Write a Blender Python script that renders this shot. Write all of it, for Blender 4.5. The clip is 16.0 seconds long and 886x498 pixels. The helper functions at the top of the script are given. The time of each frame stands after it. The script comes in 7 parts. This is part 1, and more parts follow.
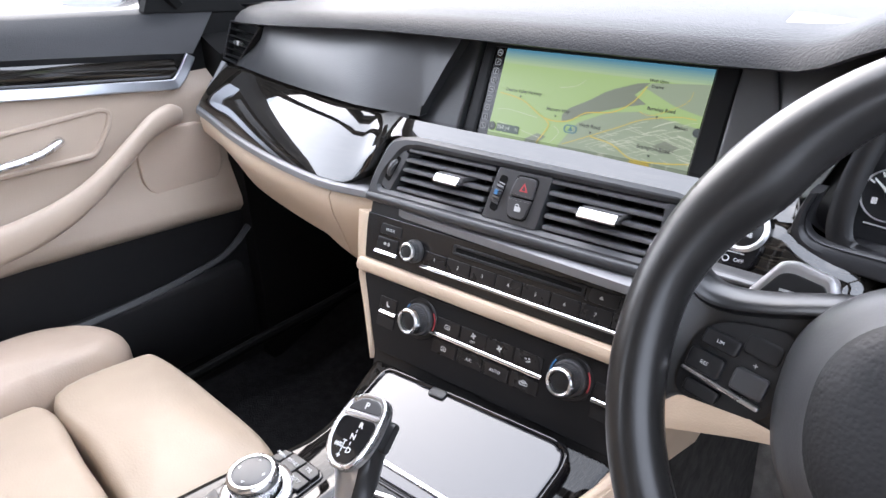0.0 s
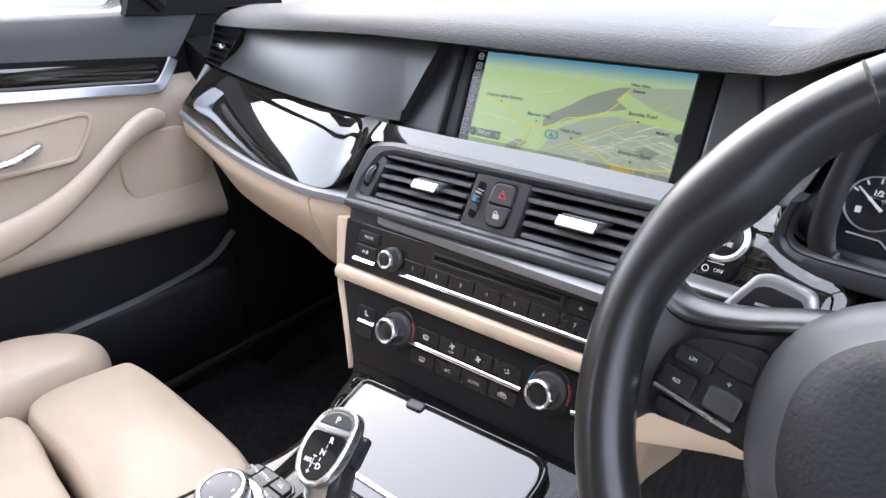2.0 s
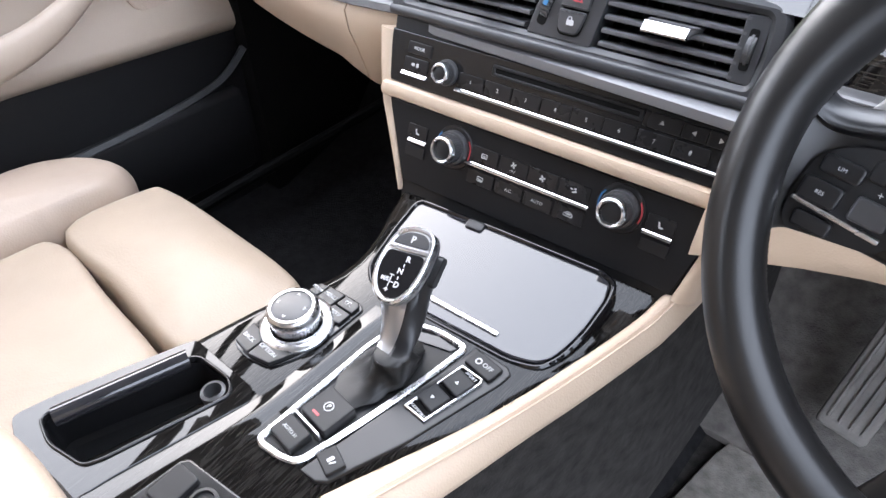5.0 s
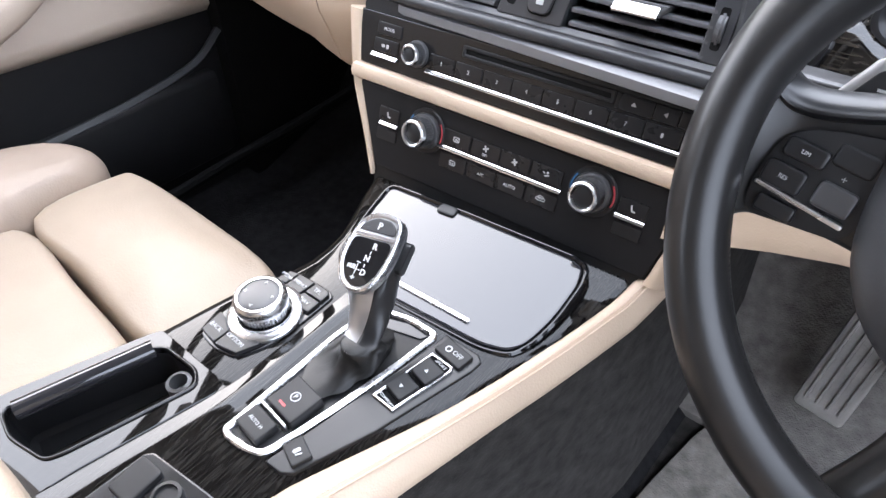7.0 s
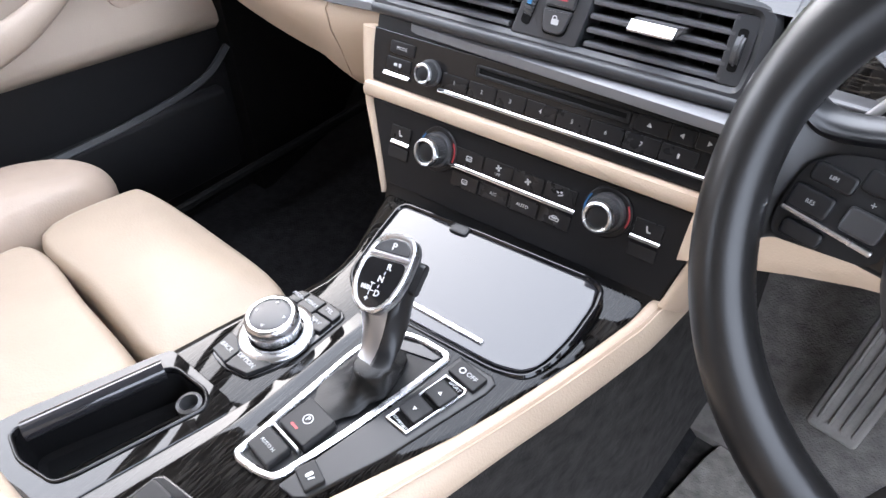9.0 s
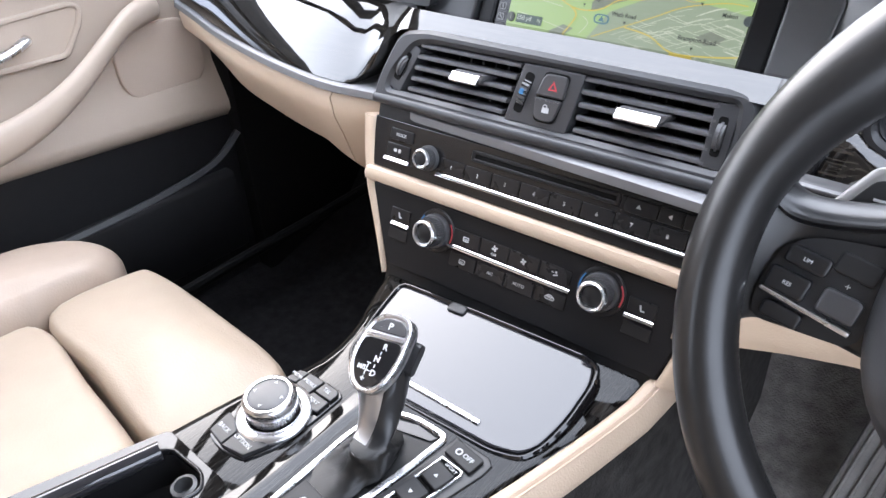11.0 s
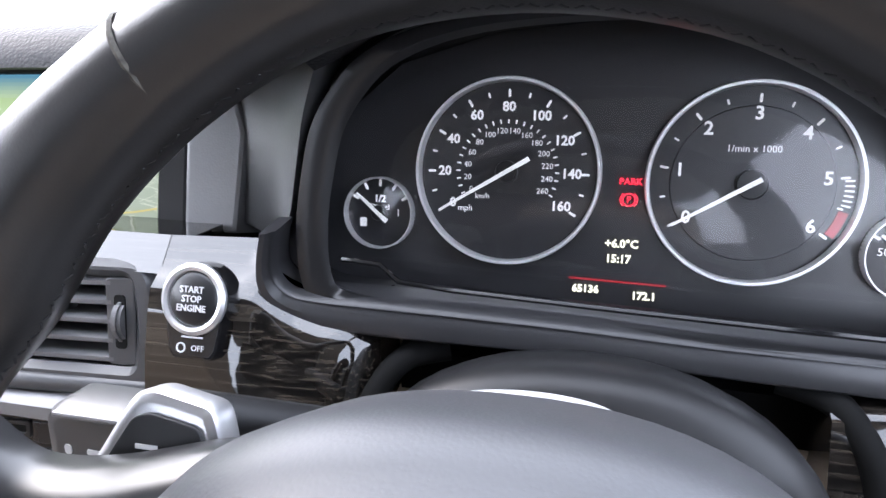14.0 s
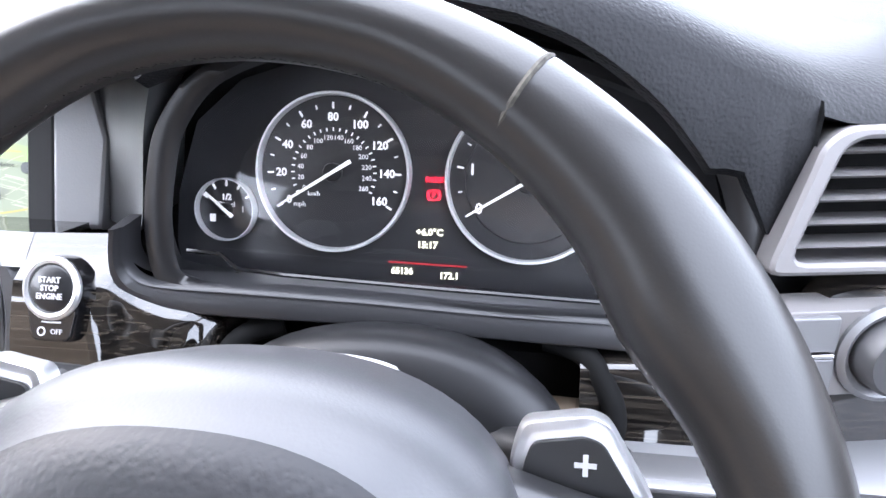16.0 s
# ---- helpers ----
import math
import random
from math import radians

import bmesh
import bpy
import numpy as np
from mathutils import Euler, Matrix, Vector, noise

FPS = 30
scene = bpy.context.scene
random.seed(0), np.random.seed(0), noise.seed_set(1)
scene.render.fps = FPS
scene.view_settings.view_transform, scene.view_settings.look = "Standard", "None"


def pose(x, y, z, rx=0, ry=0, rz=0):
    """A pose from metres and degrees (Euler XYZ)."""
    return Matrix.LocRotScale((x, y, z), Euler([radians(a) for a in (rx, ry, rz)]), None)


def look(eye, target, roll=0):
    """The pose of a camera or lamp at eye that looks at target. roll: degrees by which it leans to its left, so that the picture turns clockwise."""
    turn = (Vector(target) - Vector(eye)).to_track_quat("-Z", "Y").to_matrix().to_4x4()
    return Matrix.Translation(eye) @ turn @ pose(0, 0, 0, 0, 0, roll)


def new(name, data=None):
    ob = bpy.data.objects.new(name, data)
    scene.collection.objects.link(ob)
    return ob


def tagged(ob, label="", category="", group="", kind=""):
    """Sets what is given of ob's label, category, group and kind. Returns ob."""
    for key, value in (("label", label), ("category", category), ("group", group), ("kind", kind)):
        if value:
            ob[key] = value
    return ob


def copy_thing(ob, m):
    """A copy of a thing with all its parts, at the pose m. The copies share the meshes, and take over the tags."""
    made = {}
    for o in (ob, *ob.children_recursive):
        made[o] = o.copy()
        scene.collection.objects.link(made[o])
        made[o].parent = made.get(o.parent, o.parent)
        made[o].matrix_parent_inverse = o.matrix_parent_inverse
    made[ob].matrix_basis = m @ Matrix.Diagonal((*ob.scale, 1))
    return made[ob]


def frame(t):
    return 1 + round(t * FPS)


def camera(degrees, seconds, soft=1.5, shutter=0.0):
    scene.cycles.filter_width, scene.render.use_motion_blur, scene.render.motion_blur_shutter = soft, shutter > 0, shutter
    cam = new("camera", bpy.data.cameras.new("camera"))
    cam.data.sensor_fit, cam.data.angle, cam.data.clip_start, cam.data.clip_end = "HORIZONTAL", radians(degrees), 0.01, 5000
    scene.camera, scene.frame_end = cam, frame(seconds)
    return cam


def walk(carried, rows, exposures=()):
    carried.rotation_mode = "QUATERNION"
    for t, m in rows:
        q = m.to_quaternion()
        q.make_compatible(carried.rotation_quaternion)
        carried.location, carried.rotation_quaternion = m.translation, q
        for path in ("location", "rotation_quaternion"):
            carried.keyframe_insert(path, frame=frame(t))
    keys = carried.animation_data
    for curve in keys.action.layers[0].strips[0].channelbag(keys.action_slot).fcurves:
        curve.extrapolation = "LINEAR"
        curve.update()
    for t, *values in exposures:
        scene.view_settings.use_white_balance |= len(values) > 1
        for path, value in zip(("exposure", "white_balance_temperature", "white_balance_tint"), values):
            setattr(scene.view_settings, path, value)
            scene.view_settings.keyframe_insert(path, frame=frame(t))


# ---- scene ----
cam = camera(67.0, 16.0)
PATH = [
    (0, (0.34, 0.202, 0.884), (-0.899, 1.516, 0.025), -2.1),
    (0.5, (0.336, 0.192, 0.885), (-0.905, 1.506, 0.029), -2.1),
    (1, (0.34, 0.192, 0.883), (-0.901, 1.508, 0.028), -2.1),
    (1.5, (0.338, 0.222, 0.87), (-0.9, 1.54, 0.015), -2.1),
    (2, (0.343, 0.227, 0.881), (-0.893, 1.549, 0.03), -2.0),
    (2.5, (0.333, 0.218, 0.89), (-0.896, 1.538, 0.025), -2.1),
    (3, (0.325, 0.213, 0.889), (-0.887, 1.518, -0.021), -2.2),
    (3.5, (0.321, 0.212, 0.879), (-0.854, 1.478, -0.13), -2.2),
    (4, (0.294, 0.203, 0.876), (-0.825, 1.405, -0.266), -2.4),
    (4.5, (0.279, 0.194, 0.864), (-0.793, 1.347, -0.37), -2.3),
    (4.7, (0.278, 0.194, 0.863), (-0.776, 1.333, -0.398), -2.2),
    (7, (0.285, 0.213, 0.858), (-0.706, 1.336, -0.468), -1.9),
    (7.5, (0.276, 0.222, 0.865), (-0.72, 1.342, -0.46), -2.2),
    (8, (0.273, 0.219, 0.857), (-0.727, 1.347, -0.457), -2.1),
    (10.3, (0.276, 0.208, 0.867), (-0.791, 1.37, -0.362), -2.1),
    (10.5, (0.278, 0.211, 0.868), (-0.803, 1.384, -0.338), -2.3),
    (11, (0.286, 0.213, 0.868), (-0.831, 1.445, -0.243), -2.4),
    (11.5, (0.296, 0.211, 0.871), (-0.819, 1.523, -0.146), -2.5),
    (12, (0.318, 0.238, 0.884), (-0.736, 1.657, -0.051), -2.4),
    (12.5, (0.328, 0.283, 0.886), (-0.599, 1.822, 0.007), -2.6),
    (13, (0.344, 0.34, 0.873), (-0.4, 1.989, 0.02), -2.8),
    (13.5, (0.374, 0.383, 0.855), (-0.206, 2.099, 0.006), -3.1),
    (14, (0.393, 0.431, 0.838), (-0.094, 2.171, -0.021), -3.4),
    (14.5, (0.406, 0.451, 0.821), (-0.056, 2.198, -0.036), -3.9),
    (15, (0.414, 0.441, 0.831), (0.007, 2.197, -0.035), -3.6),
    (15.5, (0.43, 0.408, 0.84), (0.074, 2.181, -0.016), -3.1),
    (16, (0.466, 0.389, 0.857), (0.166, 2.162, -0.019), -2.0),
]
walk(cam, [(t, look(eye, target, roll)) for t, eye, target, roll in PATH],
     exposures=[(0, 3.0, 6400, 14), (4.5, 3.05, 6300, 13), (11, 3.15, 6300, 13), (13.5, 3.1, 6300, 14), (14.5, 3.6, 6200, 15), (15.2, 3.9, 6200, 15), (16, 3.85, 6250, 15)])

# ---------------------------------------------------------------- light
world = bpy.data.worlds.new("sky")
scene.world = world
world.use_nodes = True
wn = world.node_tree.nodes
sky = wn.new("ShaderNodeTexSky")
sky.sky_type = "NISHITA"
sky.sun_disc = False
sky.sun_elevation = radians(38)
sky.sun_rotation = radians(-67)
sky.air_density, sky.dust_density, sky.ozone_density = 1.0, 5.0, 1.0
soft = wn.new("ShaderNodeHueSaturation")
soft.inputs["Saturation"].default_value = 0.6
world.node_tree.links.new(sky.outputs[0], soft.inputs["Color"])
cloud = wn.new("ShaderNodeMix")        # an even overcast layer over the clear sky
cloud.data_type = "RGBA"
cloud.inputs["Factor"].default_value = 0.78
cloud.inputs[7].default_value = (5.2, 5.7, 6.5, 1)
world.node_tree.links.new(soft.outputs[0], cloud.inputs[6])
world.node_tree.links.new(cloud.outputs[2], wn["Background"].inputs["Color"])
wn["Background"].inputs["Strength"].default_value = 0.15
sun = new("sun", bpy.data.lights.new("sun", "SUN"))
sun.data.energy, sun.data.angle, sun.data.color = 0.42, radians(125), (1.0, 0.98, 0.95)
sun.matrix_basis = look((0, 0, 0), (0.70, -0.30, -0.65))
EXPOSURE = 3.0
scene.view_settings.exposure = EXPOSURE
LIT = 2.0 ** -EXPOSURE


# ---------------------------------------------------------------- materials
def material(name, color, rough=0.5, metal=0.0, coat=0.0, coat_rough=0.05, grain=None, bump=0.0, bump_scale=900.0,
             vary=0.0, vary_scale=12.0, emit=0.0, spec=0.5, second=None, rough_vary=0.0, crease=0.0):
    m = bpy.data.materials.new(name)
    m.use_nodes = True
    n, l = m.node_tree.nodes, m.node_tree.links
    b = n["Principled BSDF"]
    b.inputs["Base Color"].default_value = (*color, 1)
    b.inputs["Roughness"].default_value = rough
    b.inputs["Metallic"].default_value = metal
    b.inputs["Coat Weight"].default_value = coat
    b.inputs["Coat Roughness"].default_value = coat_rough
    b.inputs["Specular IOR Level"].default_value = spec
    pos = n.new("ShaderNodeTexCoord")
    if emit:
        b.inputs["Emission Color"].default_value = (*color, 1)
        b.inputs["Emission Strength"].default_value = emit
    if vary:
        t = n.new("ShaderNodeTexNoise")
        t.inputs["Scale"].default_value, t.inputs["Detail"].default_value = vary_scale, 6
        l.new(pos.outputs["Object"], t.inputs["Vector"])
        r = n.new("ShaderNodeValToRGB")
        dark = second if second else tuple(c * (1 - vary) for c in color)
        r.color_ramp.elements[0].position, r.color_ramp.elements[1].position = 0.3, 0.7
        r.color_ramp.elements[0].color, r.color_ramp.elements[1].color = (*dark, 1), (*color, 1)
        l.new(t.outputs["Fac"], r.inputs["Fac"])
        l.new(r.outputs["Color"], b.inputs["Base Color"])
    if rough_vary:
        t2 = n.new("ShaderNodeTexNoise")
        t2.inputs["Scale"].default_value, t2.inputs["Detail"].default_value = 45, 8
        l.new(pos.outputs["Object"], t2.inputs["Vector"])
        mr = n.new("ShaderNodeMapRange")
        mr.inputs["To Min"].default_value, mr.inputs["To Max"].default_value = max(0.02, rough - rough_vary), rough + rough_vary
        l.new(t2.outputs["Fac"], mr.inputs["Value"])
        l.new(mr.outputs["Result"], b.inputs["Roughness"])
    if bump:
        v = n.new("ShaderNodeTexVoronoi")
        v.feature = "SMOOTH_F1"
        v.inputs["Scale"].default_value = bump_scale
        l.new(pos.outputs["Object"], v.inputs["Vector"])
        w = n.new("ShaderNodeTexNoise")
        w.inputs["Scale"].default_value, w.inputs["Detail"].default_value = bump_scale * 0.5, 3
        l.new(pos.outputs["Object"], w.inputs["Vector"])
        mix = n.new("ShaderNodeMath")
        mix.operation = "ADD"
        l.new(v.outputs["Distance"], mix.inputs[0])
        l.new(w.outputs["Fac"], mix.inputs[1])
        bp = n.new("ShaderNodeBump")
        bp.inputs["Strength"].default_value, bp.inputs["Distance"].default_value = bump, 0.35 / bump_scale
        l.new(mix.outputs[0], bp.inputs["Height"])
        l.new(bp.outputs["Normal"], b.inputs["Normal"])
        if crease:
            # soft folds and sit marks under the leather grain
            f = n.new("ShaderNodeTexNoise")
            f.noise_type = "RIDGED_MULTIFRACTAL"
            f.inputs["Scale"].default_value, f.inputs["Detail"].default_value, f.inputs["Distortion"].default_value = 9, 2, 0.8
            l.new(pos.outputs["Object"], f.inputs["Vector"])
            b2 = n.new("ShaderNodeBump")
            b2.inputs["Strength"].default_value, b2.inputs["Distance"].default_value = crease, 0.012
            l.new(f.outputs["Fac"], b2.inputs["Height"])
            l.new(b2.outputs["Normal"], bp.inputs["Normal"])
    return m


def veneer(name, along=(6, 560, 820), ior=1.75, gloss=0.03, grain=(0.032, 0.028, 0.023, 1)):
    """Dark stained wood with fine lengthwise grain under a clear gloss lacquer."""
    m = bpy.data.materials.new(name)
    m.use_nodes = True
    n, l = m.node_tree.nodes, m.node_tree.links
    b = n["Principled BSDF"]
    pos = n.new("ShaderNodeTexCoord")
    mp = n.new("ShaderNodeMapping")
    mp.inputs["Scale"].default_value = along
    mp.inputs["Rotation"].default_value = (0, 0, 0)
    l.new(pos.outputs["Object"], mp.inputs["Vector"])
    t = n.new("ShaderNodeTexNoise")
    t.inputs["Scale"].default_value, t.inputs["Detail"].default_value, t.inputs["Distortion"].default_value = 1.0, 3, 0.08
    l.new(mp.outputs["Vector"], t.inputs["Vector"])
    r = n.new("ShaderNodeValToRGB")
    r.color_ramp.elements[0].position, r.color_ramp.elements[1].position = 0.44, 0.64
    r.color_ramp.elements[0].color, r.color_ramp.elements[1].color = (0.004, 0.0036, 0.0034, 1), grain
    l.new(t.outputs["Fac"], r.inputs["Fac"])
    l.new(r.outputs["Color"], b.inputs["Base Color"])
    b.inputs["Roughness"].default_value = 0.4
    b.inputs["Specular IOR Level"].default_value = 0.0
    b.inputs["Coat Weight"].default_value = 1.0
    b.inputs["Coat Roughness"].default_value = gloss
    b.inputs["Coat IOR"].default_value = ior
    return m


M_VENEER = veneer("dark_lacquered_wood")
M_VENEER_DOOR = veneer("dark_lacquered_wood_door", (560, 6, 820))
M_VENEER_TOP = veneer("dark_lacquered_wood_console", (900, 40, 500), 1.36, 0.03, (0.019, 0.0175, 0.016, 1))
M_VENEER_BIN = veneer("dark_lacquered_wood_bin", (900, 40, 500), 1.52, 0.02, (0.019, 0.0175, 0.016, 1))
M_VENEER_RIDGE = veneer("dark_lacquered_wood_ridge", (900, 40, 500), 1.46, 0.03, (0.019, 0.0175, 0.016, 1))
M_VENEER_SIDE = veneer("dark_lacquered_wood_driver", (3, 500, 700), 1.66, 0.04, (0.030, 0.025, 0.020, 1))
M_CREAM = material("cream_leather_dash", (0.54, 0.42, 0.31), 0.5, bump=0.35, bump_scale=700, vary=0.07)
M_SEAT = material("cream_leather_seat", (0.385, 0.305, 0.23), 0.48, bump=0.3, bump_scale=500, vary=0.12, vary_scale=9, rough_vary=0.06, crease=0.16)
M_BOLSTER = material("cream_leather_creased", (0.385, 0.30, 0.235), 0.48, bump=0.3, bump_scale=500, vary=0.12, vary_scale=9, rough_vary=0.06, crease=0.6)
M_DOORC = material("cream_door_card", (0.43, 0.35, 0.28), 0.55, bump=0.2, bump_scale=600, vary=0.06)
M_DASH = material("black_grained_dash", (0.0145, 0.015, 0.0165), 0.52, bump=0.55, bump_scale=560, vary=0.15, spec=0.13)
M_CHEEK = material("smooth_grained_cheek", (0.06, 0.061, 0.063), 0.38, bump=0.16, bump_scale=800, vary=0.1, spec=1.0, coat=0.5, coat_rough=0.4)
M_PANEL = material("smooth_black_dash", (0.03, 0.031, 0.033), 0.42, bump=0.25, bump_scale=800, vary=0.1)
M_BLACK = material("matt_black_plastic", (0.012, 0.012, 0.013), 0.48, vary=0.15, vary_scale=40, rough_vary=0.06, spec=0.35)
M_SATIN = material("satin_black_plastic", (0.013, 0.013, 0.014), 0.3, vary=0.1, vary_scale=30, rough_vary=0.05, spec=0.4)
M_PIANO = material("gloss_black_plastic", (0.008, 0.008, 0.009), 0.06, rough_vary=0.02)
M_HALF = material("half_gloss_black", (0.009, 0.009, 0.010), 0.22, vary=0.1, rough_vary=0.04)
M_UPPER = material("upper_dash_skin", (0.03, 0.031, 0.033), 0.32, bump=0.3, bump_scale=800, vary=0.1, spec=0.6)
# near-black for black trim, and for the shade in gaps and footwell
M_DARK = material("gap_shade_and_black_trim", (0.006, 0.006, 0.006), 0.8, vary=0.2, spec=0.12)
M_CHROME = material("satin_chrome", (0.72, 0.72, 0.73), 0.27, 1.0, rough_vary=0.05)
M_BRIGHT = material("bright_chrome", (0.82, 0.82, 0.83), 0.09, 1.0)
M_ALU = material("brushed_aluminium", (0.19, 0.19, 0.195), 0.5, 0.7, rough_vary=0.06)
M_RIM = material("worn_black_leather", (0.0125, 0.012, 0.012), 0.33, bump=0.09, bump_scale=1300, vary=0.2, vary_scale=26, rough_vary=0.04, spec=0.42, coat=0.12, coat_rough=0.2)
M_BOOT = material("creased_boot_leather", (0.012, 0.0118, 0.0118), 0.42, bump=0.2, bump_scale=900, vary=0.2, vary_scale=40, rough_vary=0.05, spec=0.35)
M_PAD = material("airbag_cover", (0.020, 0.0205, 0.0225), 0.45, bump=0.3, bump_scale=480, vary=0.1, spec=0.25)
M_DOORPAD = material("door_pad_skin", (0.02, 0.0205, 0.022), 0.6, bump=0.4, bump_scale=700, vary=0.1, spec=0.25)
M_SIDE = material("black_screen_side", (0.010, 0.010, 0.011), 0.46, vary=0.1, rough_vary=0.05, spec=0.22)
M_KEY = material("key_black", (0.012, 0.012, 0.013), 0.28, rough_vary=0.05, spec=0.4)
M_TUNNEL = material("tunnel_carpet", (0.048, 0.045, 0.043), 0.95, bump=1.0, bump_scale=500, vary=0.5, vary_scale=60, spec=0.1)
# the same carpet darkened: the passenger footwell's shade is in its colour
M_CARPET = material("shaded_carpet", (0.018, 0.0175, 0.0185), 0.95, bump=1.0, bump_scale=500, vary=0.5, vary_scale=60, spec=0.1)
M_RUBBER = material("grey_rubber", (0.22, 0.205, 0.19), 0.7, bump=0.3, bump_scale=300, vary=0.3, vary_scale=30)
M_WHITE = material("white_print", (0.5, 0.5, 0.5), 0.5)
M_RED = material("red_print", (0.42, 0.05, 0.06), 0.4)
M_BLUE = material("blue_print", (0.04, 0.16, 0.34), 0.4)
M_THREAD = material("cream_thread", (0.6, 0.45, 0.36), 0.8)
M_BLADE = material("vent_blade_plastic", (0.085, 0.085, 0.088), 0.36, vary=0.1, rough_vary=0.04)
M_FRAME = material("vent_frame_plastic", (0.04, 0.041, 0.044), 0.36, bump=0.06, bump_scale=900, vary=0.08, rough_vary=0.03)
M_GRAPHITE = material("graphite_plastic", (0.05, 0.05, 0.052), 0.35, vary=0.1)
M_REAR = material("dark_rear_trim", (0.05, 0.048, 0.046), 0.8, vary=0.2)
M_ROOF = material("grey_roof_cloth", (0.55, 0.53, 0.5), 0.9, bump=0.3, vary=0.05)


# ---------------------------------------------------------------- mesh helpers
def finish(name, bm, mat, sharp=38.0):
    bmesh.ops.recalc_face_normals(bm, faces=bm.faces)
    for f in bm.faces:
        f.smooth = True
    lim = radians(sharp)
    for e in bm.edges:
        e.smooth = len(e.link_faces) == 2 and e.calc_face_angle(0) < lim
    me = bpy.data.meshes.new(name)
    bm.to_mesh(me)
    bm.free()
    if mat:
        me.materials.append(mat)
    return me


def thing(name, base, label, category, group="", kind=""):
    e = new(name)
    e.location = base
    e.empty_display_size = 0.02
    return tagged(e, label, category, group, kind)


def part(name, bm, mat, parent, label="", m=None, sharp=38.0):
    if m is not None:
        bm.transform(m)
    ob = new(name, finish(name, bm, mat, sharp))
    if parent is not None:
        ob.parent = parent
        if parent.type == "EMPTY":
            ob.matrix_parent_inverse = Matrix.Translation(-Vector(parent.location))
    if label:
        tagged(ob, label)
    return ob


def solo(name, bm, mat, label, category, m=None, kind="", group="", sharp=38.0):
    return tagged(part(name, bm, mat, None, "", m, sharp), label, category, group, kind)


def leaning(x, y, z, slope, yaw=0.0):
    """A panel's frame: X to the right, Y up along the panel, Z out of it towards the seats."""
    a = math.atan(slope)
    m = Matrix(((1, 0, 0), (0, math.sin(a), -math.cos(a)), (0, math.cos(a), math.sin(a)))).to_4x4()
    return Matrix.Translation((x, y, z)) @ Matrix.Rotation(radians(yaw), 4, "Z") @ m


def at(u, v, w=0.0, turn=0.0):
    return Matrix.Translation((u, v, w)) @ Matrix.Rotation(radians(turn), 4, "Z")


def rounded(w, h, r, k=4):
    r = min(r, w / 2 - 1e-5, h / 2 - 1e-5)
    out = []
    for cx, cy, a0 in ((w / 2 - r, h / 2 - r, 0), (-w / 2 + r, h / 2 - r, 90), (-w / 2 + r, -h / 2 + r, 180), (w / 2 - r, -h / 2 + r, 270)):
        for i in range(k + 1):
            a = radians(a0 + 90 * i / k)
            out.append((cx + r * math.cos(a), cy + r * math.sin(a)))
    return out


def shrink(pts, d):
    """The outline moved inwards by d (outlines run anticlockwise)."""
    n, out = len(pts), []
    for i in range(n):
        p, q, r = Vector(pts[i - 1]), Vector(pts[i]), Vector(pts[(i + 1) % n])
        a, b = (q - p), (r - q)
        if a.length < 1e-9 or b.length < 1e-9:
            out.append(tuple(q))
            continue
        a.normalize(), b.normalize()
        na, nb = Vector((-a.y, a.x)), Vector((-b.y, b.x))
        v = na + nb
        k = v.length_squared
        v = v * (2 / k) if k > 0.2 else na
        out.append((q.x + v.x * d, q.y + v.y * d))
    return out


def slab(pts, lo, hi, bevel=0.0):
    """An outline raised from lo to hi, its upper edge rounded by bevel."""
    rings = [(pts, lo)]
    if bevel:
        rings += [(pts, hi - bevel), (shrink(pts, bevel * 0.3), hi - bevel * 0.3), (shrink(pts, bevel), hi), (shrink(pts, bevel * 1.2), hi)]
    else:
        rings += [(pts, hi)]
    bm = bmesh.new()
    vs = [[bm.verts.new((x, y, z)) for x, y in r] for r, z in rings]
    for a, b in zip(vs, vs[1:]):
        for i in range(len(a)):
            j = (i + 1) % len(a)
            bm.faces.new((a[i], a[j], b[j], b[i]))
    bm.faces.new(vs[-1])
    bm.faces.new(list(reversed(vs[0])))
    return bm


def frame_bm(outer, inner, lo, hi, bevel=0.0):
    """A flat ring between two outlines with the same number of points."""
    bm = bmesh.new()
    rows = [(outer, lo), (outer, hi - bevel), (shrink(outer, bevel), hi), (shrink(inner, -bevel), hi), (inner, hi - bevel), (inner, lo)]
    vs = [[bm.verts.new((x, y, z)) for x, y in r] for r, z in rows]
    n = len(outer)
    for k in range(len(vs)):
        a, b = vs[k], vs[(k + 1) % len(vs)]
        for i in range(n):
            j = (i + 1) % n
            bm.faces.new((a[i], a[j], b[j], b[i]))
    return bm


def lathe(profile, seg=40):
    """(radius, height) pairs turned round Z."""
    bm = bmesh.new()
    rings = []
    for r, z in profile:
        if r < 1e-6:
            rings.append([bm.verts.new((0, 0, z))])
        else:
            rings.append([bm.verts.new((r * math.cos(2 * math.pi * i / seg), r * math.sin(2 * math.pi * i / seg), z)) for i in range(seg)])
    for a, b in zip(rings, rings[1:]):
        for i in range(seg):
            j = (i + 1) % seg
            if len(a) == 1 and len(b) == 1:
                continue
            if len(a) == 1:
                bm.faces.new((a[0], b[i], b[j]))
            elif len(b) == 1:
                bm.faces.new((a[i], a[j], b[0]))
            else:
                bm.faces.new((a[i], a[j], b[j], b[i]))
    return bm


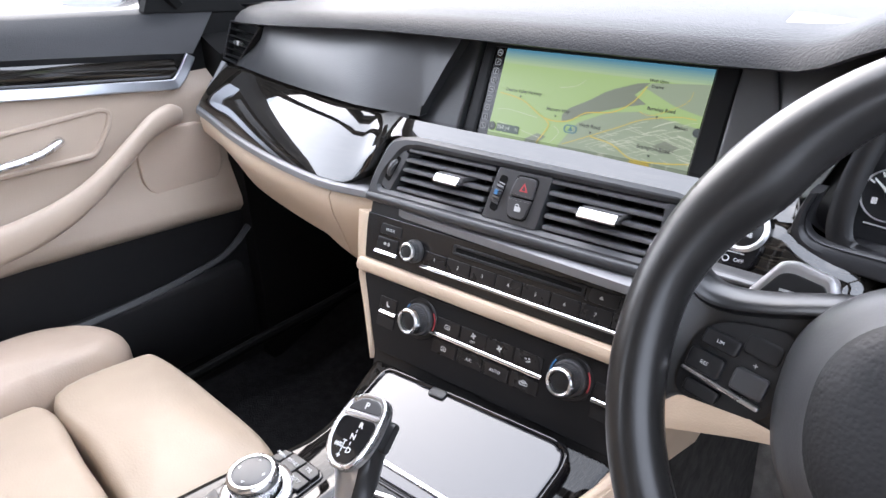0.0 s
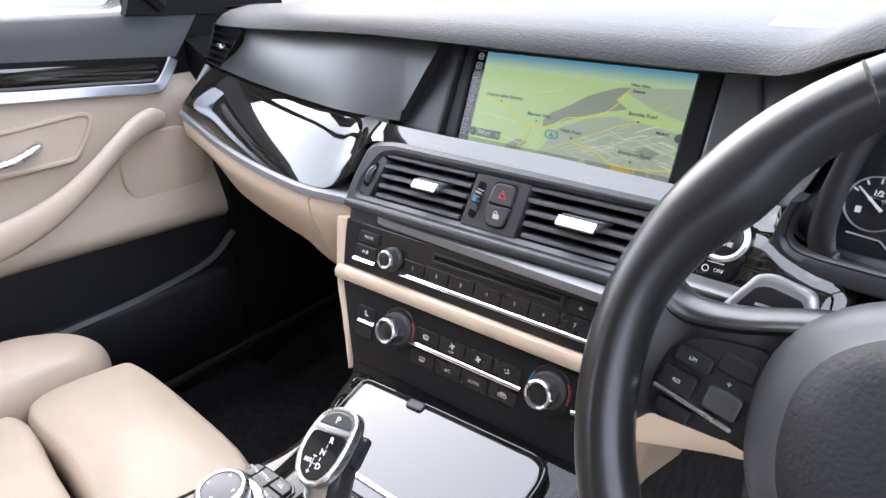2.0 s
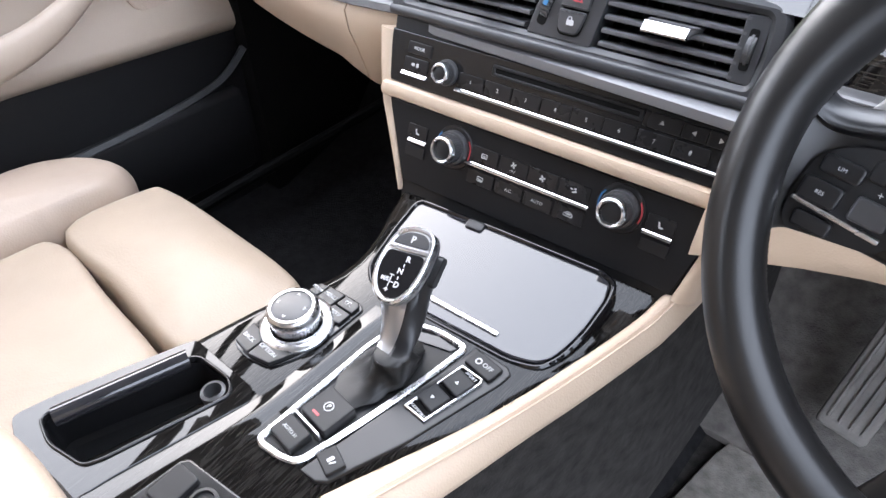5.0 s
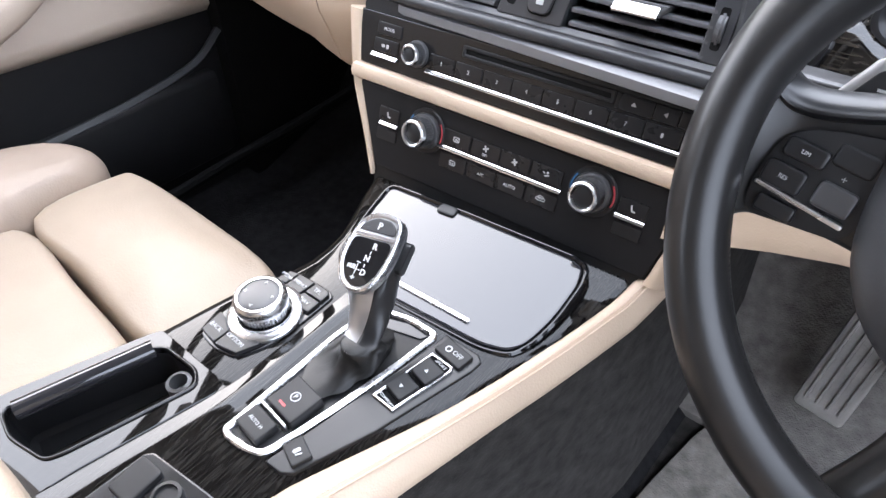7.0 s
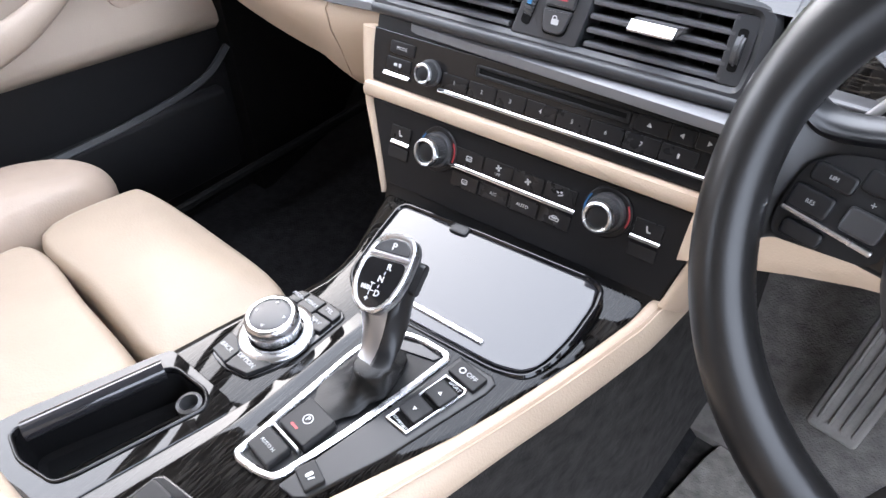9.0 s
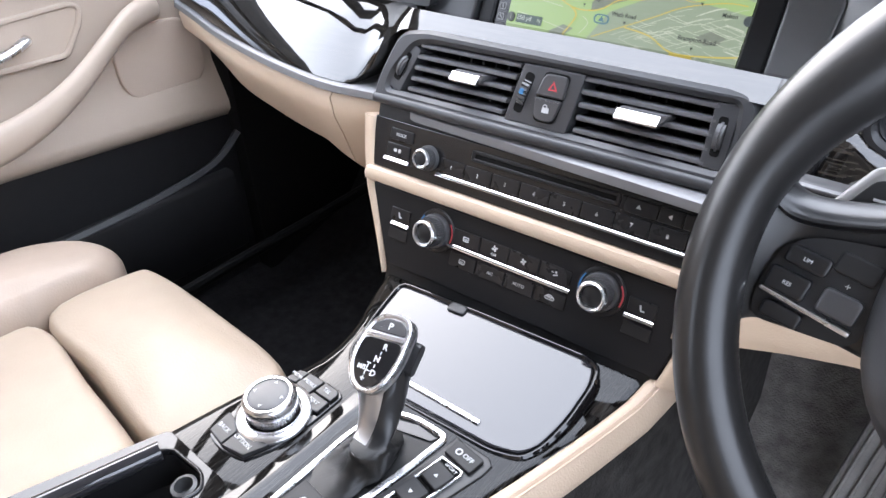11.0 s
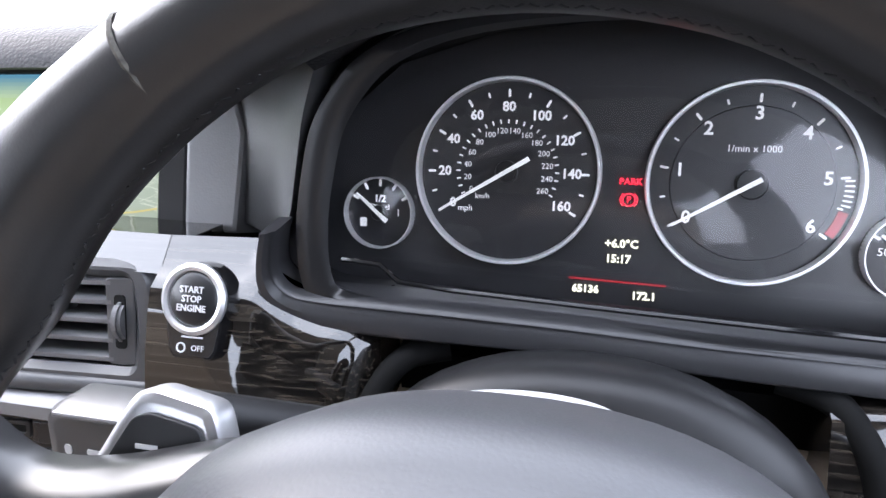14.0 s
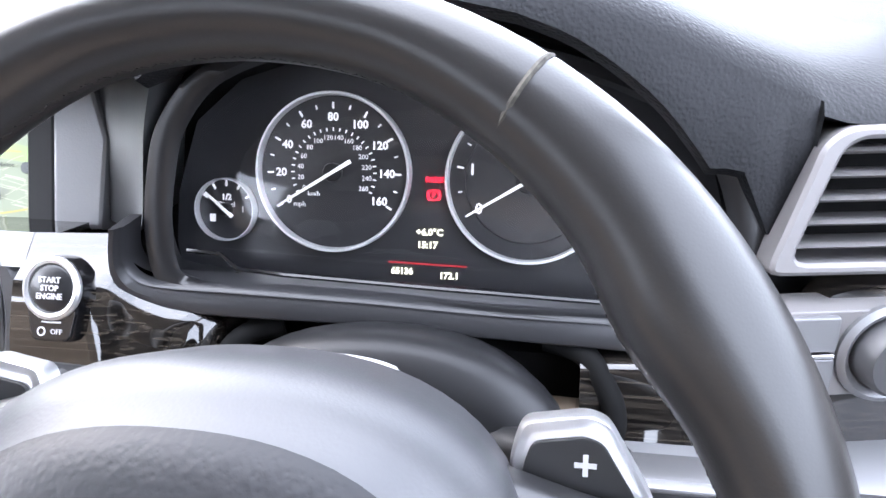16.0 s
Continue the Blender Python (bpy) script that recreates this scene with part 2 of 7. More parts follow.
def loft(sections, closed=True, caps=True, ring=False):
    bm = bmesh.new()
    vs = [[bm.verts.new(p) for p in s] for s in sections]
    n = len(sections[0])
    pairs = list(zip(vs, vs[1:])) + ([(vs[-1], vs[0])] if ring else [])
    for a, b in pairs:
        for i in range(n if closed else n - 1):
            j = (i + 1) % n
            bm.faces.new((a[i], a[j], b[j], b[i]))
    if closed and caps and not ring:
        bm.faces.new(vs[0]), bm.faces.new(vs[-1])
    return bm


def tube(points, r, seg=8, flat=1.0):
    """A round bar along points, in 3D."""
    pts = [Vector(p) for p in points]
    secs, side = [], None
    for i, p in enumerate(pts):
        d = (pts[min(i + 1, len(pts) - 1)] - pts[max(i - 1, 0)]).normalized()
        if side is None:
            side = d.orthogonal().normalized()
        side = (side - d * side.dot(d)).normalized()
        up = d.cross(side)
        secs.append([p + r * (math.cos(2 * math.pi * k / seg) * side + flat * math.sin(2 * math.pi * k / seg) * up) for k in range(seg)])
    return loft(secs)


def ribbon(points, out, w, h):
    """A flat strip along 3D points: w across (along out x way), h thick along out."""
    pts, o = [Vector(p) for p in points], Vector(out).normalized()
    secs = []
    for i, p in enumerate(pts):
        d = (pts[min(i + 1, len(pts) - 1)] - pts[max(i - 1, 0)]).normalized()
        s = d.cross(o).normalized()
        secs.append([p - s * w / 2, p - s * w / 2 + o * h * 0.7, p - s * w * 0.4 + o * h, p + s * w * 0.4 + o * h, p + s * w / 2 + o * h * 0.7, p + s * w / 2])
    return loft(secs)


def smooth_line(points, k=6):
    """Points along a smooth curve through the given ones."""
    p = [Vector(q) for q in points]
    out = []
    for i in range(len(p) - 1):
        a, b, c, d = p[max(i - 1, 0)], p[i], p[i + 1], p[min(i + 2, len(p) - 1)]
        for j in range(k):
            t = j / k
            out.append(0.5 * (2 * b + (c - a) * t + (2 * a - 5 * b + 4 * c - d) * t * t + (3 * b - a - 3 * c + d) * t ** 3))
    return out + [p[-1]]


def interp(x, xs, ys):
    return float(np.interp(x, xs, ys))


def ease(x, knots):
    """A smooth function through (x, y) knots, with no overshoot."""
    if x <= knots[0][0]:
        return knots[0][1]
    if x >= knots[-1][0]:
        return knots[-1][1]
    grade = [(b[1] - a[1]) / (b[0] - a[0]) for a, b in zip(knots, knots[1:])]
    slope = [grade[0]] + [0.0 if a * b <= 0 else 2 * a * b / (a + b) for a, b in zip(grade, grade[1:])] + [grade[-1]]
    for i, ((x0, y0), (x1, y1)) in enumerate(zip(knots, knots[1:])):
        if x <= x1:
            h, t = x1 - x0, (x - x0) / (x1 - x0)
            return y0 * (1 + 2 * t) * (1 - t) ** 2 + slope[i] * h * t * (1 - t) ** 2 + y1 * t * t * (3 - 2 * t) + slope[i + 1] * h * t * t * (t - 1)


def words(text, size, mat, parent, m, label="", thick=0.0003, name="lettering", bold=0.0, align="CENTER"):
    c = bpy.data.curves.new("text", "FONT")
    c.body, c.size, c.align_x, c.align_y, c.resolution_u = text, size, align, "CENTER", 2
    c.extrude, c.offset = thick / 2, bold
    tmp = bpy.data.objects.new("text", c)
    me = bpy.data.meshes.new_from_object(tmp)
    bpy.data.objects.remove(tmp)
    me.transform(m)
    me.materials.clear()
    me.materials.append(mat)
    ob = new(name, me)
    ob.parent = parent
    if parent.type == "EMPTY":
        ob.matrix_parent_inverse = Matrix.Translation(-Vector(parent.location))
    if label:
        tagged(ob, label)
    return ob


def smooth2(pts):
    """A closed outline with its corners a little rounded."""
    out = []
    n = len(pts)
    for i in range(n):
        p, q, r = Vector(pts[i - 1]), Vector(pts[i]), Vector(pts[(i + 1) % n])
        d = min(0.008, (p - q).length * 0.4, (r - q).length * 0.4)
        a, b = q + (p - q).normalized() * d, q + (r - q).normalized() * d
        for t in (0, 0.33, 0.67, 1):
            out.append(tuple(a * (1 - t) ** 2 + q * 2 * t * (1 - t) + b * t * t))
    return out


def cornered(corners, k=5):
    """A closed outline from (x, y, radius) corners, each rounded by its own radius."""
    out, n = [], len(corners)
    for i in range(n):
        p, q, r = Vector(corners[i - 1][:2]), Vector(corners[i][:2]), Vector(corners[(i + 1) % n][:2])
        d = min(corners[i][2], (p - q).length * 0.48, (r - q).length * 0.48)
        a, b = q + (p - q).normalized() * d, q + (r - q).normalized() * d
        for j in range(k + 1):
            t = j / k
            out.append(tuple(a * (1 - t) ** 2 + q * 2 * t * (1 - t) + b * t * t))
    return out


def dense(pts, k=5):
    out = []
    p = [Vector((*q, 0)) for q in pts]
    n = len(p)
    for i in range(n):
        a, b, c, d = p[i - 1], p[i], p[(i + 1) % n], p[(i + 2) % n]
        for j in range(k):
            t = j / k
            q = 0.5 * (2 * b + (c - a) * t + (2 * a - 5 * b + 4 * c - d) * t * t + (3 * b - a - 3 * c + d) * t ** 3)
            out.append((q.x, q.y))
    return out


def merge(*bms):
    """Several pieces of ONE part joined into one bmesh."""
    out = bmesh.new()
    for b in bms:
        me = bpy.data.meshes.new("tmp")
        b.to_mesh(me)
        out.from_mesh(me)
        bpy.data.meshes.remove(me)
        b.free()
    return out


def moved(bm, m):
    bm.transform(m)
    return bm


# ---------------------------------------------------------------- setting: ground, floor, roof, shell
def ground_sheet():
    bm = bmesh.new()
    bmesh.ops.create_grid(bm, x_segments=8, y_segments=8, size=1500)
    bm.transform(Matrix.Translation((0, 0, -0.22)))
    solo("ground", bm, material("wet_asphalt", (0.06, 0.06, 0.06), 0.6, vary=0.4, vary_scale=0.8), "grey asphalt ground outside the car", "ground", kind="structure")


ground_sheet()
bm = slab([(-6.0, -0.25), (9.0, -0.25), (9.0, 1.15), (-6.0, 1.15)], 0.0, 0.25)
solo("wall_outside", bm, material("dark_render_wall", (0.10, 0.095, 0.09), 0.85, vary=0.35, vary_scale=1.5), "low dark garden wall beside the car", "wall", Matrix.Translation((3.2, 0.0, 0.0)) @ Matrix.Rotation(radians(90), 4, "Z") @ Matrix.Rotation(radians(90), 4, "X"), kind="structure")


def car_floor():
    secs = []
    for x in [-0.90 + 0.045 * i for i in range(41)]:
        hump = 0.0
        k = abs(x + 0.01) / 0.17
        if k < 1:
            hump = 0.16 * (1 - k * k)
        secs.append([(x, -1.2, 0.03), (x, -1.2, 0.06 + hump), (x, 0.85, 0.06 + hump), (x, 1.05, 0.12 + hump), (x, 1.2, 0.3 + hump), (x, 1.26, 0.75), (x, 1.30, 0.75), (x, 1.30, 0.03)])
    # carpet colour carries the passenger footwell's shade
    solo("floor", loft(secs), M_CARPET, "carpet floor of the car, colour darkened for footwell shade, rising to the bulkhead", "carpet", kind="structure")


car_floor()
# lighter carpet sheet over the floor: daylight from the open door, as colour
solo("floor_driver", slab([(0.12, -0.2), (0.68, -0.2), (0.68, 0.86), (0.12, 0.86)], 0.055, 0.0618), M_TUNNEL, "dark grey carpet in the driver's footwell, lightened for door daylight", "carpet", kind="structure")


def shell():
    # roof lining with a rounded front header
    secs = []
    for x in [-0.72 + 0.09 * i for i in range(17)]:
        d = 0.03 * (x / 0.72) ** 2
        secs.append([(x, 0.39, 1.235 - d), (x, 0.33, 1.265 - d), (x, -0.5, 1.30 - d), (x, -1.3, 1.25 - d), (x, -1.3, 1.29 - d), (x, -0.5, 1.34 - d), (x, 0.36, 1.30 - d), (x, 0.41, 1.25 - d)])
    solo("roof_lining", loft(secs), M_ROOF, "pale grey cloth roof lining", "roof", kind="structure")
    bm = slab([(-0.8, 0.0), (0.8, 0.0), (0.74, 0.9), (0.6, 1.3), (-0.6, 1.3), (-0.74, 0.9)], 0, 0.04)
    solo("wall_rear", bm, M_REAR, "trimmed rear bulkhead of the cabin", "wall", Matrix.Translation((0, -1.26, 0.0)) @ Matrix.Rotation(radians(90), 4, "X"), kind="structure")
    for s, nm in ((-1, "a_pillar_left"), (1, "a_pillar_right")):
        line = smooth_line([(s * 0.68, 0.40, 1.25), (s * 0.74, 0.75, 1.06), (s * 0.80, 1.08, 0.83)], 6)
        solo(nm, tube(line, 0.036, 10, 0.7), M_BLACK, "black trimmed windscreen pillar", "pillar", kind="structure")
    line = [(-0.76, 0.0, 0.74), (-0.74, 0.0, 1.0), (-0.68, -0.02, 1.26)]
    solo("b_pillar", tube(smooth_line(line), 0.045, 10, 0.7), M_BLACK, "black trimmed door pillar", "pillar", kind="structure")


shell()


def kick_panels():
    for s, nm in ((-1, "kick_panel_left"), (1, "kick_panel_right")):
        secs = [[(s * x, y, z) for x, z in ((0.86, 0.03), (0.86, 0.74), (0.775, 0.70), (0.765, 0.45), (0.765, 0.03))] for y in (0.83, 0.95, 1.10, 1.28)]
        # near-black colour puts the footwell's shade on its sides
        solo(nm, loft(secs), M_DARK, "footwell side trim, blackened for footwell shade", "wall", kind="structure")
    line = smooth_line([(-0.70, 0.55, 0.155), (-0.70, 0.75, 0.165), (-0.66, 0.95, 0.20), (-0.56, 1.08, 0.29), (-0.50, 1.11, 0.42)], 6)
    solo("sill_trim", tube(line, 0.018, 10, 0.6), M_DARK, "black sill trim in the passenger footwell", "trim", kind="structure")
    secs = [[(x, y, z) for y, z in ((1.27, 0.40), (1.27, 0.70), (0.80, 0.66), (0.78, 0.62), (0.86, 0.50), (1.10, 0.44))] for x in (-0.77, -0.5, -0.2)]
    solo("dash_underside", loft(secs), M_BLACK, "black underside of the dashboard", "trim", kind="structure")


kick_panels()


def rear_cabin():
    solo("b_pillar_right", tube(smooth_line([(0.78, -0.38, 0.1), (0.76, -0.36, 0.74), (0.74, -0.36, 1.0), (0.68, -0.36, 1.26)]), 0.06, 10, 0.7), M_BLACK, "black trimmed door pillar", "pillar", kind="structure")
    for s, nm in ((-1, "rear_side_left"), (1, "rear_side_right")):
        secs = [[(s * x, y, z) for x, z in ((0.90, 0.02), (0.90, 0.80), (0.80, 0.78), (0.80, 0.02))] for y in (-1.26, -0.38 if s < 0 else -0.30)]
        solo(nm, loft(secs), M_REAR, "dark trimmed rear side of the cabin", "wall", kind="structure")


rear_cabin()


# ---------------------------------------------------------------- dashboard
def gx(x):
    """Where the dashboard's front stands along its width."""
    if x > -0.2:
        return 0.685
    if x > -0.29:
        return 0.685 - 0.015 * (-0.2 - x) / 0.09
    return 0.67 + 0.07 * (min(0.37, -0.29 - x) / 0.37) ** 1.5 + max(0.0, -0.66 - x) * 0.2


HOOD = [(0.220, 0.670), (0.228, 0.706), (0.239, 0.735), (0.249, 0.762), (0.262, 0.785), (0.290, 0.799), (0.33, 0.810), (0.38, 0.820), (0.42, 0.822), (0.465, 0.810), (0.505, 0.785), (0.535, 0.752), (0.556, 0.715), (0.562, 0.672)]


def dash_shell():
    """The upper dashboard: grained top, padded brow, hood over the instruments."""
    dash = thing("dashboard", (-0.1, 1.0, 0.8), "black grained dashboard with a padded brow and instrument hood", "dashboard")
    xs = [-0.77, -0.74] + [-0.70 + 0.06 * i for i in range(15)] + [0.16, 0.18, 0.2, 0.216, 0.222, 0.236, 0.25, 0.2615, 0.263, 0.275, 0.29, 0.31, 0.34, 0.38, 0.42, 0.45] + [0.468 + 0.008 * i for i in range(15)] + [0.5865, 0.588, 0.6, 0.64, 0.7, 0.77]
    edge = [(-0.77, 0.772), (-0.62, 0.784), (-0.42, 0.795), (-0.2, 0.802), (0.15, 0.800), (0.20, 0.803), (0.25, 0.824), (0.30, 0.838), (0.38, 0.846), (0.44, 0.843), (0.50, 0.826), (0.56, 0.800), (0.61, 0.783), (0.77, 0.770)]
    front = [(-0.77, 0.905), (-0.72, 0.845), (-0.66, 0.797), (-0.6, 0.768), (-0.42, 0.727), (-0.2, 0.722), (0.17, 0.722), (0.22, 0.705), (0.30, 0.69), (0.48, 0.69), (0.56, 0.70), (0.62, 0.715), (0.77, 0.745)]
    secs = []
    for x in xs:
        e, f = ease(x, edge), ease(x, front)
        hood = ease(x, HOOD) if 0.262 <= x <= 0.587 else None
        thick = 0.018
        under = e - thick
        back_z = under - 0.004
        if hood is not None:
            under = min(under, max(hood, interp(x, [0.555, 0.575], [0.745, 0.705])))
            back_z = under
        secs.append([(x, 1.27, 0.66), (x, 1.27, 0.775), (x, 1.15, 0.79), (x, 1.0, min(e, 0.812)), (x, 0.88, e + 0.006), (x, f + 0.06, e + 0.006), (x, f + 0.028, e + 0.002),
                     (x, f + 0.016, e - 0.0015), (x, f + 0.005, e - 0.0095), (x, f + 0.001, e - thick * 0.85 if hood is None else min(e - thick * 0.8, under + 0.006)), (x, f + 0.010, under), (x, f + 0.09, back_z), (x, f + 0.11, 0.66 if hood is None else min(0.66, back_z - 0.01))])
    part("top", loft(secs), M_DASH, dash, "black grained leatherette top with a soft brow", sharp=60)

    # passenger side upper panel, under the brow
    xs = [-0.69 + 0.03 * i for i in range(18)]
    secs = []
    for x in [v for v in xs if v < -0.20] + [-0.203, -0.183]:
        g = gx(x)
        top = ease(x, [(-0.76, 0.752), (-0.62, 0.765), (-0.3, 0.778), (-0.18, 0.778)])
        low = ease(x, [(-0.76, 0.690), (-0.66, 0.693), (-0.58, 0.694), (-0.38, 0.695), (-0.2, 0.690)])
        sh = 0.022 if x == -0.183 else 0.0
        lean = 0.076 * min(1.0, max(0.0, (-0.60 - x) / 0.09))        # slanted end beside the outer vent
        secs.append([(x + sh + lean, g + 0.16, top), (x + sh + lean, g + 0.093, top), (x + sh * 0.4 + lean * 0.6, g + 0.078, top - 0.03), (x - sh * 0.8 + lean * 0.15, g + 0.066, low + 0.012), (x - sh, g + 0.062, low), (x - sh, g + 0.16, low)])
    part("upper_panel", loft(secs), M_UPPER, dash, "smooth black panel above the wood trim", sharp=50)
    # cheek beside the screen, towards the instruments
    secs = []
    for x, y, low in smooth_line([(0.155, 0.778, 0.68), (0.175, 0.767, 0.68), (0.195, 0.753, 0.681), (0.213, 0.737, 0.688), (0.227, 0.725, 0.706), (0.239, 0.717, 0.735), (0.249, 0.712, 0.762), (0.260, 0.709, 0.786)], 4):
        secs.append([(x, y + 0.05, low), (x, y + 0.002, low), (x, y + 0.25 * (low - 0.68), low + 0.002), (x, y + 0.125 * (low - 0.68) + 0.020, (low + 0.806) / 2), (x, y + 0.045, 0.806), (x, y + 0.07, 0.812)])
    part("cheek", loft(secs), M_CHEEK, dash, "grained cheek between screen and instruments", sharp=80)

    # lacquered wood strip on the passenger side, swinging out into the shelf under the screen
    secs = []
    for x in [-0.752, -0.73] + [-0.70 + 0.03 * i for i in range(15)] + [-0.265, -0.255, -0.245, -0.235, -0.225, -0.215, -0.205, -0.195, -0.185, -0.17, -0.14, -0.1, 0, 0.02, 0.1, 0.14, 0.1625]:
        g = gx(x)
        low, high = ease(x, [(-0.76, 0.622), (-0.6, 0.612), (-0.2, 0.611)]), ease(x, [(-0.76, 0.686), (-0.66, 0.689), (-0.58, 0.690), (-0.38, 0.691), (-0.2, 0.689)])
        mid = (low + high) / 2
        wing = [(g + 0.12, low), (g + 0.005, low), (g + 0.002, low + 0.004), (g + 0.008, low + 0.015), (g + 0.024, mid - 0.002), (g + 0.043, high - 0.019), (g + 0.060, high - 0.003), (g + 0.066, high), (g + 0.12, high)]
        y = (0.052 * x if x > -0.1 else -0.0052) - 0.012 * min(1.0, max(0.0, (x - 0.02) / 0.14))
        ledge = [(0.79, 0.678), (0.74, 0.678), (y + 0.712, 0.679), (y + 0.7000, 0.6823), (y + 0.7041, 0.6861), (y + 0.7082, 0.6899), (y + 0.7124, 0.6937), (y + 0.7165, 0.6975), (y + 0.7265, 0.690)]
        k = min(1.0, max(0.0, (x + 0.27) / 0.085))
        k = k * k * (3 - 2 * k)
        secs.append([(x, p[0] * (1 - k) + q[0] * k, p[1] * (1 - k) + q[1] * k) for p, q in zip(wing, ledge)])
    trim = solo("wood_trim", loft(secs), M_VENEER, "dark lacquered wood dashboard trim with bright reflections", "trim", sharp=50)

    part("end_cap", tube(smooth_line([(-0.755, gx(-0.755) + 0.002, 0.618), (-0.7565, gx(-0.755) + 0.020, 0.636), (-0.757, gx(-0.755) + 0.044, 0.662), (-0.756, gx(-0.755) + 0.066, 0.688)], 4), 0.0058, 10), M_ALU, trim, "satin metal end cap")
    # satin strip along the lower edge of the wood
    secs = []
    for x in [-0.755, -0.735] + [-0.70 + 0.03 * i for i in range(17)] + [-0.19, -0.15, -0.05, 0.05, 0.17]:
        g = gx(x) if x < -0.2 else 0.685 - 0.021 * min(1, (x + 0.2) / 0.03)
        low = ease(x, [(-0.76, 0.612), (-0.6, 0.602), (-0.2, 0.603)])
        secs.append([(x, g + 0.05, low), (x, g - 0.002, low), (x, g - 0.005, low + 0.002), (x, g - 0.003, low + 0.009), (x, g + 0.001, low + 0.0115), (x, g + 0.05, low + 0.0115)])
    part("satin_strip", loft(secs), M_ALU, trim, "satin metal strip along the dashboard")

    # cream lower panel of the passenger side (glovebox) in two pieces with a seam
    def cream(x0, x1, n, name):
        secs = []
        for i in range(n + 1):
            x = x0 + (x1 - x0) * i / n
            g = gx(x) if x < -0.2 else 0.685
            top = ease(x, [(-0.76, 0.611), (-0.6, 0.601), (-0.2, 0.601)])
            low = ease(x, [(-0.76, 0.545), (-0.56, 0.508), (-0.36, 0.508), (-0.29, 0.492), (-0.2, 0.486)])
            secs.append([(x, g + 0.14, top), (x, g + 0.004, top), (x, g - 0.001, top - 0.006), (x, g + 0.002, top - 0.03), (x, g + 0.012, (top + low) / 2), (x, g + 0.026, low + 0.012), (x, g + 0.036, low + 0.002), (x, g + 0.05, low - 0.002), (x, g + 0.14, low + 0.01)])
        return loft(secs)
    glove = solo("glovebox", cream(-0.752, -0.2905, 18, "glovebox"), M_CREAM, "cream leather glovebox panel under the wood trim", "glovebox", sharp=50)
    part("corner_panel", cream(-0.2885, -0.197, 5, "corner"), M_CREAM, glove, "cream panel beside the radio", sharp=50)
    return dash


dash_shell()

# ---------------------------------------------------------------- centre stack
ST = leaning(0, 0.655, 0.574, 0.35, 3.0)
VE = leaning(0, 0.655, 0.574, 0.35, 3.0)


def vz(z):
    return (z - 0.574) * 1.0595


def stack_block():
    """The body of the centre stack: black panels with a cream frame."""
    st = thing("centre_stack", (-0.01, 0.66, 0.45), "centre stack with cream leather frame and black control panels", "console")
    # cream sides and band
    def outline(z):
        return interp(z, [0.455, 0.47, 0.54, 0.605], [-0.158, -0.163, -0.190, -0.199]), interp(z, [0.455, 0.47, 0.54, 0.605], [0.143, 0.147, 0.163, 0.170])
    # core
    secs = []
    for z in (0.44, 0.455, 0.47, 0.50, 0.54, 0.57, 0.605, 0.625):
        l, r = outline(z)
        v = vz(z)
        secs.append([ST @ Vector(p) for p in ((l, v, -0.12), (r, v, -0.12), (r, v, -0.004), (l, v, -0.004))])
    part("core", loft(secs), M_BLACK, st)
    # left cream cheek
    for side in (0, 1):
        secs = []
        for z in ((0.450, 0.456) if side == 0 else (0.458, 0.462)) + (0.466, 0.47, 0.50, 0.53, 0.56, 0.59, 0.6):
            e = outline(z)[side]
            s = -1 if side == 0 else 1
            v = vz(z)
            w = interp(z, [0.45, 0.456, 0.466, 0.50, 0.54, 0.603], [0.003, 0.008, 0.011, 0.014, 0.019, 0.024]) if side == 0 else 0.02
            secs.append([ST @ Vector(p) for p in ((e, v, -0.13), (e, v, -0.002), (e + s * 0.0015, v, 0.001), (e + s * w * 0.4, v, 0.0015), (e + s * w * 0.8, v, -0.003), (e + s * w, v, -0.010), (e + s * (w + 0.004), v, -0.13))])
        part("side", loft(secs), M_CREAM, st, "cream leather side", sharp=80)
    # cream band between the radio and the climate panel
    secs = []
    for i in range(25):
        u = -0.197 + 0.368 * i / 24
        v0 = vz(0.5385)
        v1 = vz(0.5535)
        secs.append([ST @ Vector(p) for p in ((u, v0, -0.02), (u, v0, 0.001), (u, v0 + 0.002, 0.006), (u, (v0 + v1) / 2, 0.0085), (u, v1 - 0.002, 0.007), (u, v1, 0.002), (u, v1, -0.02))])
    part("band", loft(secs), M_CREAM, st, "cream leather band")
    return st


stack_block()


def key(parent, u, v, w, h, m, mat=None, name="button", text="", size=0.005, up=0.0013, tmat=None, r=0.0012, turn=0.0, lab=""):
    k = part(name, slab(rounded(w, h, r), -0.002, up, min(0.0007, up * 0.5)), mat or M_KEY, parent, lab, m @ at(u, v, 0, turn))
    if text:
        words(text, size * 0.84, tmat or M_WHITE, k, m @ at(u, v, up + 0.0003, turn))
    return k


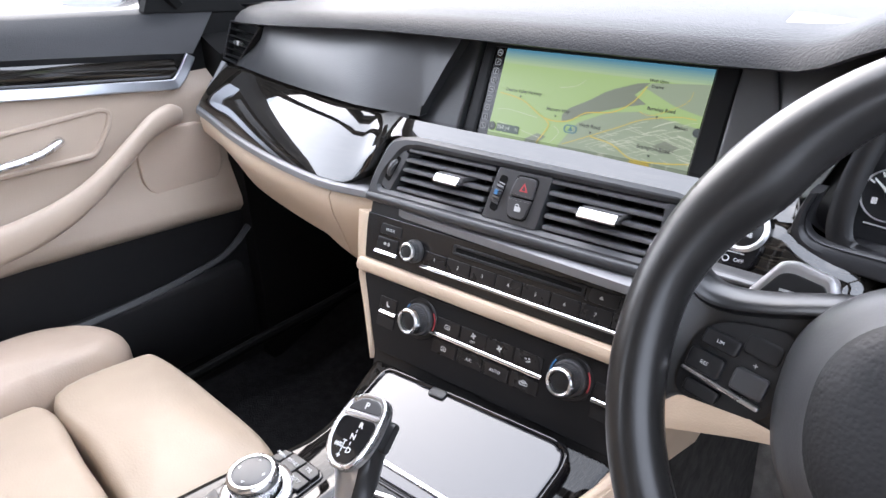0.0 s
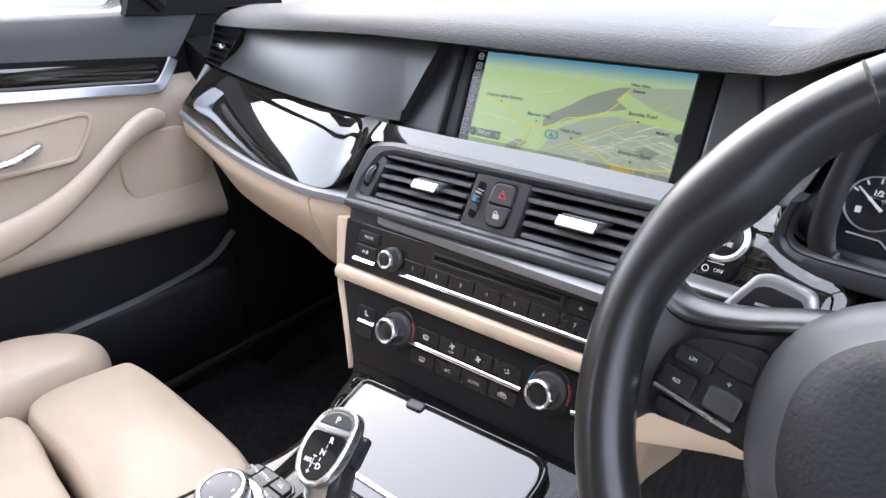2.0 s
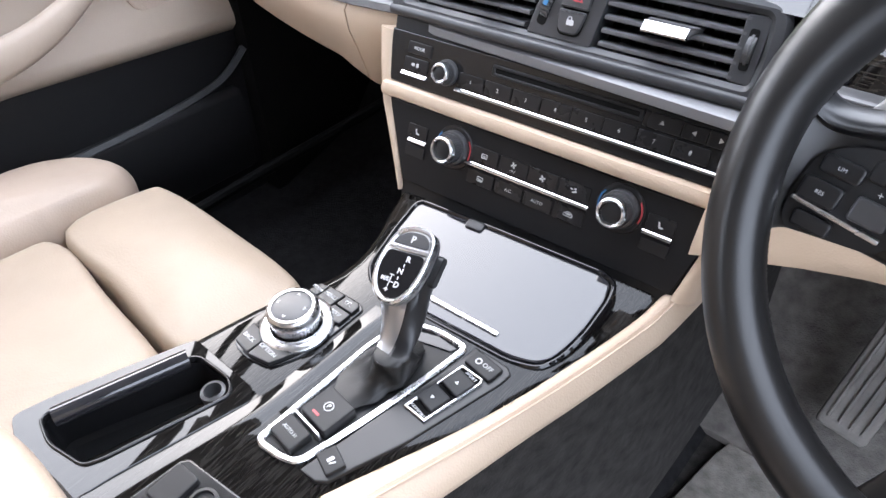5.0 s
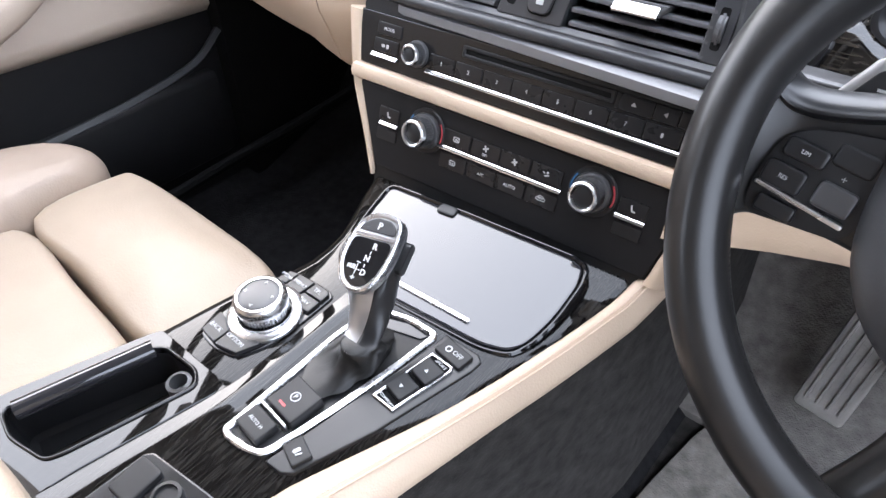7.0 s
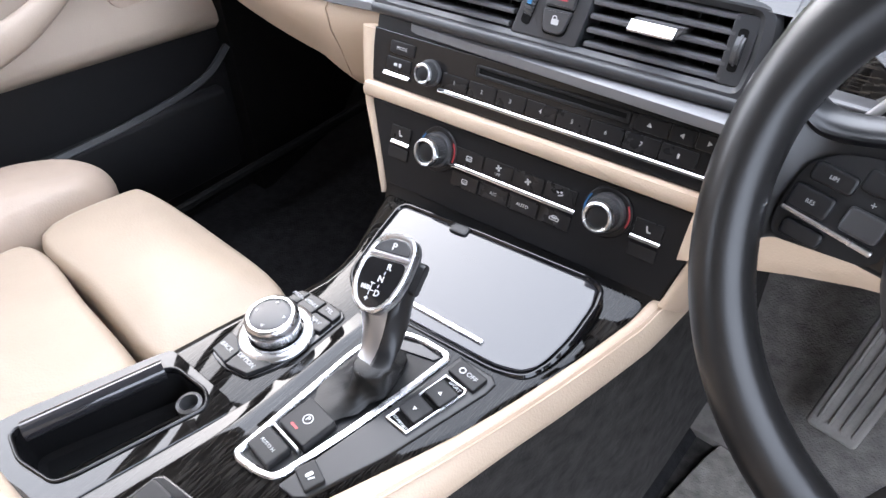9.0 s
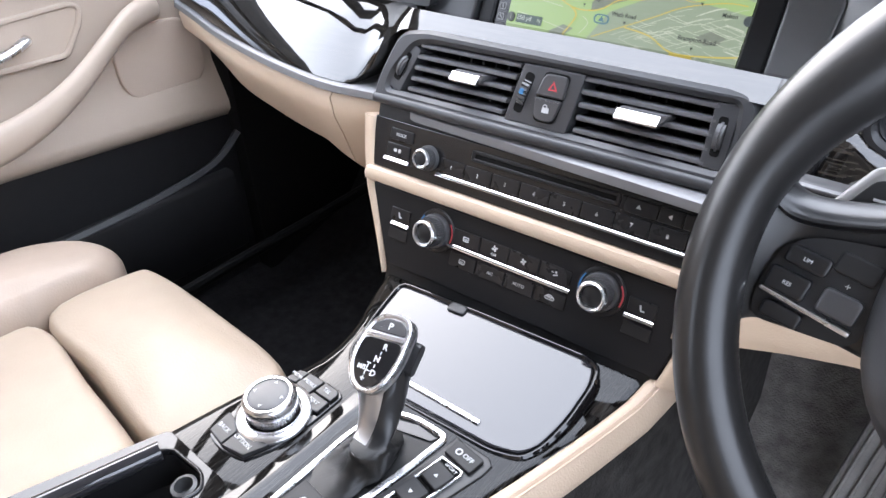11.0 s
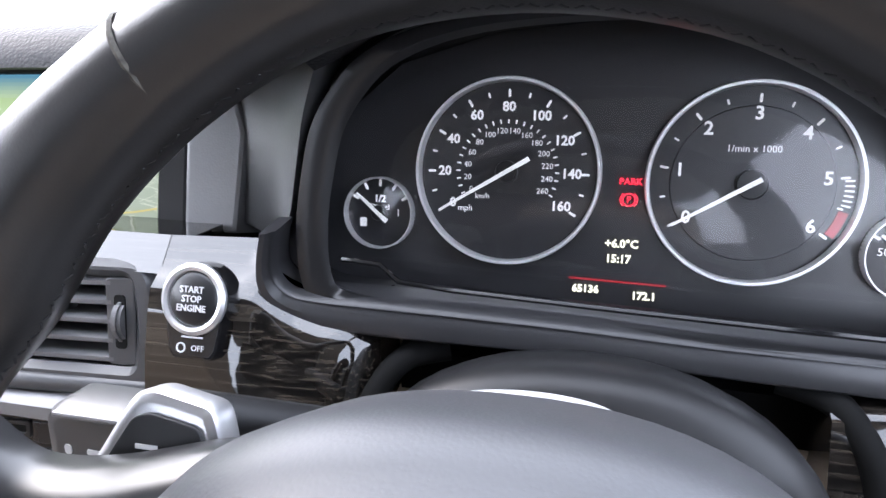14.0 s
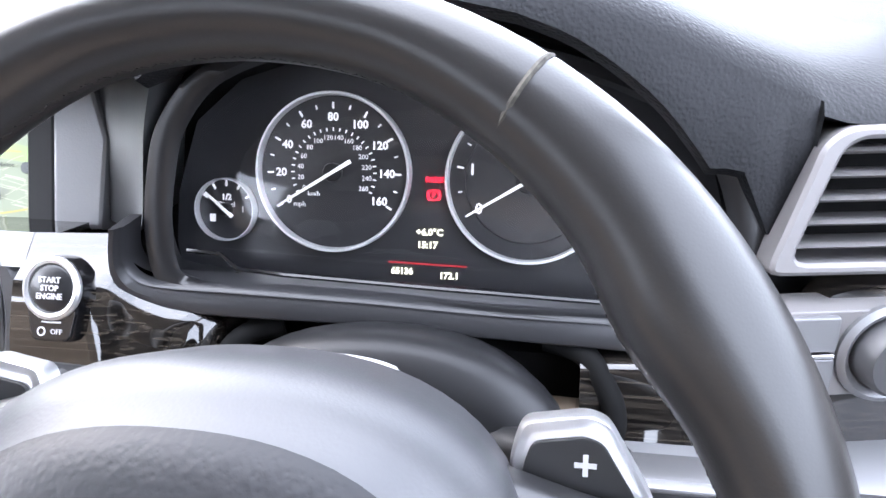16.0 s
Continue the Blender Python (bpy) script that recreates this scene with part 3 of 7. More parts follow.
def knob(parent, u, v, r, h, m, name="knob"):
    base = m @ at(u, v)
    c = part(name, lathe([(0, 0), (r * 1.28, 0), (r * 1.28, h * 0.2), (r * 1.2, h * 0.28), (r * 1.02, h * 0.3), (r * 1.0, h * 0.78), (r * 0.97, h * 0.84), (0, h * 0.84)]), M_GRAPHITE, parent, "ribbed rotary knob with a chrome ring", base)
    ribs = []
    for i in range(36):
        a = 2 * math.pi * i / 36
        ribs.append(moved(slab([(-0.0005, -0.0005), (0.0005, -0.0005), (0.0005, 0.0005), (-0.0005, 0.0005)], h * 0.3, h * 0.76), Matrix.Rotation(a, 4, "Z") @ Matrix.Translation((r * 1.01, 0, 0))))
    part("ribbing", merge(*ribs), M_GRAPHITE, c, "", base)
    part("ring", lathe([(r * 0.99, h * 0.74), (r * 1.0, h * 0.80), (r * 0.96, h * 0.95), (r * 0.86, h * 1.0), (r * 0.74, h * 0.97), (r * 0.68, h * 0.86), (r * 0.68, h * 0.8)]), M_CHROME, c, "satin chrome ring", base)
    part("cap", lathe([(r * 0.69, h * 0.86), (r * 0.6, h * 0.9), (0, h * 0.92)]), M_BLACK, c, "black cap", base)
    return c


def ledge_line(u0, u1):
    """A thin chrome line with a sloping upper face."""
    prof = [(0.0018, -0.001), (0.0018, 0.0008), (0.0014, 0.0013), (-0.0010, 0.0031), (-0.0015, 0.0031), (-0.0018, 0.0026), (-0.0018, -0.001)]
    return loft([[(u, a, b) for a, b in prof] for u in (u0, u1)])


def radio():
    ra = thing("radio", (-0.014, 0.655, 0.555), "black radio panel with numbered keys and a disc slot", "radio")
    fz = slab([(-0.197, vz(0.5545)), (0.168, vz(0.5545)), (0.169, vz(0.602)), (-0.1985, vz(0.602))], -0.004, 0.0, 0.0008)
    part("face", fz, M_HALF, ra, "gloss black face", ST)
    v = vz(0.565)
    part("chrome_line", ledge_line(-0.179, -0.147), M_BRIGHT, ra, "", ST @ at(0, v))
    part("chrome_line", ledge_line(-0.111, 0.16), M_BRIGHT, ra, "", ST @ at(0, v))
    key(ra, -0.1605, vz(0.5895), 0.030, 0.0115, ST, text="MODE", size=0.0055)
    k = key(ra, -0.1625, vz(0.5745), 0.030, 0.0125, ST)
    part("symbol", merge(moved(slab(rounded(0.004, 0.003, 0.001), 0, 0.0003), at(-0.003, 0)), moved(slab(rounded(0.003, 0.004, 0.001), 0, 0.0003), at(0.0025, 0))), M_WHITE, k, "", ST @ at(-0.1625, vz(0.5745), 0.0014))
    for i in range(8):
        key(ra, -0.0945 + 0.0308 * i, vz(0.5745), 0.0296, 0.0135, ST, text=str(i + 1), size=0.0062)
    tri = lambda: slab([(-0.0022, -0.0012), (0.0022, -0.0012), (0, 0.0022)], 0, 0.0003)
    k = key(ra, 0.0925, vz(0.5895), 0.0320, 0.0125, ST)
    part("symbol", tri(), M_WHITE, k, "", ST @ at(0.0925, vz(0.5895), 0.0014))
    for u, a in ((0.1195, 90), (0.1405, -90)):
        k = key(ra, u, vz(0.5895), 0.0200, 0.0125, ST)
        part("symbol", tri(), M_WHITE, k, "", ST @ at(u, vz(0.5895), 0.0014, a))
    part("slot_frame", frame_bm(rounded(0.15, 0.0105, 0.002), rounded(0.143, 0.0045, 0.001), -0.002, 0.0018, 0.0006), M_BLACK, ra, "disc slot surround", ST @ at(0.001, vz(0.591)))
    part("slot", slab(rounded(0.143, 0.0045, 0.001), -0.006, 0.0004), M_DARK, ra, "dark disc slot", ST @ at(0.001, vz(0.591)))
    knob(ra, -0.1235, vz(0.5765), 0.0098, 0.0150, ST)
    return ra


def climate():
    cl = thing("climate_panel", (-0.012, 0.63, 0.47), "black climate control panel with two rotary knobs", "control panel")
    part("face", slab([(-0.157, vz(0.462)), (0.143, vz(0.462)), (0.163, vz(0.5375)), (-0.190, vz(0.5375))], -0.004, 0.0, 0.0012), M_SIDE, cl, "matt black face", ST)
    v = vz(0.5045)
    for u0, u1 in ((-0.157, -0.134), (-0.083, 0.052), (0.104, 0.13)):
        part("chrome_line", ledge_line(u0, u1), M_BRIGHT, cl, "", ST @ at(0, v))
    def symbol(parent, u, vv, kind):
        b = []
        if kind == "seat":
            b = [moved(slab(rounded(0.0018, 0.006, 0.0008), 0, 0.0003), at(-0.0015, 0.0005, 0, 15)), moved(slab(rounded(0.005, 0.0018, 0.0008), 0, 0.0003), at(0.001, -0.0028))]
        elif kind == "screen":
            b = [frame_bm(rounded(0.0085, 0.006, 0.0015), rounded(0.0068, 0.0043, 0.001), 0, 0.0003)] + [moved(slab(rounded(0.0007, 0.0038, 0.0003), 0, 0.0003), at(d, -0.001)) for d in (-0.0018, 0, 0.0018)]
        elif kind == "fan":
            b = [moved(slab(rounded(0.002, 0.0034, 0.0009), 0, 0.0003), Matrix.Rotation(radians(90 * i + 20), 4, "Z") @ at(0, 0.0022)) for i in range(4)]
        elif kind == "man":
            b = [moved(lathe([(0.0013, 0), (0.0013, 0.0003), (0, 0.0003)], 12), at(0.001, 0.0024)), moved(slab(rounded(0.006, 0.0014, 0.0006), 0, 0.0003), at(0.0006, -0.0012, 0, 20)), moved(slab(rounded(0.003, 0.0012, 0.0005), 0, 0.0003), at(-0.0034, 0.0015, 0, -20))]
        elif kind == "car":
            b = [frame_bm(rounded(0.012, 0.0042, 0.0018), rounded(0.0104, 0.0026, 0.001), 0, 0.0003), moved(frame_bm(rounded(0.0065, 0.004, 0.0018), rounded(0.005, 0.0024, 0.001), 0, 0.0003), at(0, 0.002))]
        part("symbol", merge(*b), M_WHITE, parent, "", ST @ at(u, vv, 0.0014) @ Matrix.Scale(0.8, 4))
    up, lo = vz(0.5150), vz(0.4930)
    for u, kd, tx in ((-0.0625, "screen", ""), (-0.0295, "fan", "OFF"), (0.0025, "fan", ""), (0.0355, "man", "")):
        k = key(cl, u, up, 0.0310, 0.0145, ST)
        symbol(k, u, up + (0.002 if tx else 0), kd)
        if tx:
            words(tx, 0.0036, M_WHITE, k, ST @ at(u, up - 0.0042, 0.0015))
    for u, kd, tx in ((-0.0625, "screen", ""), (-0.0295, "", "A/C"), (0.0025, "", "AUTO"), (0.0355, "car", "")):
        k = key(cl, u, lo, 0.0310, 0.0145, ST, text=tx, size=0.0055)
        if kd:
            symbol(k, u, lo, kd)
    for u in (-0.1465, 0.1175):
        k = key(cl, u, vz(0.5140), 0.0250, 0.0135, ST)
        symbol(k, u, vz(0.5140), "seat")
        key(cl, u, vz(0.4945), 0.0250, 0.0120, ST, mat=M_BLACK)
    for u, v in ((-0.0990, vz(0.5125)), (0.0800, vz(0.5150))):
        part("dial_ring", lathe([(0.0222, -0.001), (0.0222, 0.0012), (0.0214, 0.002), (0.0180, 0.002), (0.0175, -0.001)]), M_SATIN, cl, "", ST @ at(u, v))
        arc = lambda a0, a1: slab([(0.0208 * math.cos(radians(a0 + (a1 - a0) * i / 8)), 0.0208 * math.sin(radians(a0 + (a1 - a0) * i / 8))) for i in range(9)] + [(0.0194 * math.cos(radians(a1 - (a1 - a0) * i / 8)), 0.0194 * math.sin(radians(a1 - (a1 - a0) * i / 8))) for i in range(9)], 0.0019, 0.0024)
        part("warm_mark", arc(-20, 35), M_RED, cl, "red warm mark", ST @ at(u, v))
        part("cool_mark", arc(145, 200), M_BLUE, cl, "blue cool mark", ST @ at(u, v))
        knob(cl, u, v, 0.0136, 0.0240, ST)
    return cl


radio()
climate()


def centre_vents():
    ve = thing("centre_vents", (-0.02, 0.68, 0.62), "pair of black centre air vents with hazard switch between", "air vent")
    lo, hi = vz(0.630), vz(0.6775)
    # housing and surround
    outer = cornered([(-0.207, vz(0.614), 0.006), (0.160, vz(0.614), 0.006), (0.163, vz(0.650), 0.02), (0.158, vz(0.6865), 0.014), (-0.150, vz(0.6885), 0.012), (-0.182, vz(0.683), 0.022), (-0.202, vz(0.640), 0.03)])
    inner = cornered([(-0.187, lo, 0.004), (0.144, lo, 0.004), (0.147, (lo + hi) / 2, 0.02), (0.144, hi, 0.005), (-0.140, hi, 0.004), (-0.160, hi - 0.003, 0.012), (-0.183, lo + 0.016, 0.02)])
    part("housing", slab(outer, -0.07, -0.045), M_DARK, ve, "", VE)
    part("surround", frame_bm(outer, inner, -0.05, 0.0035, 0.004), M_FRAME, ve, "black vent surround", VE)
    part("lower_lip", tube([(-0.203, vz(0.6195), -0.001), (-0.1, vz(0.6195), 0.003), (0.0, vz(0.6195), 0.003), (0.157, vz(0.6195), 0.0)], 0.0058, 12), M_FRAME, ve, "rounded lower lip", VE)
    # blades
    for u0, u1, tab, tw in ((-0.163, -0.047, -0.0935, 0.030), (0.020, 0.131, 0.0745, 0.036)):
        for i in range(5):
            v = lo + 0.0035 + (hi - lo - 0.0075) * i / 4
            left = u0 + (0.0022 * i if u0 < 0 else 0)
            right = u1 + (0.0026 * (i - 2) if u1 < 0 else 0)
            pts = [(-0.0016, -0.026), (0.0010, -0.026), (0.0026, -0.006), (0.0022, -0.0014), (0.0012, 0.0), (-0.0010, 0.0), (-0.0020, -0.0014), (-0.0024, -0.006)]
            part("blade", loft([[(u, v + p[0] - p[1] * 0.10, p[1]) for p in pts] for u in (left, right)]), M_BLADE, ve, "", VE)
        for i in range(8):
            u = u0 + 0.008 + (u1 - u0 - 0.016) * i / 7
            part("rear_blade", slab([(u - 0.0007, lo), (u + 0.0007, lo), (u + 0.0007, hi), (u - 0.0007, hi)], -0.044, -0.027), M_BLACK, ve, "", VE)
        tv = lo + 0.0035 + (hi - lo - 0.0075) * 0.56
        wide = [(-tw / 2 - 0.003, -0.0052), (tw / 2 - 0.001, -0.0052), (tw / 2 + 0.006, 0.0052), (-tw / 2 + 0.001, 0.0052)]
        t = part("slider", slab(cornered([(a, b, 0.002) for a, b in wide], 3), -0.016, 0.0045, 0.0015), M_BLADE, ve, "black slider grip", VE @ at(tab, tv))
        part("slider_face", loft([[(u, a, b) for a, b in ((0.0052, 0.003), (0.0050, 0.0048), (0.0040, 0.0056), (-0.0022, 0.0092), (-0.0036, 0.0088), (-0.0040, 0.0070), (-0.0040, 0.003))] for u in (-tw / 2, -tw / 2 + 0.0006, tw / 2 - 0.0006, tw / 2)]), M_CHROME, t, "satin chrome slider face", VE @ at(tab - 0.001, tv - 0.0022))
    # thumbwheels at the ends and pod in the middle
    def thumb(u, v, tilt=0.0, w=0.022):
        p = part("thumbwheel_plate", slab(rounded(w, hi - lo - 0.001, 0.003), -0.02, 0.0, 0.001), M_FRAME, ve, "", VE @ at(u, v, 0, tilt))
        part("wheel_slot", slab(rounded(w * 0.38, 0.030, 0.002), -0.002, 0.0005), M_DARK, p, "", VE @ at(u, v, 0, tilt))
        teeth = []
        for i in range(24):
            a = 2 * math.pi * i / 24
            teeth.append(moved(slab(rounded(0.0020, 0.0060, 0.0004, 1), -0.0006, 0.0010), Matrix.Rotation(a, 4, "Y") @ Matrix.Rotation(radians(90), 4, "X") @ Matrix.Rotation(radians(90), 4, "Y") @ Matrix.Translation((0, 0, 0.0125))))
        drum = moved(lathe([(0, -0.003), (0.0125, -0.003), (0.0125, 0.003), (0, 0.003)], 24), Matrix.Rotation(radians(90), 4, "X"))
        b = merge(drum, *teeth)
        b.transform(Matrix.Rotation(radians(90), 4, "Z"))
        return part("thumbwheel", b, M_BLADE, p, "ribbed thumbwheel", VE @ at(u, v, -0.0075, tilt))
    mid = (lo + hi) / 2
    thumb(-0.1735, mid - 0.001, -24)
    thumb(0.1365, mid, 0, 0.018)
    pod = part("pod", slab(cornered([(-0.048, lo - 0.0012, 0.002), (0.014, lo - 0.0012, 0.002), (0.0215, hi - 0.0006, 0.002), (-0.0375, hi - 0.0006, 0.002)], 3), -0.03, 0.0015, 0.001), M_FRAME, ve, "black switch pod", VE)
    part("wheel_slot", slab(rounded(0.0088, 0.036, 0.003), -0.002, 0.0019), M_DARK, pod, "", VE @ at(-0.0325, mid, 0, -12))
    wheel = merge(*[moved(slab(rounded(0.0074, 0.0024, 0.0006, 1), 0.0, 0.0150), Matrix.Rotation(radians(15 * i), 4, "X")) for i in range(24)])
    part("thumbwheel", wheel, M_BLADE, pod, "ribbed thumbwheel", VE @ at(-0.0325, mid, -0.0085, -12))
    part("temperature_mark", slab(rounded(0.0040, 0.0050, 0.001), 0.0062, 0.0072), M_BLUE, pod, "blue cold-air mark", VE @ at(-0.0325, mid + 0.001, 0, -12))
    top_key = cornered([(-0.0155, 0.0008, 0.002), (0.0105, 0.0008, 0.002), (0.0120, 0.0200, 0.006), (-0.0105, 0.0200, 0.006)])
    low_key = cornered([(-0.0135, -0.0200, 0.006), (0.0050, -0.0200, 0.006), (0.0100, -0.0008, 0.002), (-0.0160, -0.0008, 0.002)])
    part("key_well", slab(cornered([(-0.0150, -0.0215, 0.006), (0.0065, -0.0215, 0.006), (0.0135, 0.0215, 0.006), (-0.0120, 0.0215, 0.006)]), 0.0005, 0.0020), M_DARK, pod, "", VE @ at(-0.0040, mid))
    k = part("hazard_switch", slab(top_key, -0.002, 0.0048, 0.0014), M_GRAPHITE, pod, "dark grey hazard switch", VE @ at(-0.0040, mid))
    part("symbol", frame_bm([(-0.0045, -0.0035), (0.0045, -0.0035), (0, 0.0045)], [(-0.0025, -0.0024), (0.0025, -0.0024), (0, 0.0024)], 0, 0.0004), M_RED, k, "red triangle", VE @ at(-0.0042, mid + 0.0100, 0.0048))
    k = part("lock_switch", slab(low_key, -0.002, 0.0048, 0.0014), M_GRAPHITE, pod, "dark grey door lock switch", VE @ at(-0.0040, mid))
    part("symbol", merge(slab(rounded(0.0065, 0.0045, 0.0008), 0, 0.0004), moved(frame_bm(rounded(0.0042, 0.006, 0.002), rounded(0.0028, 0.0046, 0.0013), 0, 0.0004), at(-0.0008, 0.002))), M_WHITE, k, "white padlock", VE @ at(-0.0070, mid - 0.0105, 0.0048))
    return ve


centre_vents()
# ---------------------------------------------------------------- navigation screen
SC = leaning(0, 0.767, 0.6815, 0.42, 0.0)


def glow(name, color, k=1.0):
    m = bpy.data.materials.new(name)
    m.use_nodes = True
    b = m.node_tree.nodes["Principled BSDF"]
    b.inputs["Base Color"].default_value = (0.01, 0.01, 0.01, 1)
    b.inputs["Roughness"].default_value = 0.35
    b.inputs["Emission Color"].default_value = (*color, 1)
    b.inputs["Emission Strength"].default_value = k * 1.9 * LIT
    return m


def path_strip(pts, w, z0, z1):
    line = smooth_line([(x, y, 0) for x, y in pts], 4)
    left, right = [], []
    for i, p in enumerate(line):
        d = (line[min(i + 1, len(line) - 1)] - line[max(i - 1, 0)]).normalized()
        nrm = Vector((-d.y, d.x, 0)) * w / 2
        left.append(p + nrm), right.append(p - nrm)
    bm = bmesh.new()
    a, b = [bm.verts.new((p.x, p.y, z1)) for p in left], [bm.verts.new((p.x, p.y, z1)) for p in right]
    for i in range(len(a) - 1):
        bm.faces.new((b[i], b[i + 1], a[i + 1], a[i]))
    return bm


def nav_screen():
    sc = thing("navigation_screen", (-0.01, 0.78, 0.68), "lit navigation display showing a green road map", "screen")
    L, R, H = -0.118, 0.1115, 0.0915
    part("bezel", frame_bm([(-0.152, -0.006), (0.134, -0.006), (0.134, H + 0.005), (-0.146, H + 0.005)], [(-0.1335, -0.0005), (0.1125, -0.0005), (0.1125, H + 0.0005), (-0.1335, H + 0.0005)], -0.03, 0.004, 0.002), M_SIDE, sc, "black bezel", SC)
    part("display", slab([(-0.1335, -0.0005), (0.1125, -0.0005), (0.1125, H + 0.0005), (-0.1335, H + 0.0005)], -0.02, 0.0), M_HALF, sc, "", SC)
    # side panels
    part("side_panel", slab([(-0.222, -0.006), (-0.153, -0.006), (-0.147, H + 0.008), (-0.186, H + 0.008)], -0.03, 0.010, 0.003), M_PANEL, sc, "smooth black side panel", SC)
    part("side_panel", slab([(0.135, -0.006), (0.172, -0.006), (0.176, H * 0.6), (0.162, H + 0.008), (0.135, H + 0.008)], -0.03, 0.007, 0.003), M_CHEEK, sc, "smooth black side panel", SC)
    G = lambda n, c, k=0.42: glow(n, c, k)
    g_land, g_grey = G("map_green", (0.44, 0.62, 0.26)), G("map_grey", (0.25, 0.29, 0.22))
    g_town, g_yel, g_wht, g_ink, g_icon = G("map_town", (0.36, 0.44, 0.31)), G("map_yellow", (0.72, 0.58, 0.10)), G("map_road", (0.70, 0.76, 0.60)), G("map_ink", (0.03, 0.04, 0.03)), G("map_icon", (0.30, 0.32, 0.34))
    X = lambda a: L + (R - L) * a
    Y = lambda b: H * (1 - b)
    pt = lambda *ps: [(X(a), Y(b)) for a, b in ps]
    def area(name, ps, mat, z, lab=""):
        bm = bmesh.new()
        f = bm.faces.new([bm.verts.new((x, y, z)) for x, y in pt(*ps)])
        if f.normal.z < 0:
            f.normal_flip()
        return part(name, bm, mat, sc, lab, SC)
    # the land, with a sky band fading upwards
    area("map_land", [(0, 1), (1, 1), (1, 0.12), (0, 0.12)], g_land, 0.0004, "pale green land")
    for i in range(6):
        k = i / 5
        c = tuple(a + (b - a) * k for a, b in zip((0.46, 0.62, 0.36), (0.10, 0.30, 0.42)))
        area("map_sky", [(0, 0.17 - 0.0283 * i), (1, 0.17 - 0.0283 * i), (1, 0.17 - 0.0283 * (i + 1)), (0, 0.17 - 0.0283 * (i + 1))], G("map_sky_%d" % i, c), 0.0006, "blue horizon")
    area("map_town", [(0.40, 1), (0.47, 0.72), (0.60, 0.56), (0.74, 0.50), (1, 0.58), (1, 1)], g_town, 0.0008)
    area("map_town", [(0.76, 0.20), (1, 0.15), (1, 0.46), (0.88, 0.40), (0.74, 0.26)], g_town, 0.0008)
    area("map_industry", [(0.385, 0.66), (0.41, 0.58), (0.50, 0.46), (0.56, 0.36), (0.60, 0.31), (0.70, 0.22), (0.755, 0.20), (0.70, 0.34), (0.76, 0.42), (0.66, 0.48), (0.50, 0.62), (0.39, 0.74)], g_grey, 0.0010, "grey industrial area")
    area("map_industry", [(0.22, 1), (0.28, 0.91), (0.33, 0.93), (0.30, 1)], g_grey, 0.0010)
    area("map_industry", [(0.83, 0.82), (0.88, 0.75), (0.94, 0.79), (0.92, 0.86), (0.87, 0.88)], g_grey, 0.0010)
    for ps, w in (([(0.02, 0.52), (0.16, 0.57), (0.30, 0.73), (0.42, 0.72), (0.50, 0.60), (0.62, 0.55), (0.70, 0.42), (0.745, 0.24)], 0.0018), ([(0.30, 0.73), (0.33, 0.80), (0.31, 0.92), (0.29, 1.0)], 0.0022),
                  ([(0.42, 0.98), (0.54, 0.84), (0.66, 0.70), (0.76, 0.58), (0.90, 0.50), (0.98, 0.50)], 0.0013), ([(0.55, 0.84), (0.66, 0.88), (0.76, 0.99), (0.90, 0.97), (1.0, 0.93)], 0.0018), ([(0.74, 0.50), (0.80, 0.52), (0.92, 0.36), (0.94, 0.24)], 0.0008)):
        part("map_road", path_strip(pt(*ps), w * 0.62, 0, 0.0014), g_yel, sc, "yellow main road", SC)
    rnd = random.Random(4)
    rows = []
    for i in range(84):
        a, b = 0.50 + rnd.random() * 0.48, 0.60 + rnd.random() * 0.36
        if b < 0.62 + (0.75 - a) * 0.7:
            continue
        d = rnd.choice((0.9, -0.45)) + rnd.uniform(-0.15, 0.15)
        s = 0.03 + rnd.random() * 0.05
        rows.append(path_strip(pt((a, b), (a + s, b - d * s * 1.3), (min(0.99, a + 1.6 * s), min(0.985, b - d * s * 1.7))), 0.00042, 0, 0.0012))
    for ps in ([(0.03, 0.72), (0.10, 0.70), (0.26, 0.74)], [(0.05, 0.86), (0.16, 0.90), (0.3, 0.96)], [(0.36, 0.98), (0.39, 0.86), (0.36, 0.80)], [(0.34, 0.37), (0.42, 0.33), (0.46, 0.25)]):
        rows.append(path_strip(pt(*ps), 0.0006, 0, 0.0012))
    tagged(part("road_network", merge(*rows), g_wht, sc, "", SC), "fine white streets", kind="stuff")
    for a, b, s, tx in ((0.155, 0.475, 0.0062, "Dearne Valley Parkway"), (0.36, 0.62, 0.0062, "Manvers Way"), (0.535, 0.735, 0.0064, "Wath Road"), (0.83, 0.455, 0.0060, "Barnsley Road"), (0.84, 0.845, 0.0064, "Brampton Road"), (0.79, 0.175, 0.0050, "Wath Upon"), (0.79, 0.235, 0.0050, "Dearne"), (0.93, 0.60, 0.0056, "Melton")):
        words(tx, s * 0.8, g_ink, sc, SC @ at(X(a), Y(b), 0.0018), thick=0.0, bold=0.00012)
    for a, b in ((0.145, 0.535), (0.355, 0.69), (0.545, 0.80), (0.82, 0.53), (0.83, 0.925)):
        part("place_mark", slab([(-0.0014, 0.001), (0, -0.0014), (0.0014, 0.001)], 0.0016, 0.0018), g_ink, sc, "", SC @ at(X(a), Y(b)))
    part("position_mark", merge(moved(frame_bm(rounded(0.0155, 0.0085, 0.0042, 6), rounded(0.0125, 0.0060, 0.003, 6), 0.0016, 0.0018), at(0, 0)), slab([(-0.003, -0.002), (0.003, -0.002), (0, 0.0028)], 0.0016, 0.0019)), G("map_cursor", (0.07, 0.22, 0.28)), sc, "own position marker", SC @ at(X(0.445), Y(0.80)))
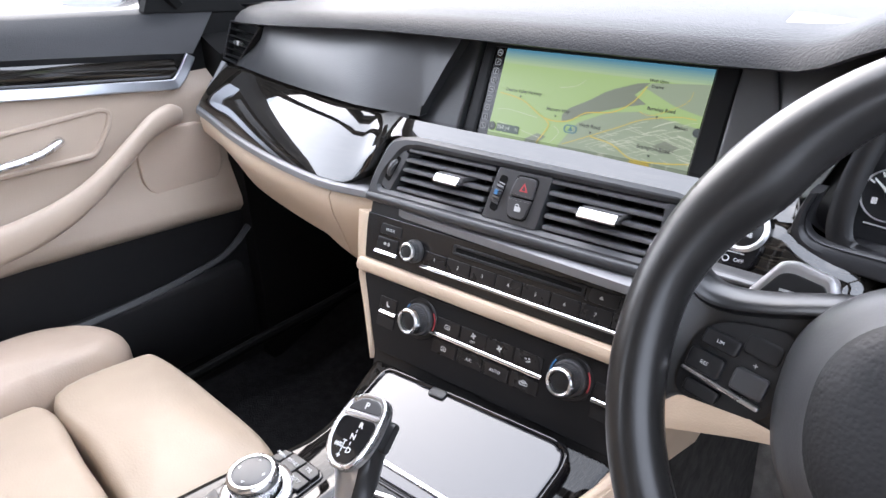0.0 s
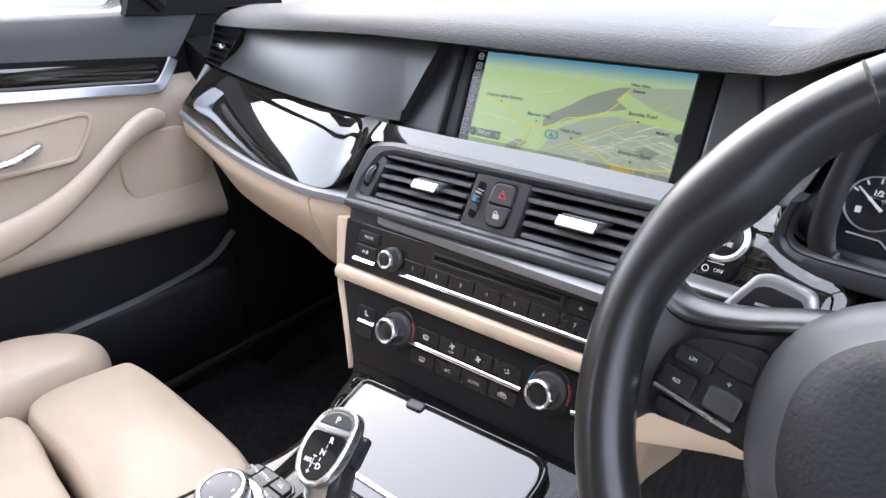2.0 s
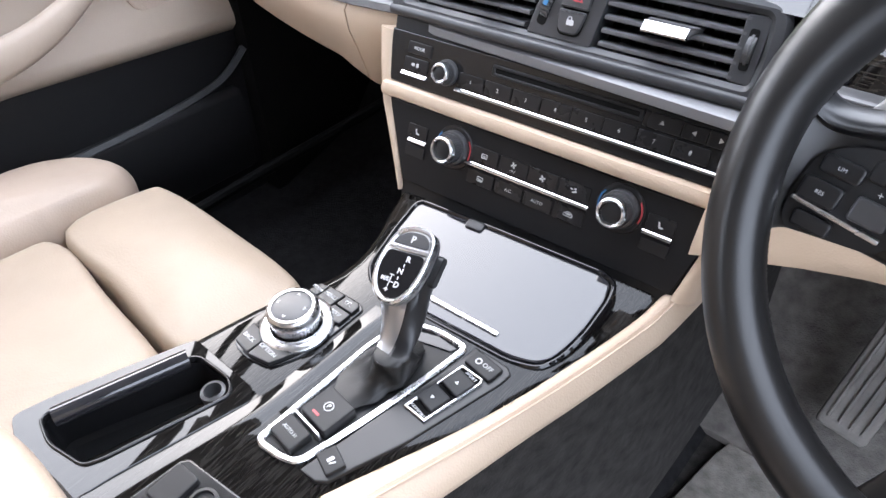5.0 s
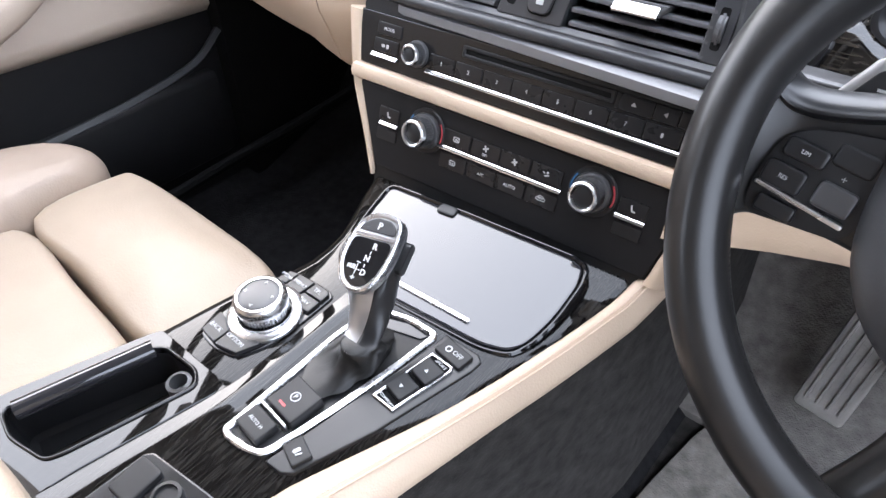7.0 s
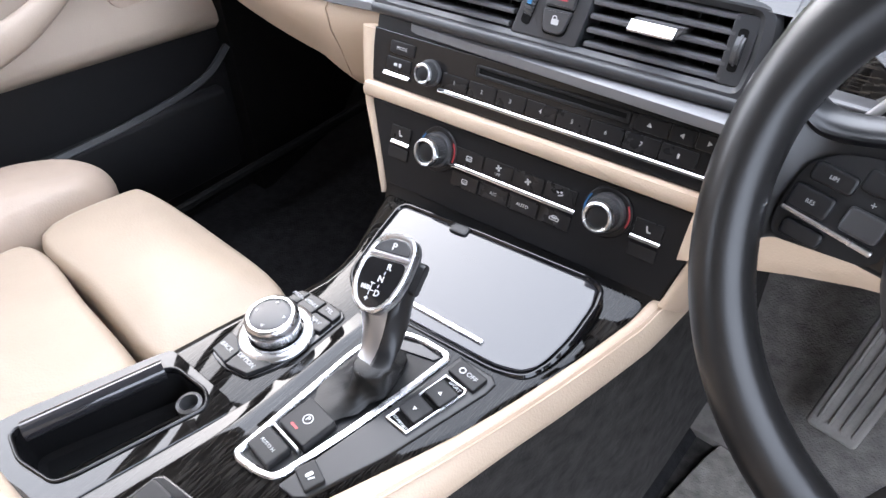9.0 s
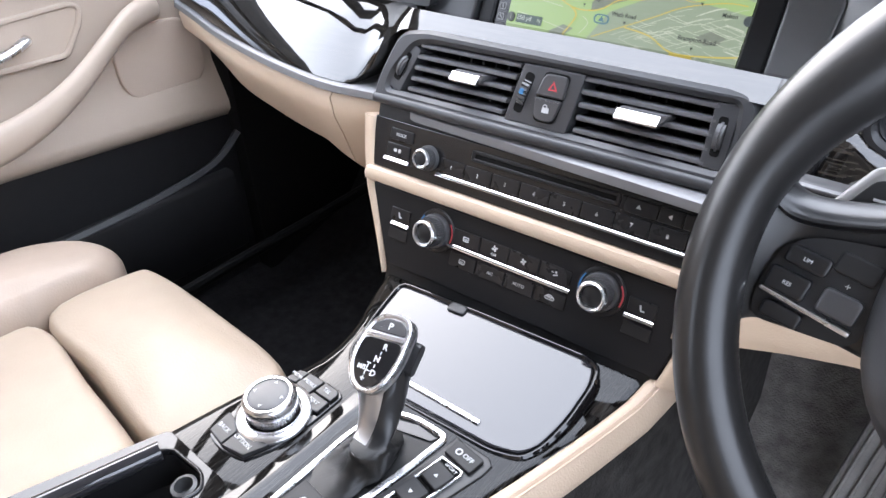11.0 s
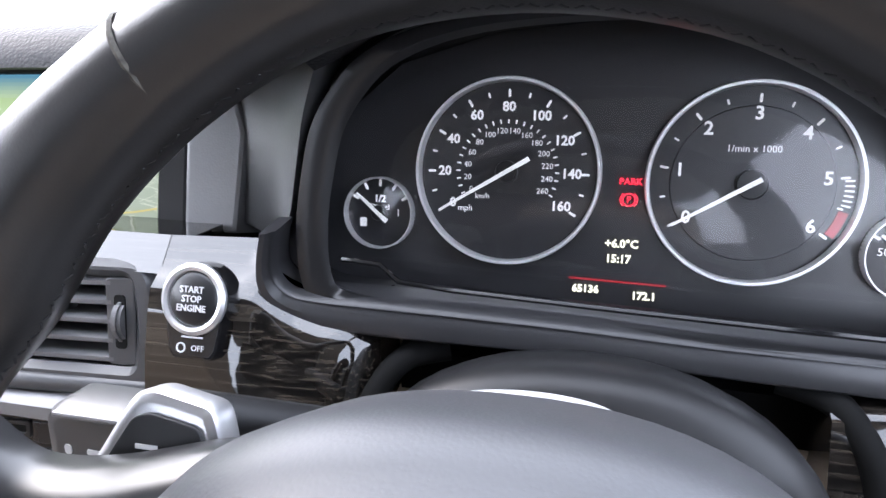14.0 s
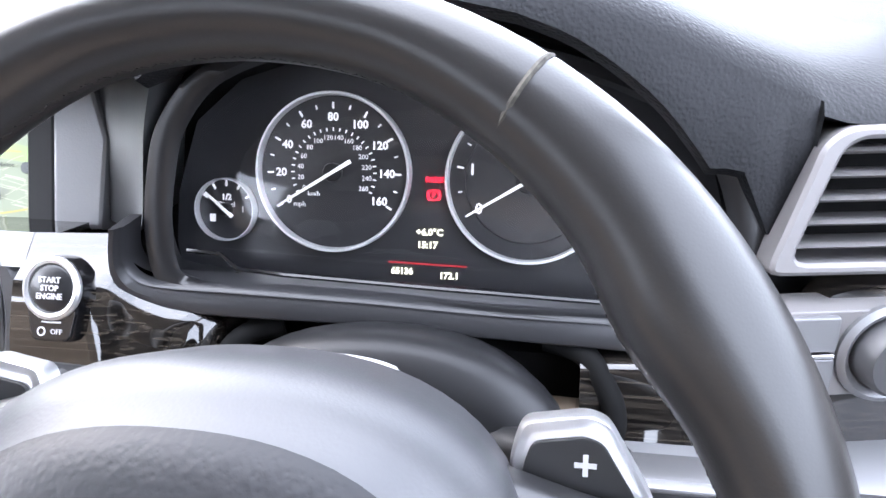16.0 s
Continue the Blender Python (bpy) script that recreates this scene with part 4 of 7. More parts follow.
    part("scale_plate", slab(rounded(0.030, 0.0085, 0.001), 0.0016, 0.0020), G("map_plate", (0.05, 0.09, 0.07), 0.5), sc, "", SC @ at(X(0.115), Y(0.925)))
    words("250 yd", 0.0062, G("map_text", (0.85, 0.9, 0.85)), sc, SC @ at(X(0.09), Y(0.92), 0.0022), thick=0.0)
    words("N", 0.0050, g_wht, sc, SC @ at(X(0.165), Y(0.925), 0.0022), thick=0.0)
    part("info_mark", lathe([(0.0048, 0.0016), (0.0046, 0.0021), (0, 0.0022)], 20), g_ink, sc, "", SC @ at(X(0.022), Y(0.925)))
    words("i", 0.0062, g_wht, sc, SC @ at(X(0.022), Y(0.925), 0.0024), thick=0.0)
    # column of symbols along the left
    for i in range(9):
        y = H * (0.94 - 0.110 * i)
        u = -0.1262
        b = frame_bm(rounded(0.0080, 0.0066, 0.002), rounded(0.0066, 0.0052, 0.0014), 0.0004, 0.0006)
        if i in (0, 3, 6):
            b = lathe([(0.0036, 0.0004), (0.0036, 0.0006), (0.0028, 0.0006), (0.0028, 0.0004)], 20)
        part("menu_symbol", merge(b, moved(slab(rounded(0.003 + 0.0006 * (i % 3), 0.0012, 0.0004), 0.0004, 0.0007), at(0, 0, 0, 40 * i))), g_icon, sc, "", SC @ at(u, y))
    part("edge_symbol", lathe([(0.0042, 0.0018), (0.0040, 0.0024), (0, 0.0025)], 20), G("map_edge", (0.08, 0.1, 0.1)), sc, "", SC @ at(R - 0.0005, Y(0.62)))
    return sc


nav_screen()

# ---------------------------------------------------------------- instruments
def clear_plastic():
    m = bpy.data.materials.new("clear_plastic")
    m.use_nodes = True
    n, l = m.node_tree.nodes, m.node_tree.links
    thru, gloss, mix, fr = n.new("ShaderNodeBsdfTransparent"), n.new("ShaderNodeBsdfGlossy"), n.new("ShaderNodeMixShader"), n.new("ShaderNodeFresnel")
    gloss.inputs["Roughness"].default_value = 0.05
    fr.inputs["IOR"].default_value = 1.45
    l.new(fr.outputs[0], mix.inputs[0])
    l.new(thru.outputs[0], mix.inputs[1])
    l.new(gloss.outputs[0], mix.inputs[2])
    l.new(mix.outputs[0], n["Material Output"].inputs["Surface"])
    return m


M_LENS = clear_plastic()
KL = leaning(0.40, 0.755, 0.715, 0.33, 0.0)


def kl(x, z):
    return (x - 0.40), (z - 0.715) * 1.053


def instruments():
    ic = thing("instrument_cluster", (0.40, 0.75, 0.66), "black instrument cluster with chrome-ringed speedometer and rev counter", "instrument cluster")
    M_FACE = material("dial_face", (0.022, 0.022, 0.024), 0.3, vary=0.1)
    M_MARK = material("dial_marks", (0.78, 0.78, 0.78), 0.5, emit=0.3 * LIT)
    M_GLOWR = glow("red_lamp", (1.0, 0.02, 0.05), 1.1)
    M_GLOWW = glow("display_text", (0.85, 0.86, 0.66), 0.9)
    M_RAIL = material("satin_rail", (0.024, 0.024, 0.026), 0.36, 0.1, vary=0.05)
    M_COWL = material("cowl_black", (0.010, 0.010, 0.011), 0.3, vary=0.1, rough_vary=0.05, spec=0.4)
    M_DIALRING = material("satin_dial_ring", (0.75, 0.75, 0.76), 0.35, 0.6)
    # back plate and lens surround
    back = [kl(x, z) for x, z in ((0.240, 0.650), (0.560, 0.642), (0.566, 0.70), (0.556, 0.735), (0.53, 0.765), (0.49, 0.785), (0.40, 0.796), (0.33, 0.79), (0.28, 0.776), (0.250, 0.752), (0.236, 0.71), (0.234, 0.68))]
    part("back_plate", slab(back, -0.012, -0.002), M_FACE, ic, "matt black dial plate", KL)
    # the opening: a smooth dark cowl from the hood's lip back to the dial plate
    mouth = dense([(0.268, 0.6790), (0.30, 0.6766), (0.344, 0.6751), (0.40, 0.6730), (0.45, 0.6715), (0.50, 0.6700), (0.545, 0.6710), (0.557, 0.690), (0.554, 0.72), (0.543, 0.748), (0.520, 0.770), (0.4812, 0.786), (0.4452, 0.7950), (0.405, 0.7995), (0.3702, 0.7995), (0.335, 0.7965), (0.308, 0.7900), (0.287, 0.7790), (0.2698, 0.7578), (0.2624, 0.7332), (0.2590, 0.7100), (0.2600, 0.688)], 4)
    def cowl_ring(k, back):
        return [(0.405 + (x - 0.405) * k, 0.700 + 0.25 * (z - 0.68) + back * (1 + 1.6 * max(0, back) * (z - 0.70)), 0.725 + (z - 0.725) * k) for x, z in mouth]
    part("cowl", loft([cowl_ring(1.34, 0.046), cowl_ring(1.16, 0.02), cowl_ring(1.03, 0.004), cowl_ring(1.008, 0.0), cowl_ring(1.05, -0.004), cowl_ring(1.12, -0.002), cowl_ring(1.13, 0.03)], caps=False), M_COWL, ic, "smooth black inner cowl", sharp=60)
    def gauge(x, z, r, a0, a1, major, minor, name, lab, depth=0.006):
        u, v = kl(x, z)
        m = KL @ at(u, v)
        g = part(name, lathe([(0, -0.002), (r, -0.002), (r, 0.0005), (r * 0.8, 0.0008), (0, 0.0008)], 64), M_FACE, ic, lab, m)
        part("ring", lathe([(r * 1.0, -0.001), (r * 1.0, depth * 0.8), (r * 0.99, depth), (r * 0.962, depth), (r * 0.95, depth * 0.7), (r * 0.95, 0.0)], 72), M_DIALRING, g, "satin chrome ring", m)
        ticks = []
        for i in range(major * minor + 1):
            t = i / (major * minor)
            an = radians(a0 + (a1 - a0) * t)
            big = i % minor == 0
            ln, w = (0.085 * r, 0.026 * r) if big else (0.055 * r, 0.02 * r)
            if r < 0.03:
                ln, w = 0.2 * r, 0.07 * r
            ticks.append(moved(slab(rounded(ln, w, w * 0.3, 1), 0.0008, 0.0013), Matrix.Rotation(an, 4, "Z") @ Matrix.Translation((r * 0.83, 0, 0))))
        part("scale", merge(*ticks), M_MARK, g, "white scale marks", m)
        return g, m
    def needle(g, m, r, ang, hub, back=0.28):
        bm = slab([(-back * r, -0.0012), (r * 0.84, -0.0006), (r * 0.84, 0.0006), (-back * r, 0.0012)], 0.0042, 0.0056, 0.0004)
        part("needle", bm, M_MARK, g, "white needle", m @ Matrix.Rotation(radians(ang), 4, "Z"))
        part("hub", lathe([(hub, 0.0008), (hub, 0.0042), (hub * 0.92, 0.005), (0, 0.005)], 32), M_SATIN, g, "black hub", m)
    # speedometer
    R1 = 0.0480
    g, m = gauge(0.3385, 0.7235, R1, 211, -31, 8, 2, "speedometer", "speedometer in miles per hour")
    for i in range(9):
        an = radians(211 - 242 * i / 8)
        words(str(20 * i), 0.0068, M_MARK, g, m @ at(0.685 * R1 * math.cos(an), 0.685 * R1 * math.sin(an), 0.0012), bold=0.0002)
    for i in range(14):
        an = radians(207 - 234 * i / 13)
        words(str(20 * i), 0.0041, M_MARK, g, m @ at(0.435 * R1 * math.cos(an), 0.435 * R1 * math.sin(an), 0.0012))
    part("inner_scale", merge(*[moved(slab(rounded(0.0022, 0.0008, 0.0002, 1), 0.0008, 0.0012), Matrix.Rotation(radians(207 - 234 * i / 26), 4, "Z") @ Matrix.Translation((0.535 * R1, 0, 0))) for i in range(27)]), M_MARK, g, "", m)
    words("mph", 0.0045, M_MARK, g, m @ at(-0.0215, -0.0195, 0.0012))
    words("km/h", 0.0038, M_MARK, g, m @ at(-0.0125, -0.0130, 0.0012))
    needle(g, m, R1, 211, 0.0058)
    # rev counter
    R2 = 0.0485
    g, m = gauge(0.4553, 0.7212, R2, 211, -35, 6, 2, "rev_counter", "rev counter with a red zone")
    for i in range(7):
        an = radians(211 - 246 * i / 6)
        words(str(i), 0.0088, M_MARK, g, m @ at(0.68 * R2 * math.cos(an), 0.68 * R2 * math.sin(an), 0.0024), bold=0.0002)
    part("inner_disc", lathe([(0.76 * R2, 0.0008), (0.75 * R2, 0.0018), (0, 0.0020)], 64), material("dial_grey", (0.035, 0.035, 0.037), 0.3, 0.3), g, "dark grey inner disc", m)
    words("1/min x 1000", 0.0046, M_MARK, g, m @ at(0, 0.0165, 0.0024))
    arc = [(0.915 * R2 * math.cos(radians(-16 - 17 * i / 10)), 0.915 * R2 * math.sin(radians(-16 - 17 * i / 10))) for i in range(11)] + [(0.825 * R2 * math.cos(radians(-33 + 17 * i / 10)), 0.825 * R2 * math.sin(radians(-33 + 17 * i / 10))) for i in range(11)]
    for i in range(6):
        part("warning_bar", slab(rounded(0.085 * R2, 0.0009, 0.0002, 1), 0.0008, 0.0013), M_MARK, g, "", m @ Matrix.Rotation(radians(4 - 3.2 * i), 4, "Z") @ Matrix.Translation((0.87 * R2, 0, 0)))
    part("red_zone", slab(list(reversed(arc)), 0.0008, 0.0014), M_RED, g, "red zone", m)
    needle(g, m, R2, 211, 0.0072, 0.10)
    # small gauges
    g, m = gauge(0.2695, 0.7005, 0.0195, 150, 30, 2, 2, "fuel_gauge", "small fuel gauge")
    words("1/2", 0.0052, M_MARK, g, m @ at(0, 0.0075, 0.0012), bold=0.0002)
    words("Diesel", 0.0044, M_MARK, g, m @ at(0, 0.0030, 0.0012))
    words("1", 0.0056, M_MARK, g, m @ at(0.0105, 0.0, 0.0012))
    part("pump_symbol", slab(rounded(0.0038, 0.0048, 0.0006), 0.0008, 0.0013), M_MARK, g, "", m @ at(-0.0095, -0.0055))
    needle(g, m, 0.019, 140, 0.0042, 0.35)
    g, m = gauge(0.5252, 0.6920, 0.0205, 150, 30, 2, 2, "oil_gauge", "small oil temperature gauge")
    words("100", 0.0052, M_MARK, g, m @ at(0, 0.0075, 0.0012), bold=0.0002)
    words("50", 0.0052, M_MARK, g, m @ at(-0.0112, 0.0015, 0.0012))
    words("150", 0.0052, M_MARK, g, m @ at(0.0112, 0.0015, 0.0012))
    needle(g, m, 0.020, 145, 0.0045, 0.2)
    # lit texts between the dials
    u, v = kl(0.4005, 0.7205)
    words("PARK", 0.0046, M_GLOWR, ic, KL @ at(u, v, 0.001), "red lit warning text", bold=0.0001)
    u, v = kl(0.4000, 0.7120)
    lamp = part("brake_lamp", lathe([(0.0034, 0.0004), (0.0034, 0.0010), (0.0027, 0.0010), (0.0027, 0.0004)], 24), M_GLOWR, ic, "red lit parking brake lamp", KL @ at(u, v))
    words("P", 0.0042, M_GLOWR, lamp, KL @ at(u, v, 0.001), bold=0.0001)
    for s in (-1, 1):
        part("bracket", slab([(0.0044 * math.cos(radians(a)) * s, 0.0044 * math.sin(radians(a))) for a in (-50, -25, 0, 25, 50)] + [(0.0038 * math.cos(radians(a)) * s, 0.0038 * math.sin(radians(a))) for a in (50, 25, 0, -25, -50)], 0.0004, 0.001), M_GLOWR, lamp, "", KL @ at(u, v))
    for x, z, tx, s in ((0.3978, 0.6908, "+6.0\u00b0C", 0.0056), (0.3965, 0.6835, "15:17", 0.0056), (0.3812, 0.6680, "65136", 0.0054), (0.4100, 0.6662, "172.1", 0.0054)):
        u, v = kl(x, z)
        words(tx, s, M_GLOWW, ic, KL @ at(u, v, 0.001), "pale lit display figures", bold=0.0002)
    u, v = kl(0.3965, 0.6725)
    part("red_line", slab(rounded(0.048, 0.0009, 0.0003, 1), 0.0004, 0.0009), glow("red_line", (0.35, 0.01, 0.02), 0.6), ic, "", KL @ at(u, v, 0, -1.5))
    # near-black slab: the shade of the gap under the rail, put into colour
    part("recess", slab([(0.285, 0.59), (0.51, 0.59), (0.51, 0.630), (0.285, 0.636)], 0, 0.05), M_DARK, ic, "black slab standing in for the shaded gap above the column", Matrix.Translation((0, 0.765, 0)) @ Matrix.Rotation(radians(90), 4, "X"))
    # clear-lens border, with its stepped corner on the left
    edge = [(0.2625, 0.692), (0.2825, 0.6905), (0.2920, 0.6825), (0.32, 0.6800), (0.40, 0.6765), (0.48, 0.6735), (0.548, 0.6715)]
    part("lens_edge", tube([(x, 0.706 + 0.2 * (z - 0.68), z) for x, z in edge], 0.0014, 6), M_PIANO, ic, "gloss black edge of the lens")
    # clear plastic lens, gently curved, closing the front of the dials
    secs = []
    for i in range(13):
        v = -0.045 + 0.118 * i / 12
        half = math.sqrt(max(0.0, 1 - max(0.0, (v - 0.01) / 0.066) ** 2.4)) * 0.148 + 0.004
        secs.append([(0.004 + half * (j / 10 - 1), v, 0.017 - 0.010 * (v / 0.07) ** 2 - 0.006 * (half * (j / 10 - 1) / 0.15) ** 2) for j in range(21)])
    lens = part("lens", loft(secs, closed=False), M_LENS, ic, "clear plastic lens", KL)
    lens.visible_shadow = False
    # satin rail under the dials, curving up at its inner end
    low = smooth_line([(0.2293, 0, 0.7118), (0.2245, 0, 0.6964), (0.2228, 0, 0.6816), (0.2296, 0, 0.6699), (0.2475, 0, 0.6632), (0.2841, 0, 0.6590), (0.3683, 0, 0.6585), (0.4385, 0, 0.6545), (0.5019, 0, 0.652), (0.545, 0, 0.6505), (0.575, 0, 0.657)], 6)
    high = smooth_line([(0.2368, 0, 0.7121), (0.2322, 0, 0.6950), (0.2335, 0, 0.6850), (0.2400, 0, 0.6790), (0.2540, 0, 0.6772), (0.2921, 0, 0.6766), (0.3700, 0, 0.6742), (0.4371, 0, 0.6708), (0.4985, 0, 0.6695), (0.545, 0, 0.6685), (0.570, 0, 0.674)], 6)
    secs = []
    for o, i in zip(low, high):
        secs.append([((i + (o - i) * k).x, y, (i + (o - i) * k).z) for k, y in ((0.0, 0.712), (0.0, 0.699), (0.07, 0.6945), (0.16, 0.693), (0.22, 0.6945), (0.28, 0.6935), (0.55, 0.6905), (0.88, 0.6900), (0.97, 0.6910), (1.0, 0.694), (1.0, 0.712))])
    part("rail", loft(secs), M_RAIL, ic, "satin grey rail under the dials", sharp=32)
    part("filler", slab([(0.575, 0.640), (0.75, 0.640), (0.75, 0.705), (0.575, 0.705)], 0, 0.04, 0.002), M_BLACK, ic, "black filler beside the dials", Matrix.Translation((0, 0.765, 0)) @ Matrix.Rotation(radians(90), 4, "X"))
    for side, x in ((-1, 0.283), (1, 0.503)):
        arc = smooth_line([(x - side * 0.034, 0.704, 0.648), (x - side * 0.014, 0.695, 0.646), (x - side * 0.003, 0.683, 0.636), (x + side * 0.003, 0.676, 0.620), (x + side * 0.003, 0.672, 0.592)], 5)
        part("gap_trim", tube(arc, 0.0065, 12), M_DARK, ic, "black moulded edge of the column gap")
    return ic


instruments()


# ---------------------------------------------------------------- driver's side dash below the instruments
def driver_dash():
    M_VENTGREY = material("satin_grey_plastic", (0.15, 0.143, 0.142), 0.4, 0.2, rough_vary=0.05)
    # wood around the start button
    secs = []
    for x in (0.163, 0.17, 0.18, 0.19, 0.20, 0.21, 0.218, 0.224, 0.23, 0.237, 0.245, 0.255, 0.265, 0.272, 0.278, 0.284):
        top = interp(x, [0.16, 0.221, 0.229, 0.24, 0.255, 0.29], [0.6975, 0.6975, 0.689, 0.682, 0.6765, 0.671])
        back = 0.022 * max(0, (x - 0.26) / 0.024) ** 2
        o = 0.052 * x - 0.012
        prof = [(0.77, 0.612), (0.662, 0.612), (0.660, 0.616), (0.664, 0.632), (0.671, 0.650), (0.680, 0.668), (0.6865, 0.679), (o + 0.6965, 0.6825), (o + 0.7042, 0.6862), (o + 0.7103, 0.6918), (o + 0.7165, 0.6975), (o + 0.7285, 0.690)]
        deep = 0.77 if x < 0.222 else 0.700
        secs.append([(x, min(deep, y) + back, 0.612 + (z - 0.612) * (top - 0.612) / 0.0855) for y, z in prof])
    w = solo("wood_panel", loft(secs), M_VENEER_SIDE, "dark lacquered wood panel around the start button", "trim", sharp=50)
    secs = []
    for x in (0.487, 0.505, 0.52, 0.54, 0.56, 0.575, 0.59, 0.605, 0.62, 0.65, 0.7, 0.76):
        top = ease(x, [(0.487, 0.646), (0.545, 0.650), (0.575, 0.662), (0.605, 0.692), (0.63, 0.697), (0.76, 0.699)])
        low = ease(x, [(0.5, 0.600), (0.58, 0.60), (0.76, 0.605)])
        y = 0.672 + 0.04 * max(0, (x - 0.55) / 0.2)
        secs.append([(x, y + 0.03, low), (x, y - 0.004, low), (x, y - 0.006, low + 0.004), (x, y + 0.004, (top + low) / 2), (x, y + 0.012, top - 0.003), (x, y + 0.02, top), (x, y + 0.03, top)])
    outer_wood = solo("wood_panel", loft(secs), M_VENEER_SIDE, "dark lacquered wood panel at the outer end", "trim", sharp=50)
    # start button
    SB = leaning(0.1945, 0.6815, 0.6785, 0.50, 0.0)
    sb = thing("start_button", (0.199, 0.67, 0.66), "round black engine start button in a satin chrome ring", "button")
    part("plate", slab([(-0.0165, 0.002), (-0.0158, -0.014), (-0.0136, -0.026), (-0.0105, -0.0300), (0.0105, -0.0300), (0.0136, -0.026), (0.0158, -0.014), (0.0165, 0.002)], -0.01, 0.003, 0.0015), M_PIANO, sb, "black plate", SB)
    part("skirt", lathe([(0.0186, -0.01), (0.0186, 0.0026), (0.0172, 0.0032)], 56), M_PIANO, sb, "gloss black skirt", SB)
    part("ring", lathe([(0.0183, 0.0020), (0.0180, 0.0044), (0.0160, 0.0056), (0.0142, 0.0050), (0.0136, 0.003)], 56), material("satin_ring", (0.6, 0.6, 0.61), 0.34, 0.8), sb, "satin chrome ring", SB)
    cap = part("cap", lathe([(0.0138, 0.001), (0.0134, 0.0040), (0.0122, 0.0050), (0, 0.0056)], 48), M_SATIN, sb, "black push cap", SB)
    for tx, v in (("START", 0.0046), ("STOP", 0.0), ("ENGINE", -0.0046)):
        words(tx, 0.0046, M_WHITE, cap, SB @ at(0, v, 0.0058), bold=0.0001)
    words("OFF", 0.0042, M_WHITE, sb, SB @ at(0.0035, -0.0245, 0.0034))
    part("symbol", lathe([(0.0026, 0.003), (0.0026, 0.0034), (0.0019, 0.0034), (0.0019, 0.003)], 20), M_WHITE, sb, "", SB @ at(-0.006, -0.0245))
    part("mark", slab(rounded(0.012, 0.0009, 0.0003, 1), 0.003, 0.0034), M_WHITE, sb, "", SB @ at(0, -0.019))
    # cream knee panel under it all
    secs = []
    for x in (0.150, 0.16, 0.19, 0.23, 0.27, 0.31, 0.40, 0.5, 0.6, 0.76):
        low = ease(x, [(0.14, 0.500), (0.2, 0.522), (0.27, 0.545), (0.4, 0.56), (0.5, 0.54), (0.76, 0.50)])
        top = ease(x, [(0.14, 0.612), (0.3, 0.611), (0.5, 0.60), (0.76, 0.603)])
        y = 0.655 if x < 0.5 else 0.665
        y += 0.04 * max(0, (x - 0.55) / 0.2)
        secs.append([(x, 0.76, top), (x, y + 0.002, top), (x, y - 0.006, top - 0.006), (x, y - 0.012, (top + low) / 2), (x, y - 0.026, low + 0.015), (x, y - 0.028, low + 0.004), (x, y - 0.018, low), (x, 0.76, low + 0.02)])
    solo("knee_panel", loft(secs), M_CREAM, "cream leather knee panel under the steering column", "trim", sharp=50)
    secs = [[(x, 0.70, 0.600), (x, 0.655 + 0.0, 0.600), (x, 0.648, 0.602), (x, 0.648, 0.609), (x, 0.655, 0.611), (x, 0.70, 0.611)] for x in (0.505, 0.6, 0.76)]
    part("satin_strip", loft(secs), M_ALU, outer_wood, "satin metal strip under the light switch")
    # outer vent
    ov = thing("side_vent", (0.66, 0.715, 0.69), "black air vent in a grey frame at the dashboard's end", "air vent")
    OV = leaning(0.655, 0.708, 0.73, 0.22, 8)
    outer = smooth2([(-0.0880, -0.0295), (0.09, -0.0295), (0.09, 0.040), (-0.052, 0.040), (-0.060, 0.0375), (-0.0665, 0.0315)])
    inner = smooth2([(-0.0765, -0.0235), (0.08, -0.0235), (0.08, 0.034), (-0.048, 0.034), (-0.054, 0.0315), (-0.058, 0.0265)])
    part("vent_frame", frame_bm(outer, inner, -0.04, 0.004, 0.002), M_VENTGREY, ov, "satin grey frame", OV)
    part("housing", slab(shrink(outer, 0.004), -0.07, -0.035), M_DARK, ov, "", OV)
    for i in range(5):
        v = -0.0165 + 0.0112 * i
        u0 = -0.0780 + 0.37 * (v + 0.0235)
        part("blade", loft([[(u, v + a, b) for a, b in ((-0.001, -0.024), (0.001, -0.024), (0.0016, -0.004), (0, 0), (-0.0016, -0.004))] for u in (u0, 0.078)]), M_VENTGREY, ov, "", OV)
    # light switch panel
    LS = leaning(0.630, 0.684, 0.666, 0.1, 10)
    ls = thing("light_switch", (0.655, 0.68, 0.61), "grey headlamp switch panel with a rotary knob", "switch")
    part("plate", slab(rounded(0.125, 0.046, 0.006), -0.02, 0.001, 0.001), M_VENTGREY, ls, "", LS)
    for v in (0.012, -0.010):
        part("button", slab(rounded(0.030, 0.018, 0.002), 0, 0.004, 0.001), M_ALU, ls, "", LS @ at(-0.042, v))
    part("chrome_line", slab(rounded(0.03, 0.002, 0.0009), 0.001, 0.005, 0.0006), M_BRIGHT, ls, "", LS @ at(-0.043, 0.001))
    part("dial_ring", lathe([(0.026, 0), (0.026, 0.003), (0.023, 0.005), (0.020, 0.003), (0.020, 0)]), M_ALU, ls, "", LS @ at(0.0, 0.0))
    part("knob", lathe([(0.019, 0), (0.018, 0.012), (0.016, 0.015), (0, 0.015)]), M_GRAPHITE, ls, "rotary knob", LS @ at(0.0, 0.0))


driver_dash()


# ---------------------------------------------------------------- steering wheel
WH = leaning(0.37, 0.512, 0.68, 0.47, 0.0)
WR = leaning(0.3705, 0.5106, 0.6867, 0.545, 0.0)      # the plane of the rim


